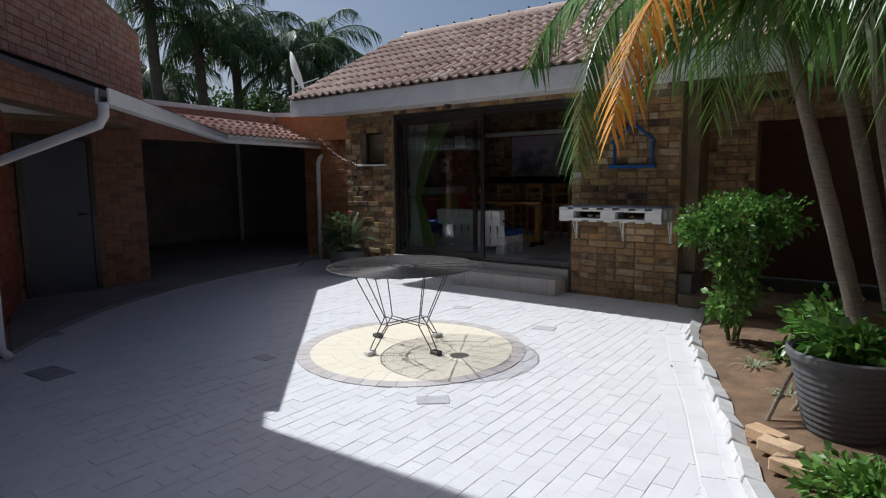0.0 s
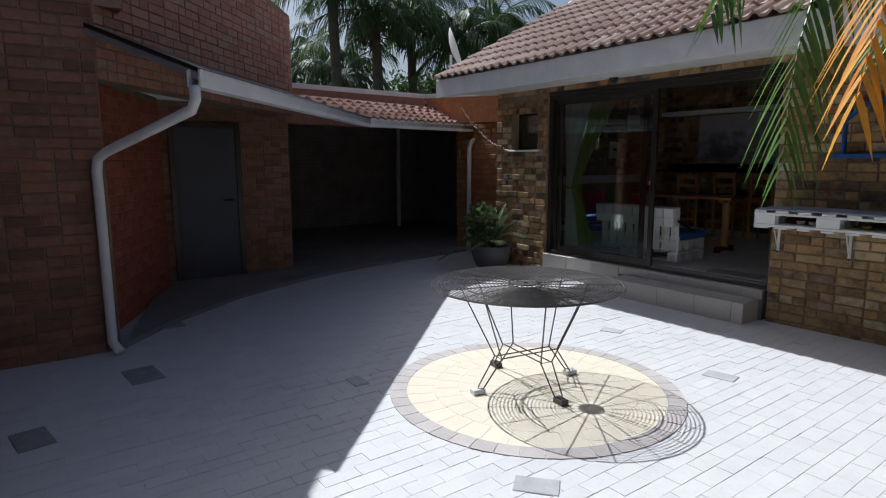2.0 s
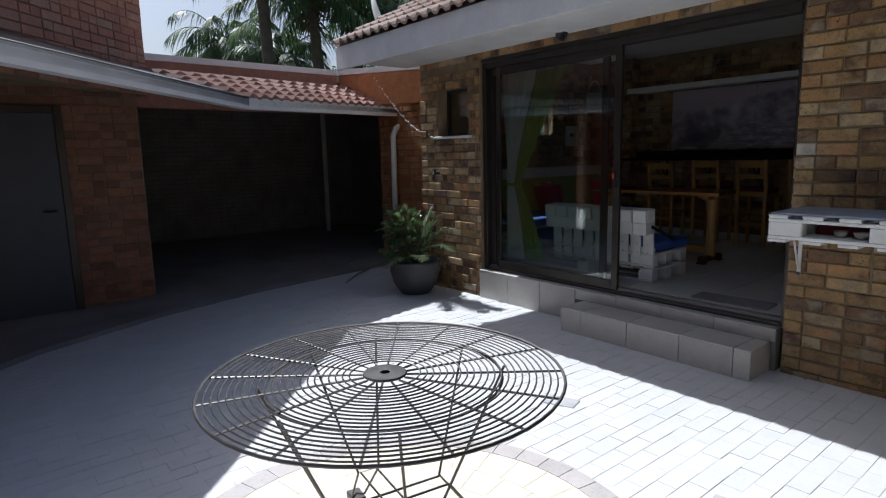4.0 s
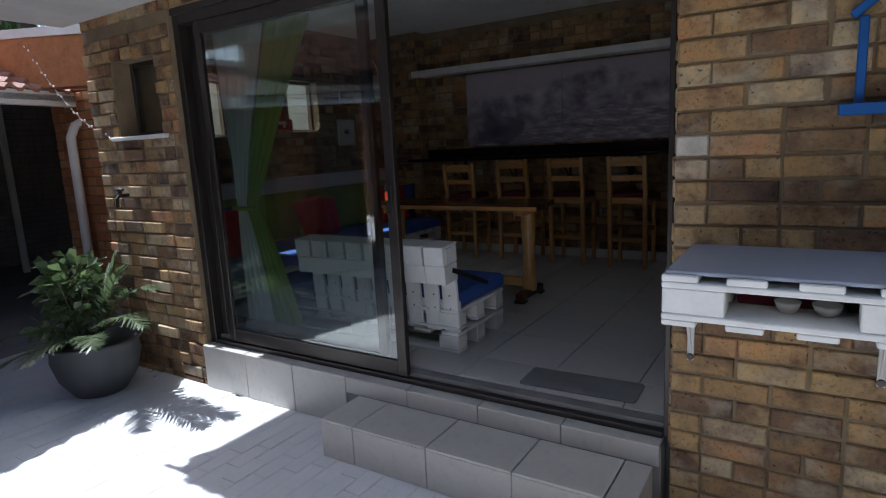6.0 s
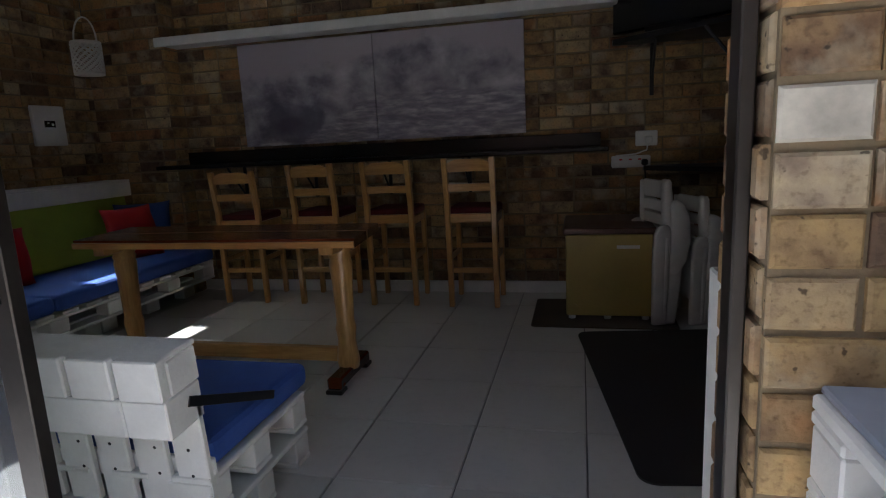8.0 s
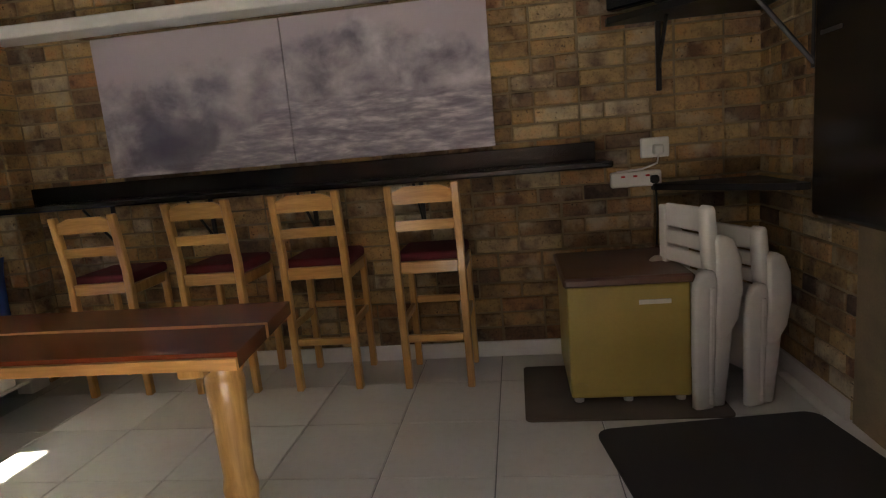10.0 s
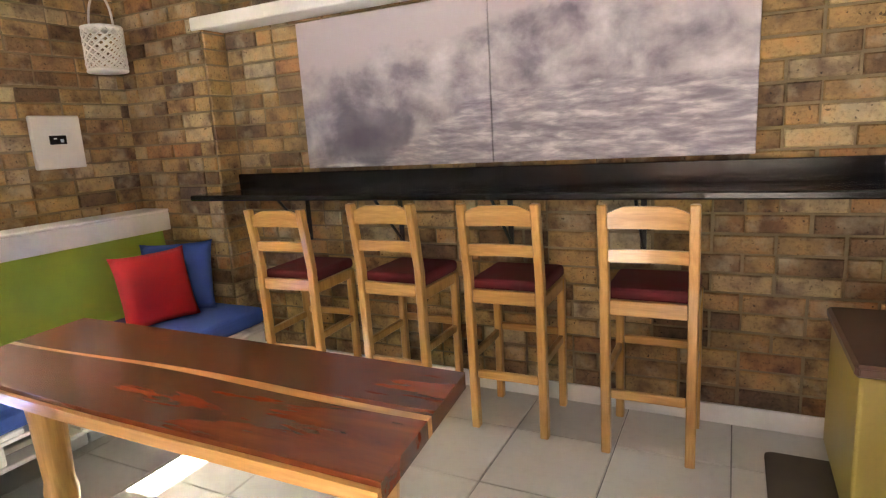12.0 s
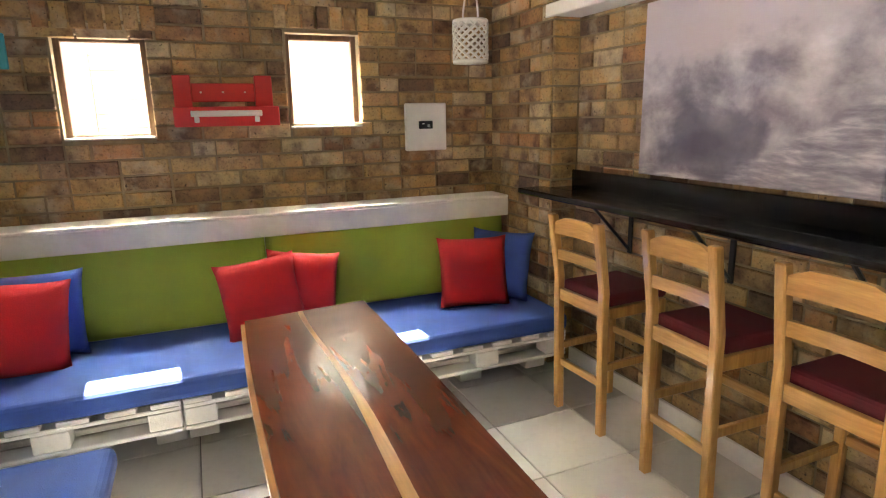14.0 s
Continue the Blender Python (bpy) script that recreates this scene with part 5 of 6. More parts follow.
for x in (-3.03, -2.60, -2.82):
    part("foot", lathe([(0.02, 0), (0.022, 0.03)], 12, (x, 9.53, FLOOR)), M_PLASTIC, fz)


def board(pts, widths, x0, x1):
    """A flat moulded board of varying width along a line in the y-z plane, rounded at its top."""
    bm = bmesh.new()
    rows = []
    for (y, z), w in zip(pts, widths):
        e = min(0.012, w * 0.25)
        rows.append([bm.verts.new(q) for q in ((x0, y - w / 2 + e, z), (x0 + 0.006, y - w / 2, z), (x1 - 0.006, y - w / 2, z), (x1, y - w / 2 + e, z), (x1, y + w / 2 - e, z), (x1 - 0.006, y + w / 2, z), (x0 + 0.006, y + w / 2, z), (x0, y + w / 2 - e, z))])
    for p, q in zip(rows, rows[1:]):
        for i in range(8):
            k = (i + 1) % 8
            bm.faces.new((p[i], p[k], q[k], q[i]))
    bm.faces.new(rows[0][::-1])
    bm.faces.new(rows[-1])
    return bm


def folded_chair():
    """Near side at +x; the back panel faces -y."""
    fc = thing("folding_chair", "white plastic garden chair folded upright", "chair", group="folded plastic chairs by the freezer")
    for s in (-1, 1):
        xa = 0.165 if s > 0 else -0.205
        fl = part("front_leg", board([(-0.03, 0.0), (-0.025, 0.25), (-0.02, 0.48), (-0.015, 0.60), (-0.01, 0.645), (-0.005, 0.66)], [0.085, 0.095, 0.105, 0.10, 0.07, 0.03], xa, xa + 0.04), M_PLASTIC, fc, smooth=True)
        part("rib", board([(-0.005, 0.02), (0.0, 0.30), (0.005, 0.58)], [0.018, 0.022, 0.02], xa - 0.006, xa + 0.048), M_PLASTIC, fl)
        part("back_leg", board([(0.045, 0.0), (0.06, 0.22), (0.075, 0.38), (0.07, 0.46)], [0.05, 0.07, 0.07, 0.04], xa + 0.008, xa + 0.034), M_PLASTIC, fc, smooth=True)
        part("armrest", board([(0.05, 0.34), (0.075, 0.42), (0.09, 0.55), (0.085, 0.70), (0.065, 0.79), (0.05, 0.815)], [0.05, 0.10, 0.115, 0.11, 0.08, 0.03], xa + 0.002, xa + 0.05), M_PLASTIC, fc, smooth=True)
    part("seat", box(-0.16, 0.16, 0.0, 0.025, 0.14, 0.56, 0.008), M_PLASTIC, fc)
    back = part("backrest", box(-0.19, -0.13, 0.0, 0.03, 0.56, 0.93, 0.012), M_PLASTIC, fc)
    part("stile", board([(0.045, 0.56), (0.025, 0.70), (0.015, 0.85), (0.01, 0.93), (0.012, 0.95)], [0.055, 0.055, 0.05, 0.045, 0.02], 0.13, 0.195), M_PLASTIC, back, smooth=True)
    for k in range(4):
        z = 0.56 + 0.088 * k
        part("slat", box(-0.135, 0.135, 0.004, 0.026, z, z + (0.115 if k == 3 else 0.074), 0.006), M_PLASTIC, back)
    return fc


fc = folded_chair()
SIZE = Matrix.Diagonal((0.95, 0.95, 0.88, 1))
fc.matrix_basis = pose(-2.565, 9.61, FLOOR + 0.009, 0, 0, -72) @ SIZE
copy_thing(fc, pose(-2.365, 9.62, FLOOR + 0.009, 0, 0, -70) @ SIZE)


def mat_shape(x0, x1, y0, y1, r):
    bm = bmesh.new()
    up = []
    for cx, cy, a0 in ((x1 - r, y1 - r, 0), (x0 + r, y1 - r, 90), (x0 + r, y0 + r, 180), (x1 - r, y0 + r, 270)):
        for k in range(5):
            a = radians(a0 + 22.5 * k)
            up.append(bm.verts.new((cx + r * math.cos(a), cy + r * math.sin(a), 0.008)))
    f = bm.faces.new(up)
    g = bmesh.ops.extrude_face_region(bm, geom=[f])
    for v in g["geom"]:
        if isinstance(v, bmesh.types.BMVert):
            v.co.z = 0.0
    return bm


tagged(part("floor_mat", mat_shape(-0.44, 0.44, -0.75, 0.75, 0.06), M_MAT, m=pose(-2.46, 8.58, FLOOR + 0.0008, 0, 0, 8)), "black rubber floor mat with rounded corners", "mat")
tagged(part("floor_mat", mat_shape(-0.28, 0.28, -0.11, 0.11, 0.02), M_DOORMAT, m=pose(-3.2, 7.11, FLOOR + 0.0008, 0, 0, 2)), "grey-brown doormat inside the sliding door", "mat")
tagged(part("floor_mat", mat_shape(-0.42, 0.42, -0.3, 0.3, 0.03), M_MAT2, m=pose(-2.85, 9.65, FLOOR + 0.0008, 0, 0, 0)), "brown mat under the freezer", "mat")

# ---- things on the walls ----
sw = thing("wall_socket", "white double wall socket", "socket")
part("plate", box(-2.615, -2.475, 10.14, 10.16, 1.375, 1.475, 0.006), M_PLASTIC, sw)
part("plug", box(-2.56, -2.51, 10.10, 10.14, 1.39, 1.44, 0.008), M_PLASTIC, sw)
ps = thing("power_strip", "white power strip with red switches", "power strip")
part("body", box(-2.77, -2.52, 10.115, 10.158, 1.235, 1.315, 0.012), M_PLASTIC, ps)
for x in (-2.72, -2.66, -2.60):
    part("switch", box(x, x + 0.02, 10.110, 10.1145, 1.285, 1.295, 0.001), M_REDPAINT, ps)
part("plug", box(-2.58, -2.54, 10.075, 10.1145, 1.25, 1.29, 0.008), M_BLACK, ps)
part("cable", tube([(-2.54, 10.09, 1.39), (-2.55, 10.08, 1.35), (-2.62, 10.09, 1.325), (-2.74, 10.12, 1.316)], 0.005, 6), M_PLASTIC, ps)
part("cable", tube([(-2.56, 10.08, 1.25), (-2.55, 10.10, 1.1), (-2.55, 10.13, 0.93)], 0.005, 6), M_BLACK, ps)


def corner_shelf(name, z, reach, label, brackets):
    cs = thing(name, label, "shelf")
    bm = bmesh.new()
    pts = [(-2.045, 10.155), (-2.045, 10.155 - reach), (-2.10, 10.155 - reach), (-2.045 - reach, 10.09), (-2.045 - reach, 10.155)]
    up = [bm.verts.new((x, y, z)) for x, y in pts]
    dn = [bm.verts.new((x, y, z - 0.03)) for x, y in pts]
    bm.faces.new(up)
    bm.faces.new(dn[::-1])
    for i in range(len(pts)):
        k = (i + 1) % len(pts)
        bm.faces.new((up[i], dn[i], dn[k], up[k]))
    part("board", bm, M_BLACK, cs)
    if brackets:
        b_ = part("bracket", box(-2.53, -2.505, 10.14, 10.158, z - 0.36, z - 0.0305, 0.002), M_BLACK, cs)
        part("brace", tube([(-2.517, 10.145, z - 0.25), (-2.517, 9.98, z - 0.035)], 0.009, 6), M_BLACK, b_)
        b_ = part("bracket", box(-2.06, -2.042, 9.60, 9.625, z - 0.36, z - 0.0305, 0.002), M_BLACK, cs)
        part("brace", tube([(-2.055, 9.612, z - 0.34), (-2.30, 9.612, z - 0.035)], 0.010, 6), M_BLACK, b_)
    return cs


corner_shelf("corner_shelf", 2.06, 0.72, "black corner shelf under the television on brackets", True)
corner_shelf("corner_shelf", 1.245, 0.52, "dark corner shelf over the folded chairs", False)
tv = thing("television", "black television on the corner shelf", "television")
part("screen", box(-0.42, 0.42, -0.03, 0.03, 0.03, 0.52, 0.008), M_SCREEN, tv)
part("stand", box(-0.15, 0.15, -0.09, 0.09, 0.0, 0.03, 0.004), M_BLACK, tv)
tv.matrix_basis = pose(-2.42, 9.86, 2.06, 0, 0, -38)
bd = thing("braai_hood", "black steel panel of a wall-mounted cabinet", "cabinet")
part("panel", box(-2.11, -2.05, 8.62, 9.50, 1.13, 1.95, 0.02), M_SCREEN, bd)
part("badge", box(-2.115, -2.1105, 9.30, 9.44, 1.80, 1.815, 0.001), M_WIRE, bd)
structure("chimney_breast", box(-2.04, -1.72, 8.5, 9.29, FLOOR, 2.75), M_MORTAR, "dark chimney breast", "wall")

# meter box, red rack and lantern on the window wall
db = thing("distribution_box", "white electrical distribution box", "box")
part("door", box(-6.708, -6.675, 9.395, 9.657, 1.578, 1.86, 0.006), M_PLASTIC, db)
part("window", box(-6.6745, -6.669, 9.475, 9.565, 1.708, 1.755, 0.002), M_SCREEN, db)
part("breaker", box(-6.6688, -6.662, 9.495, 9.51, 1.735, 1.742, 0.001), M_PLASTIC, db)
part("breaker", box(-6.6688, -6.662, 9.53, 9.545, 1.718, 1.735, 0.001), M_PLASTIC, db)
rk = thing("wall_rack", "red painted pallet-wood wall rack with a white shelf", "rack")
part("upright", box(-6.708, -6.67, 8.145, 8.23, 1.75, 2.01, 0.004), M_REDPAINT, rk)
part("upright", box(-6.708, -6.67, 8.545, 8.635, 1.75, 2.01, 0.004), M_REDPAINT, rk)
part("back_plank", box(-6.705, -6.685, 8.2305, 8.5445, 1.875, 1.97, 0.004), M_REDPAINT, rk)
part("front_plank", box(-6.62, -6.60, 8.135, 8.655, 1.75, 1.85, 0.004), M_REDPAINT, rk)
part("base", box(-6.669, -6.6205, 8.145, 8.645, 1.75, 1.765, 0.003), M_REDPAINT, rk)
tg = part("shelf", box(-6.5995, -6.585, 8.215, 8.565, 1.80, 1.83, 0.003), M_PLASTIC, rk, "white ledge")
for y in (8.23, 8.525):
    part("peg", box(-6.5995, -6.585, y, y + 0.025, 1.77, 1.7995, 0.003), M_PLASTIC, tg)
for y in (8.275, 8.385, 8.495):
    part("screw", lathe([(0, 0.003), (0.006, 0.002), (0.006, 0)], 8), M_PLASTIC, rk, m=pose(-6.685, y, 1.925, 0, 90, 0))

pq = thing("wall_plaque", "small turquoise plaque on the brick wall", "plaque")
part("board", box(-6.708, -6.69, 7.24, 7.46, 2.03, 2.19, 0.004), M_TURQUOISE, pq)
la = thing("lantern", "white pierced metal lantern hanging in the corner", "lantern", pose(-6.45, 9.717, 2.07))
R, Hh = 0.098, 0.235
part("base", lathe([(R, 0), (R + 0.004, 0.008), (R, 0.02), (R - 0.006, 0.02), (0, 0.012)], 28), M_PLASTIC, la, smooth=True)
part("rim", lathe([(R, Hh - 0.02), (R + 0.004, Hh - 0.008), (R, Hh), (R - 0.008, Hh), (R - 0.006, Hh - 0.02)], 28), M_PLASTIC, la, smooth=True)
bm = bmesh.new()
for k in range(13):
    for s in (-1, 1):
        pts = []
        for i in range(9):
            a = 2 * math.pi * k / 13 + s * i / 8 * 2.4
            pts.append((R * math.cos(a), R * math.sin(a), 0.02 + (Hh - 0.04) * i / 8))
        add_tube(bm, pts, 0.0052, 4)
part("lattice", bm, M_PLASTIC, la)
part("handle", tube([(R * math.cos(a), 0, Hh + 0.13 * math.sin(a) * 1.3) for a in [math.pi * i / 12 for i in range(13)]], 0.006, 8), M_PLASTIC, la, smooth=True)
part("hook", tube([(0, 0, Hh + 0.165), (0, 0, 0.68)], 0.003, 6), M_WIRE, la)

# ---- curtain inside the door ----
ct = thing("curtain", "lime green and white curtain tied back by the door", "curtain")


def drape(name, material, u0, u1, yo):
    """A gathered panel: wide at the rail, drawn in at the tie, loose below."""
    bm = bmesh.new()
    nz, nu = 26, 30
    rows = []
    for j in range(nz + 1):
        z = 0.40 + (2.36 - 0.40) * j / nz
        if z > 1.18:
            t = (z - 1.18) / (2.36 - 1.18)
            left, wide = -5.62 - 0.04 * t, 0.16 + 0.72 * t ** 1.05
        else:
            t = (1.18 - z) / 0.78
            left, wide = -5.62 - 0.02 * t, 0.16 + 0.34 * t ** 0.8
        row = []
        for i in range(nu + 1):
            u = u0 + (u1 - u0) * i / nu
            fold = 0.022 * math.sin(u * 44 + 1.3 * math.sin(z * 2.0)) * min(1.0, wide * 3)
            row.append(bm.verts.new((left + wide * u, 7.15 + yo + fold, z)))
        rows.append(row)
    for a, b in zip(rows, rows[1:]):
        for i in range(nu):
            bm.faces.new((a[i], a[i + 1], b[i + 1], b[i]))
    return part(name, bm, material, ct, smooth=True)


drape("voile", M_CURTAIN_W, 0.0, 0.55, -0.012)
drape("drape", M_CURTAIN_G, 0.5, 1.0, 0.012)
part("tie", tube([(-5.62 + 0.09 * math.cos(a) + 0.07, 7.15 + 0.05 * math.sin(a), 1.18) for a in [2 * math.pi * i / 16 for i in range(17)]], 0.014, 8), M_CURTAIN_G, ct)
part("rail", tube([(-5.80, 7.12, 2.40), (-2.80, 7.12, 2.40)], 0.012, 8), M_WHITE, ct)
# key with an orange tag in the door lock
ky = thing("key", "key with an orange tag in the door lock", "key")
part("ring", tube([(-4.115, 6.855 + 0.012 * math.sin(a), 1.335 + 0.014 * math.cos(a)) for a in [2 * math.pi * i / 12 for i in range(13)]], 0.0015, 5), M_WIRE, ky)
part("shank", tube([(-4.115, 6.875, 1.352), (-4.115, 6.845, 1.352)], 0.004, 6), M_WIRE, ky)
part("tag", box(-4.124, -4.106, 6.850, 6.854, 1.275, 1.318, 0.002), M_ORANGETAG, ky, "orange plastic tag")
# white boards leaning on the inside of the pier
wb = thing("leaning_boards", "white painted boards leaning inside the door pier", "board")
for k, (dx, h) in enumerate(((0.0, 0.86), (0.035, 0.70))):
    part("board", box(-2.735 + dx, -2.705 + dx, 7.075, 7.165, FLOOR, FLOOR + h, 0.004), M_PALLET, wb)
# small fittings on the facade
wl = thing("wall_lamp", "small black spotlight under the eave", "lamp")
part("bracket", box(-4.62, -4.56, 6.80, 6.822, 2.50, 2.58, 0.003), M_BLACK, wl)
part("head", lathe([(0.0, 0.0), (0.03, 0.0), (0.045, 0.05), (0.05, 0.09), (0.042, 0.09), (0.0, 0.07)], 18), M_BLACK, wl, smooth=True, m=pose(-4.59, 6.80, 2.53, 125, 0, 10))
tp = thing("garden_tap", "small black garden tap on the brick pier", "tap")
part("pipe", tube([(-6.38, 6.82, 1.30), (-6.38, 6.75, 1.30), (-6.38, 6.735, 1.28), (-6.38, 6.73, 1.22)], 0.012, 8), M_BLACK, tp)
part("handle", tube([(-6.42, 6.76, 1.34), (-6.34, 6.76, 1.34)], 0.008, 8), M_BLACK, tp)
part("valve", tube([(-6.38, 6.76, 1.30), (-6.38, 6.76, 1.345)], 0.014, 8), M_BLACK, tp)


# string of small lamps from the parapet to the window sill
sl = thing("string_lights", "thin wire of tiny clear lamps hung to the window sill", "lights")
run = [bezier(Vector((-7.95, 6.98, 2.585)), Vector((-7.1, 6.9, 1.78)), Vector((-6.44, 6.80, 1.70)), k / 24) for k in range(25)]
part("wire", tube(run, 0.0022, 4), M_BLACK, sl)
for k in range(1, 24):
    p = run[k] + Vector((0, 0, -0.012 if k % 2 else 0.012))
    part("bulb", lathe([(0.0, -0.010), (0.006, -0.006), (0.007, 0.004), (0.0, 0.010)], 6), M_PLASTIC, sl, m=Matrix.Translation(p))

# ---- plants ----
def leaf_mat(name, light, dark, rough=0.45):
    m, nt, b = node_mat(name)
    rnd = nt.nodes.new("ShaderNodeNewGeometry").outputs["Random Per Island"]
    r = ramp_node(nt, rnd, [(0.0, dark), (0.5, tuple((a + c) / 2 for a, c in zip(light, dark))), (1.0, light)])
    n = noise_node(nt, 25, 3, coords(nt, None, False))
    s = ramp_node(nt, n.outputs[0], [(0.3, (0.7, 0.72, 0.6)), (0.7, (1.1, 1.1, 1.0))])
    c = mix_node(nt, r.outputs[0], s.outputs[0], 0.7, "MULTIPLY")
    nt.links.new(c, b.inputs["Base Color"])
    b.inputs["Roughness"].default_value = rough
    # thin leaves let some light through
    tr = nt.nodes.new("ShaderNodeBsdfTranslucent")
    nt.links.new(c, tr.inputs[0])
    mx = nt.nodes.new("ShaderNodeMixShader")
    mx.inputs[0].default_value = 0.3
    nt.links.new(b.outputs[0], mx.inputs[1])
    nt.links.new(tr.outputs[0], mx.inputs[2])
    nt.links.new(mx.outputs[0], nt.nodes["Material Output"].inputs[0])
    return m


M_LEAF = leaf_mat("bush_leaf", (0.17, 0.33, 0.06), (0.055, 0.15, 0.025))
M_PALM = leaf_mat("palm_leaf", (0.17, 0.30, 0.06), (0.05, 0.13, 0.025), 0.35)
M_PALM_DRY = leaf_mat("dry_palm_leaf", (0.85, 0.42, 0.03), (0.62, 0.20, 0.015), 0.5)
M_PALM_GREY = leaf_mat("grey_palm_leaf", (0.40, 0.43, 0.30), (0.20, 0.24, 0.14), 0.5)
M_PALM_FAR = leaf_mat("far_palm_leaf", (0.10, 0.17, 0.06), (0.04, 0.08, 0.03), 0.5)
M_CYCAD = leaf_mat("cycad_leaf", (0.13, 0.17, 0.085), (0.05, 0.075, 0.035), 0.35)
M_GLOSSY = leaf_mat("glossy_grey_green_leaf", (0.20, 0.26, 0.12), (0.06, 0.10, 0.04), 0.3)
M_TRUNK = plain("palm_trunk", (0.25, 0.22, 0.17), 0.9, 0.35, 6, 60, 0.6, stretch=(3, 3, 14))
M_TRUNK_FAR = plain("rough_trunk", (0.10, 0.085, 0.07), 0.95, 0.4, 4, 40, 0.8)
M_POT = plain("dark_grey_pot", (0.085, 0.088, 0.092), 0.6, 0.2, 5, 70, 0.2)
M_STEM = plain("green_stem", (0.12, 0.13, 0.05), 0.7, 0.3)
M_EDGE = pieces("painted_edging_brick", [(0, (0.50, 0.50, 0.50)), (1, (0.62, 0.62, 0.62))], False, 0.7, 0.3, 0.3, 60, 9)
M_LOOSE = pieces("loose_brick", [(0, (0.50, 0.34, 0.20)), (1, (0.58, 0.42, 0.27))], False, 0.85, 0.4, 0.3)


def strip_leaf(bm, p, d, side, length, width, droop):
    """One narrow leaflet that bends over, folded along its middle."""
    n = 3
    last = None
    up = d.cross(side).normalized()
    for i in range(n + 1):
        t = i / n
        c = p + d * (length * t) - Vector((0, 0, 1)) * (droop * length * t * t)
        w = width * (1.0 - t) ** 0.6 * (0.6 + 0.4 * min(1, t * 4)) if i < n else 0.0005
        a, b = bm.verts.new(c - side * w), bm.verts.new(c + side * w)
        if last:
            bm.faces.new((last[0], last[1], b, a))
        last = (a, b)


def frond(bm, p0, p1, p2, n=34, leaf=0.42, width=0.012, droop=0.35, rng=random, thick=0.012, hang=0.0):
    """A feather leaf along an arc from p0 over p1 to p2."""
    p0, p1, p2 = Vector(p0), Vector(p1), Vector(p2)
    pts = [bezier(p0, p1, p2, i / 14) for i in range(15)]
    add_tube(bm, pts, [thick * (1 - 0.85 * i / 14) for i in range(15)], 5)
    for i in range(n):
        t = 0.14 + 0.86 * i / (n - 1)
        p = bezier(p0, p1, p2, t)
        d = (bezier(p0, p1, p2, min(1, t + 0.02)) - bezier(p0, p1, p2, t - 0.02)).normalized()
        side = d.cross(Vector((0, 0, 1)))
        if side.length < 0.05:
            side = Vector((0, 1, 0)).cross(d)
        side.normalize()
        ln = leaf * (0.45 + 0.9 * math.sin(math.pi * (0.12 + 0.8 * t))) * rng.uniform(0.8, 1.1) * (0.75 if t > 0.93 else 1)
        for s in (-1, 1):
            q = (side * s * (0.8 - 0.25 * t) + d * (0.55 + 0.35 * t) + Vector((rng.uniform(-0.1, 0.1), rng.uniform(-0.1, 0.1), rng.uniform(-0.1, 0.15) - hang))).normalized()
            w = q.cross(Vector((0, 0, 1)))
            w = (w.normalized() if w.length > 0.05 else side) * 1.0
            w = (w + d * 0.3).normalized()
            strip_leaf(bm, p, q, w, ln, width, droop * rng.uniform(0.6, 1.4))


def leaf_cloud(bm, centre, radii, n, size, rng, shell=0.5, slim=0.45):
    c = Vector(centre)
    for _ in range(n):
        v = Vector((rng.gauss(0, 1), rng.gauss(0, 1), rng.gauss(0, 1))).normalized()
        r = shell + (1 - shell) * rng.random()
        lump = 0.75 + 0.45 * noise.noise(v * 1.9 + c)
        p = c + Vector((v.x * radii[0], v.y * radii[1], v.z * radii[2])) * (r * lump)
        d = (v + Vector((rng.uniform(-0.9, 0.9), rng.uniform(-0.9, 0.9), rng.uniform(-0.6, 0.9)))).normalized()
        s = d.cross(Vector((rng.uniform(-1, 1), rng.uniform(-1, 1), rng.uniform(-1, 1)))).normalized()
        ln = size * rng.uniform(0.6, 1.25)
        a, m1, m2, e = bm.verts.new(p), bm.verts.new(p + d * ln * 0.5 + s * ln * slim * 0.5), bm.verts.new(p + d * ln * 0.5 - s * ln * slim * 0.5), bm.verts.new(p + d * ln - Vector((0, 0, ln * 0.2)))
        bm.faces.new((a, m1, e))
        bm.faces.new((a, e, m2))


# garden bed: soil, edging bricks, pot
bm = bmesh.new()
ny, nx_ = 44, 22
grid = []
for j in range(ny + 1):
    y = 0.2 + (6.75 - 0.2) * j / ny
    x0 = kerb_x(y) - 0.03
    row = []
    for i in range(nx_ + 1):
        x = x0 + (3.0 - x0) * (i / nx_) ** 1.3
        h = -0.02 + 0.07 * min(1, i / 4) + 0.035 * noise.noise((x * 3, y * 3, 0)) + 0.02 * noise.noise((x * 11, y * 11, 2))
        row.append(bm.verts.new((x, y, max(h, 0.004) if i else 0.002)))
    grid.append(row)
for a, b in zip(grid, grid[1:]):
    for i in range(nx_):
        bm.faces.new((a[i], a[i + 1], b[i + 1], b[i]))
structure("soil_bed", bm, M_SOIL, "dry brown garden soil with litter", "soil")
kerb = thing("kerb", "curved edging of white painted bricks round the garden bed", "kerb", kind="structure")
edge_me = mesh_of("edging_brick", box(-0.05, 0.05, -0.1, 0.1, -0.06, 0.035, 0.006), M_EDGE)
y = 0.3
rk_ = random.Random(8)
while y < 6.6:
    x, x2 = kerb_x(y), kerb_x(y + 0.2)
    L = math.hypot(x2 - x, 0.2)
    again("edging_brick", edge_me, kerb, pose(x - 0.03, y, rk_.uniform(-0.01, 0.012), rk_.uniform(-5, 5), 20 + rk_.uniform(-9, 9), math.degrees(math.atan2(-(x2 - x), 0.2)) + rk_.uniform(-5, 5)))
    y += 0.2 * 0.215 / L
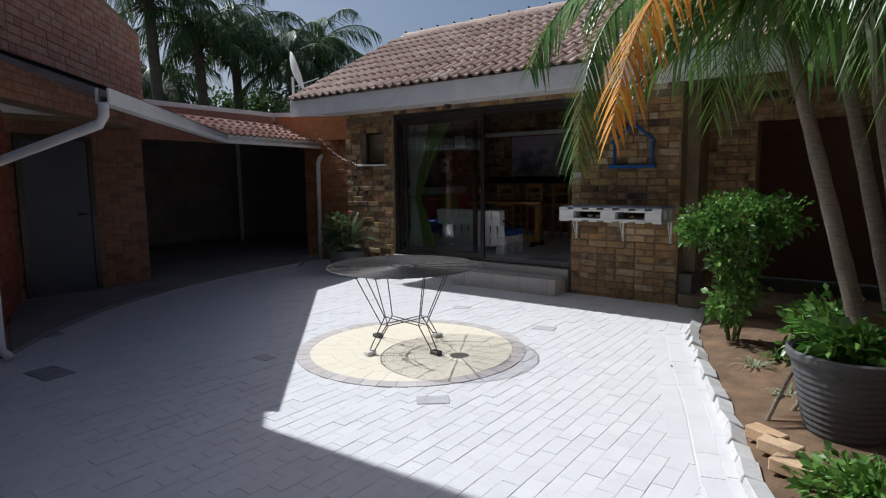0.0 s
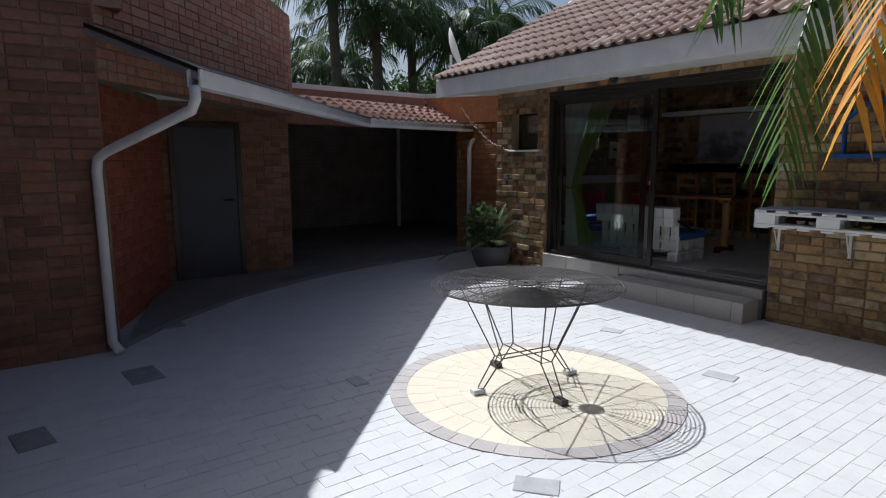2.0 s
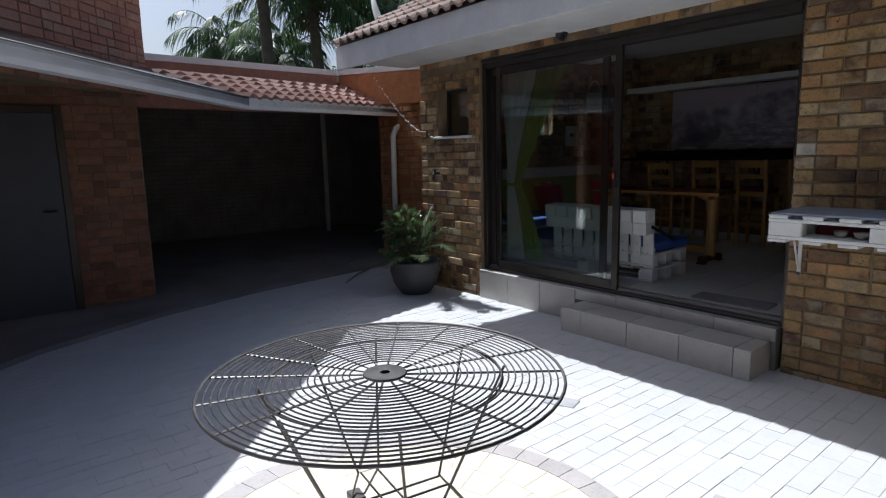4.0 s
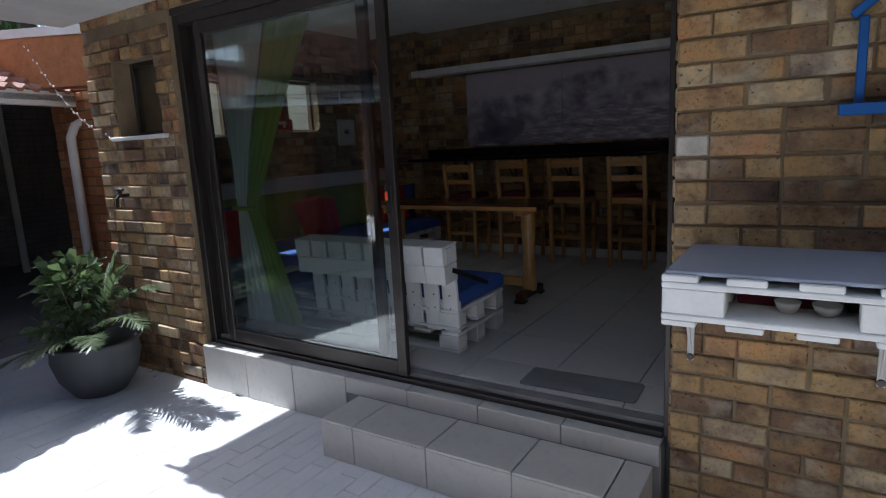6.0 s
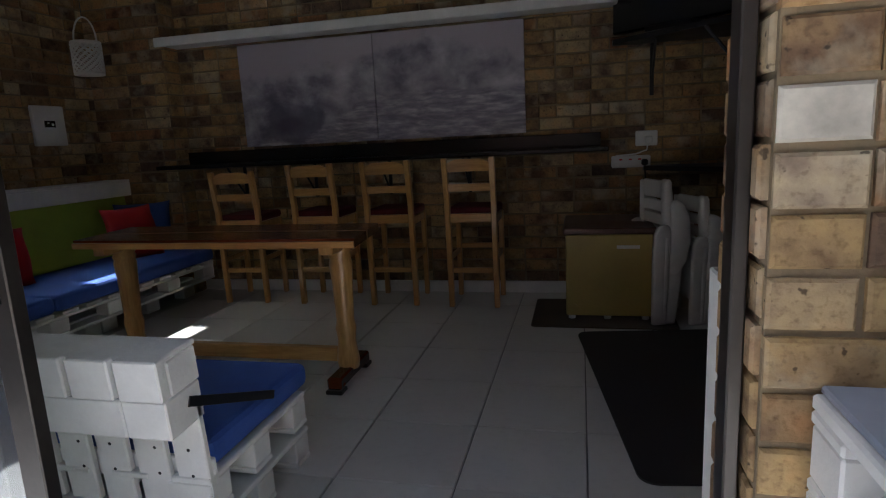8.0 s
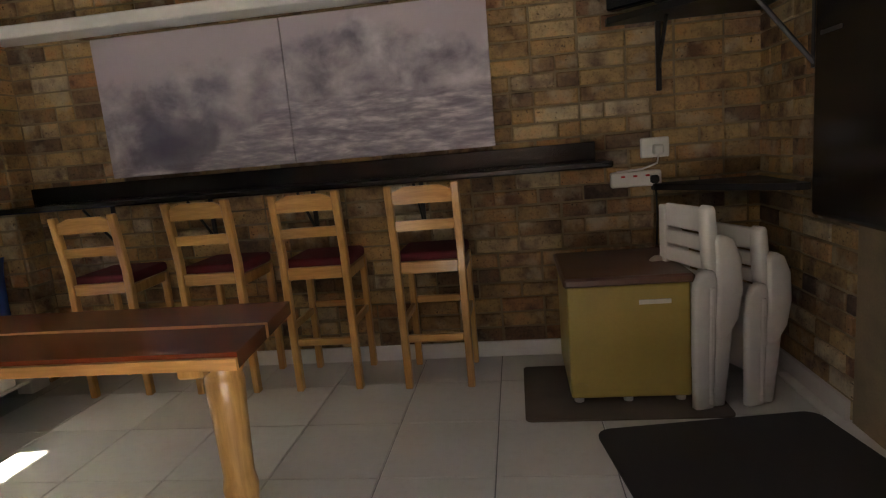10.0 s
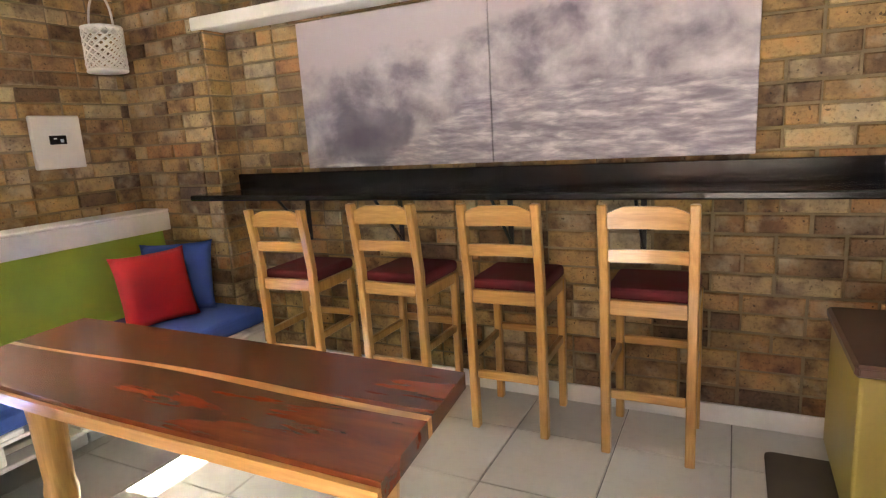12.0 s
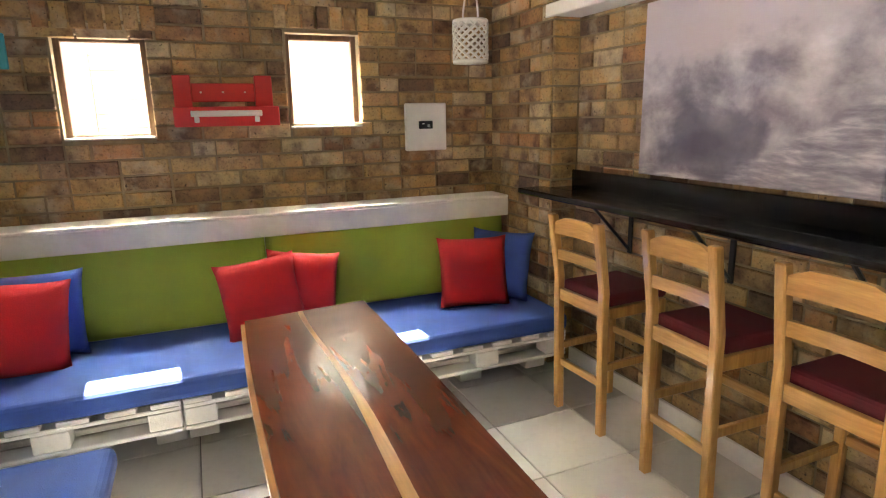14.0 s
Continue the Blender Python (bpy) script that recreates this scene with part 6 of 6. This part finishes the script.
for x, y, a in ((0.02, 3.30, 70), (0.10, 3.10, 75), (-0.06, 3.42, 60)):
    tagged(part("brick", box(-0.05, 0.05, -0.1, 0.1, 0.0, 0.07, 0.007), M_LOOSE, m=pose(x, y, 0.035, 0, 0, a)), "loose tan brick on the soil by the pot", "brick", "loose bricks by the pot")

PX, PY = 0.27, 3.78
pot = thing("flower_pot", "large dark grey ribbed flower pot full of leafy plants", "pot", pose(PX, PY, 0.03))
prof = [(0.0, 0.0), (0.19, 0.0)] + [(0.19 + 0.085 * i / 22 + (0.006 if i % 2 else 0.0), 0.02 + 0.40 * i / 22) for i in range(23)] + [(0.295, 0.43), (0.305, 0.445), (0.305, 0.475), (0.29, 0.485), (0.27, 0.47), (0.265, 0.42), (0.0, 0.41)]
part("pot", lathe(prof, 40), M_POT, pot, smooth=False)
part("saucer", lathe([(0, -0.02), (0.2, -0.02), (0.215, 0.012), (0.2, 0.012), (0.19, 0.0), (0, 0.0)], 32), M_PLASTIC, pot)
rl = random.Random(3)
bm = bmesh.new()
leaf_cloud(bm, (0, 0, 0.5), (0.26, 0.26, 0.14), 420, 0.11, rl, 0.2, 0.5)
tagged(part("foliage", bm, M_LEAF, pot), kind="stuff")
bm = bmesh.new()
for k in range(14):
    a = rl.uniform(0, 6.28)
    d = Vector((math.cos(a) * 0.6, math.sin(a) * 0.6, 0.8)).normalized()
    strip_leaf(bm, Vector((0.05 * math.cos(a), 0.05 * math.sin(a), 0.45)), d, d.cross(Vector((0, 0, 1))).normalized(), rl.uniform(0.3, 0.5), 0.03, 0.5)
tagged(part("strap_leaves", bm, M_LEAF, pot), kind="stuff")

# shrub with small leaves by the kerb
bush = thing("shrub", "bright green bushy shrub with small leaves in the bed", "shrub", pose(-0.60, 5.45, 0.02))
for k in range(5):
    a = 1.3 * k
    part("stem", tube([(0.03 * math.cos(a), 0.03 * math.sin(a), 0), (0.12 * math.cos(a), 0.12 * math.sin(a), 0.45), (0.3 * math.cos(a), 0.25 * math.sin(a), 1.0)], [0.016, 0.012, 0.006], 6), M_STEM, bush)
bm = bmesh.new()
for c, r, n in (((0.0, 0, 1.08), (0.40, 0.38, 0.28), 1500), ((-0.28, -0.05, 1.0), (0.26, 0.25, 0.22), 700), ((0.3, 0, 1.1), (0.26, 0.25, 0.24), 700), ((0.02, -0.05, 0.75), (0.28, 0.26, 0.3), 800), ((0.0, -0.1, 0.4), (0.25, 0.22, 0.28), 500)):
    leaf_cloud(bm, c, r, n, 0.062, rl, 0.45, 0.55)
tagged(part("crown", bm, M_LEAF, bush), kind="stuff")
for cx, cy, cz, rr, n, sz, lab in ((0.45, 3.0, 0.1, (0.45, 0.35, 0.16), 900, 0.07, "low grey-green groundcover at the edge of the bed"), (0.1, 5.0, 0.35, (0.35, 0.4, 0.35), 700, 0.09, "dark leafy plants under the palm"), (0.9, 4.6, 0.45, (0.5, 0.5, 0.45), 900, 0.12, "dark leafy plants under the palm"), (1.7, 3.6, 0.6, (0.6, 0.6, 0.7), 1000, 0.13, "dark leafy plants behind the pot"), (-0.7, 6.35, 0.35, (0.25, 0.25, 0.35), 400, 0.08, "leafy plant by the brick step")):
    g = thing("garden_plant", lab, "plant", pose(cx, cy, 0.0), "plants in the bed")
    bm = bmesh.new()
    leaf_cloud(bm, (0, 0, cz), rr, n, sz, rl, 0.2, 0.5)
    tagged(part("foliage", bm, M_LEAF, g), kind="stuff")
    part("stem", tube([(0, 0, 0), (0.02, 0, cz)], 0.012, 6), M_STEM, g)
for x, y, s, mt, lab in ((-0.32, 4.75, 0.22, M_PALM_GREY, "dry grass tuft on the soil"), (-0.05, 4.25, 0.18, M_PALM_GREY, "dry grass tuft on the soil"), (-0.2, 5.1, 0.3, M_PALM, "tuft of strap leaves in the bed"), (0.25, 4.9, 0.5, M_PALM, "tuft of strap leaves in the bed"), (0.55, 4.4, 0.7, M_PALM, "tuft of strap leaves in the bed")):
    g = thing("grass_tuft", lab, "grass", pose(x, y, 0.03), "tufts in the bed")
    bm = bmesh.new()
    for k in range(26):
        a = rl.uniform(0, 6.28)
        d = Vector((math.cos(a) * 0.7, math.sin(a) * 0.7, rl.uniform(0.5, 1.2))).normalized()
        strip_leaf(bm, Vector((0.02 * math.cos(a), 0.02 * math.sin(a), 0)), d, d.cross(Vector((0, 0, 1))).normalized(), s * rl.uniform(0.6, 1.2), 0.008 + 0.012 * s, 0.6)
    tagged(part("blades", bm, mt, g), kind="stuff")
for x, y, dx, dz in ((-0.1, 3.75, 0.16, 0.42), (0.0, 3.95, 0.22, 0.38)):
    tagged(part("stick", tube([(0, 0, 0), (dx * 0.5, 0.05, dz * 0.55), (dx, 0.08, dz)], [0.012, 0.01, 0.006], 6), M_TRUNK, m=pose(x, y, 0.03)), "bare dry stick standing in the soil", "stick", "sticks in the bed")

# clump of slender palms
rp = random.Random(21)
TR_TOPS = []
for i, (bx, by, tx, ty, tz, r) in enumerate(((0.42, 4.62, -0.22, 4.5, 2.45, 0.055), (0.60, 4.75, 0.02, 4.7, 2.6, 0.05), (0.68, 4.65, 0.20, 4.6, 2.55, 0.05), (0.8, 4.8, 0.75, 4.7, 2.9, 0.045), (1.0, 4.5, 1.15, 4.2, 2.7, 0.045))):
    pm = thing("palm", "slender ringed garden palm with arching feather leaves", "palm", group="palms of the clump")
    pts = [(bx + (tx - bx) * t, by + (ty - by) * t + 0.04 * math.sin(3 * t), tz * t) for t in [k / 14 for k in range(15)]]
    part("trunk", tube(pts, [r * (1.15 - 0.4 * k / 14) * (1.05 if k % 2 else 0.97) for k in range(15)], 10), M_TRUNK, pm, smooth=True)
    part("crownshaft", tube([pts[-1], (tx - 0.04, ty, tz + 0.35)], [r * 0.8, r * 0.5], 10), M_STEM, pm, smooth=True)
    top = Vector((tx - 0.03, ty, tz + 0.25))
    for k in range(11):
        a = 2 * math.pi * k / 11 + i * 0.7 + rp.uniform(-0.2, 0.2)
        L = rp.uniform(0.9, 1.25)
        d = Vector((math.cos(a), math.sin(a), 0))
        if d.y < -0.75 and i < 3:
            continue
        bm = bmesh.new()
        frond(bm, top, top + d * L * 0.55 + Vector((0, 0, rp.uniform(0.45, 0.75))), top + d * L + Vector((0, 0, rp.uniform(-0.75, 0.0))), 42, 0.42, 0.012, 0.45, rp)
        part("leaf", bm, M_PALM, pm)
    if i == 0:
        for p0, p1, p2, mt, nl, lf, hg, lb in ((top, (-0.82, 3.55, 3.05), (-0.70, 2.72, 1.72), M_PALM_DRY, 46, 0.31, 0.45, "orange withered palm leaf"),
                                           (top, (-1.30, 3.62, 3.05), (-1.02, 3.08, 1.55), M_PALM, 50, 0.33, 0.5, "drooping green palm leaf"),
                                           (top, (-1.6, 4.2, 3.3), (-1.60, 3.6, 2.2), M_PALM, 48, 0.34, 0.3, ""),
                                           (top, (-0.7, 4.3, 2.75), (-1.15, 4.2, 2.1), M_PALM, 46, 0.38, 0.1, "")):
            bm = bmesh.new()
            frond(bm, p0, p1, p2, nl, lf, 0.0135, 0.3, rp, 0.012, hg)
            part("leaf", bm, mt, pm, lb)
    if i in (1, 2):
        for k in range(5):
            bm = bmesh.new()
            e = Vector((-0.25 + 0.34 * k + 0.1 * i, 3.85 - 0.12 * (k % 3), 2.05 + 0.16 * ((k * 2 + i) % 4)))
            frond(bm, top, (top + e) / 2 + Vector((0, 0, 0.6)), e, 38, 0.36, 0.010, 0.4, rp, 0.012, 0.35)
            part("leaf", bm, M_PALM, pm)
    if i in (3, 4):
        for k in range(7):
            bm = bmesh.new()
            e = Vector((tx - 0.75 + 0.24 * k, ty - 0.9 - 0.1 * (k % 3), tz - 0.8 + 0.13 * (k % 4)))
            frond(bm, top, (top + e) / 2 + Vector((0, 0, 0.75)), e, 30, 0.5, 0.017, 0.5, rp, 0.014, 0.5)
            part("leaf", bm, M_PALM_GREY if k % 2 else M_PALM, pm)

# potted plants at the brick pier
fp = thing("plant_pot", "dark round pot with a glossy shrub and cycad leaves", "pot plant", pose(-6.36, 6.43, 0))
part("pot", lathe([(0, 0), (0.16, 0), (0.24, 0.12), (0.275, 0.25), (0.265, 0.33), (0.285, 0.345), (0.28, 0.365), (0.25, 0.36), (0.23, 0.32), (0, 0.31)], 32), M_POT, fp, smooth=True)
bm = bmesh.new()
leaf_cloud(bm, (-0.22, 0.02, 0.68), (0.30, 0.27, 0.27), 300, 0.115, rl, 0.3, 0.5)
leaf_cloud(bm, (-0.12, -0.12, 0.48), (0.22, 0.2, 0.16), 120, 0.10, rl, 0.3, 0.5)
tagged(part("foliage", bm, M_GLOSSY, fp), kind="stuff")
for k in range(6):
    a = 1.1 * k
    part("stem", tube([(-0.05, 0, 0.30), (-0.18 + 0.06 * math.cos(a), 0.06 * math.sin(a), 0.5), (-0.22 + 0.2 * math.cos(a), 0.18 * math.sin(a), 0.78)], [0.010, 0.007, 0.004], 6), M_STEM, fp)
for e, h in (((0.62, 0.10, 0.74), 0.42), ((0.72, -0.06, 0.56), 0.40), ((0.50, -0.26, 0.46), 0.30), ((0.32, 0.10, 0.86), 0.30), ((-0.72, -0.42, 0.30), 0.38), ((-0.40, -0.62, 0.16), 0.36), ((0.10, 0.16, 0.90), 0.25), ((0.18, -0.50, 0.38), 0.32)):
    bm = bmesh.new()
    e = Vector(e)
    frond(bm, (0.03, 0, 0.33), e * 0.5 + Vector((0, 0, h)), e, 40, 0.125, 0.008, 0.08, rl, 0.006)
    part("cycad_leaf", bm, M_CYCAD, fp)

# ---- palms and trees beyond the roofs ----
rf = random.Random(77)


def tall_palm(x, y, h, spread, lab):
    pm = thing("palm_tree", lab, "palm tree", pose(x, y, 0), "tall palms beyond the roofs")
    part("trunk", tube([(0, 0, 0), (0.1, 0.1, h * 0.5), (0.0, 0, h)], [0.22, 0.18, 0.17], 10), M_TRUNK_FAR, pm)
    skirt = bmesh.new()
    leaf_cloud(skirt, (0, 0, h - 0.7), (0.4, 0.4, 0.9), 160, 0.5, rf, 0.4, 0.12)
    tagged(part("dead_leaves", skirt, M_TRUNK_FAR, pm), kind="stuff")
    for k in range(22):
        a = 2.4 * k
        lift = 1.3 - 2.3 * (k / 22)
        d = Vector((math.cos(a), math.sin(a), 0))
        L = spread * rf.uniform(0.85, 1.1)
        bm = bmesh.new()
        frond(bm, (0, 0, h), Vector((0, 0, h + 0.5 + lift)) + d * L * 0.55, Vector((0, 0, h - 0.5 + lift * 1.1)) + d * L, 32, 0.62, 0.03, 0.7, rf, 0.035, 0.25)
        part("leaf", bm, M_PALM_FAR, pm)


for x, y, h, s in ((-19.5, 10.4, 8.2, 2.6), (-20, 12.4, 7.0, 2.7), (-21, 14.6, 7.4, 2.5), (-19, 15.8, 6.3, 2.2), (-20, 18.2, 7.4, 2.6), (-23, 12.6, 5.2, 2.0), (-26, 11.5, 6.2, 2.2)):
    tall_palm(x, y, h, s, "tall feather palm with a shaggy dark crown")
for x, y, z, r in ((-24, 11.0, 3.6, 1.6), (-23, 14.0, 3.8, 1.9), (-22, 16.5, 4.2, 2.0), (-21, 19, 4.4, 2.0), (-25, 18, 4.6, 2.4), (-26, 22, 4.6, 2.6)):
    tr = thing("tree", "dark green broadleaf tree beyond the roofs", "tree", pose(x, y, 0), "trees beyond the roofs")
    part("trunk", tube([(0, 0, 0), (0.1, 0, z * 0.5), (0.2, 0.1, z)], [0.2, 0.15, 0.06], 8), M_TRUNK_FAR, tr)
    for k in range(4):
        part("limb", tube([(0.1, 0, z * 0.5), (r * 0.5 * math.cos(k * 1.6), r * 0.5 * math.sin(k * 1.6), z + 0.2)], [0.09, 0.03], 6), M_TRUNK_FAR, tr)
    bm = bmesh.new()
    for k in range(6):
        leaf_cloud(bm, (rf.uniform(-0.6, 0.6) * r, rf.uniform(-0.6, 0.6) * r, z + rf.uniform(-0.3, 0.4) * r), (r * 0.6, r * 0.6, r * 0.45), 420, 0.26, rf, 0.35, 0.5)
    tagged(part("crown", bm, M_PALM_FAR, tr), kind="stuff")
# satellite dish behind the parapet
sd = thing("satellite_dish", "white satellite dish on a pole", "dish", pose(-9.4, 8.0, 2.6))
part("pole", tube([(0, 0, -0.3), (0, 0, 0.95)], 0.025, 8), M_WHITE, sd)
bowl = lathe([(0.0, 0.0), (0.15, 0.012), (0.28, 0.045), (0.38, 0.09), (0.385, 0.095), (0.28, 0.058), (0.15, 0.025), (0.0, 0.012)], 32)
part("bowl", bowl, M_PLASTIC, sd, smooth=True, m=Matrix.Translation((0, 0, 1.05)) @ Vector((0.55, 0.78, 0.32)).to_track_quat("Z", "Y").to_matrix().to_4x4())
part("arm", tube([(0, 0, 0.75), (0.3, 0.42, 0.95)], 0.012, 6), M_WHITE, sd)


# ---- pieces, last ----
for m in PAVER_SINGLES:
    again("paver", paver, paving, m)
for m in FLOOR_TILES:
    again("tile", tile_me, floor_slab, m)
for m in ROOF_TILES:
    again("roof_tile", roof_tile, roof, m)
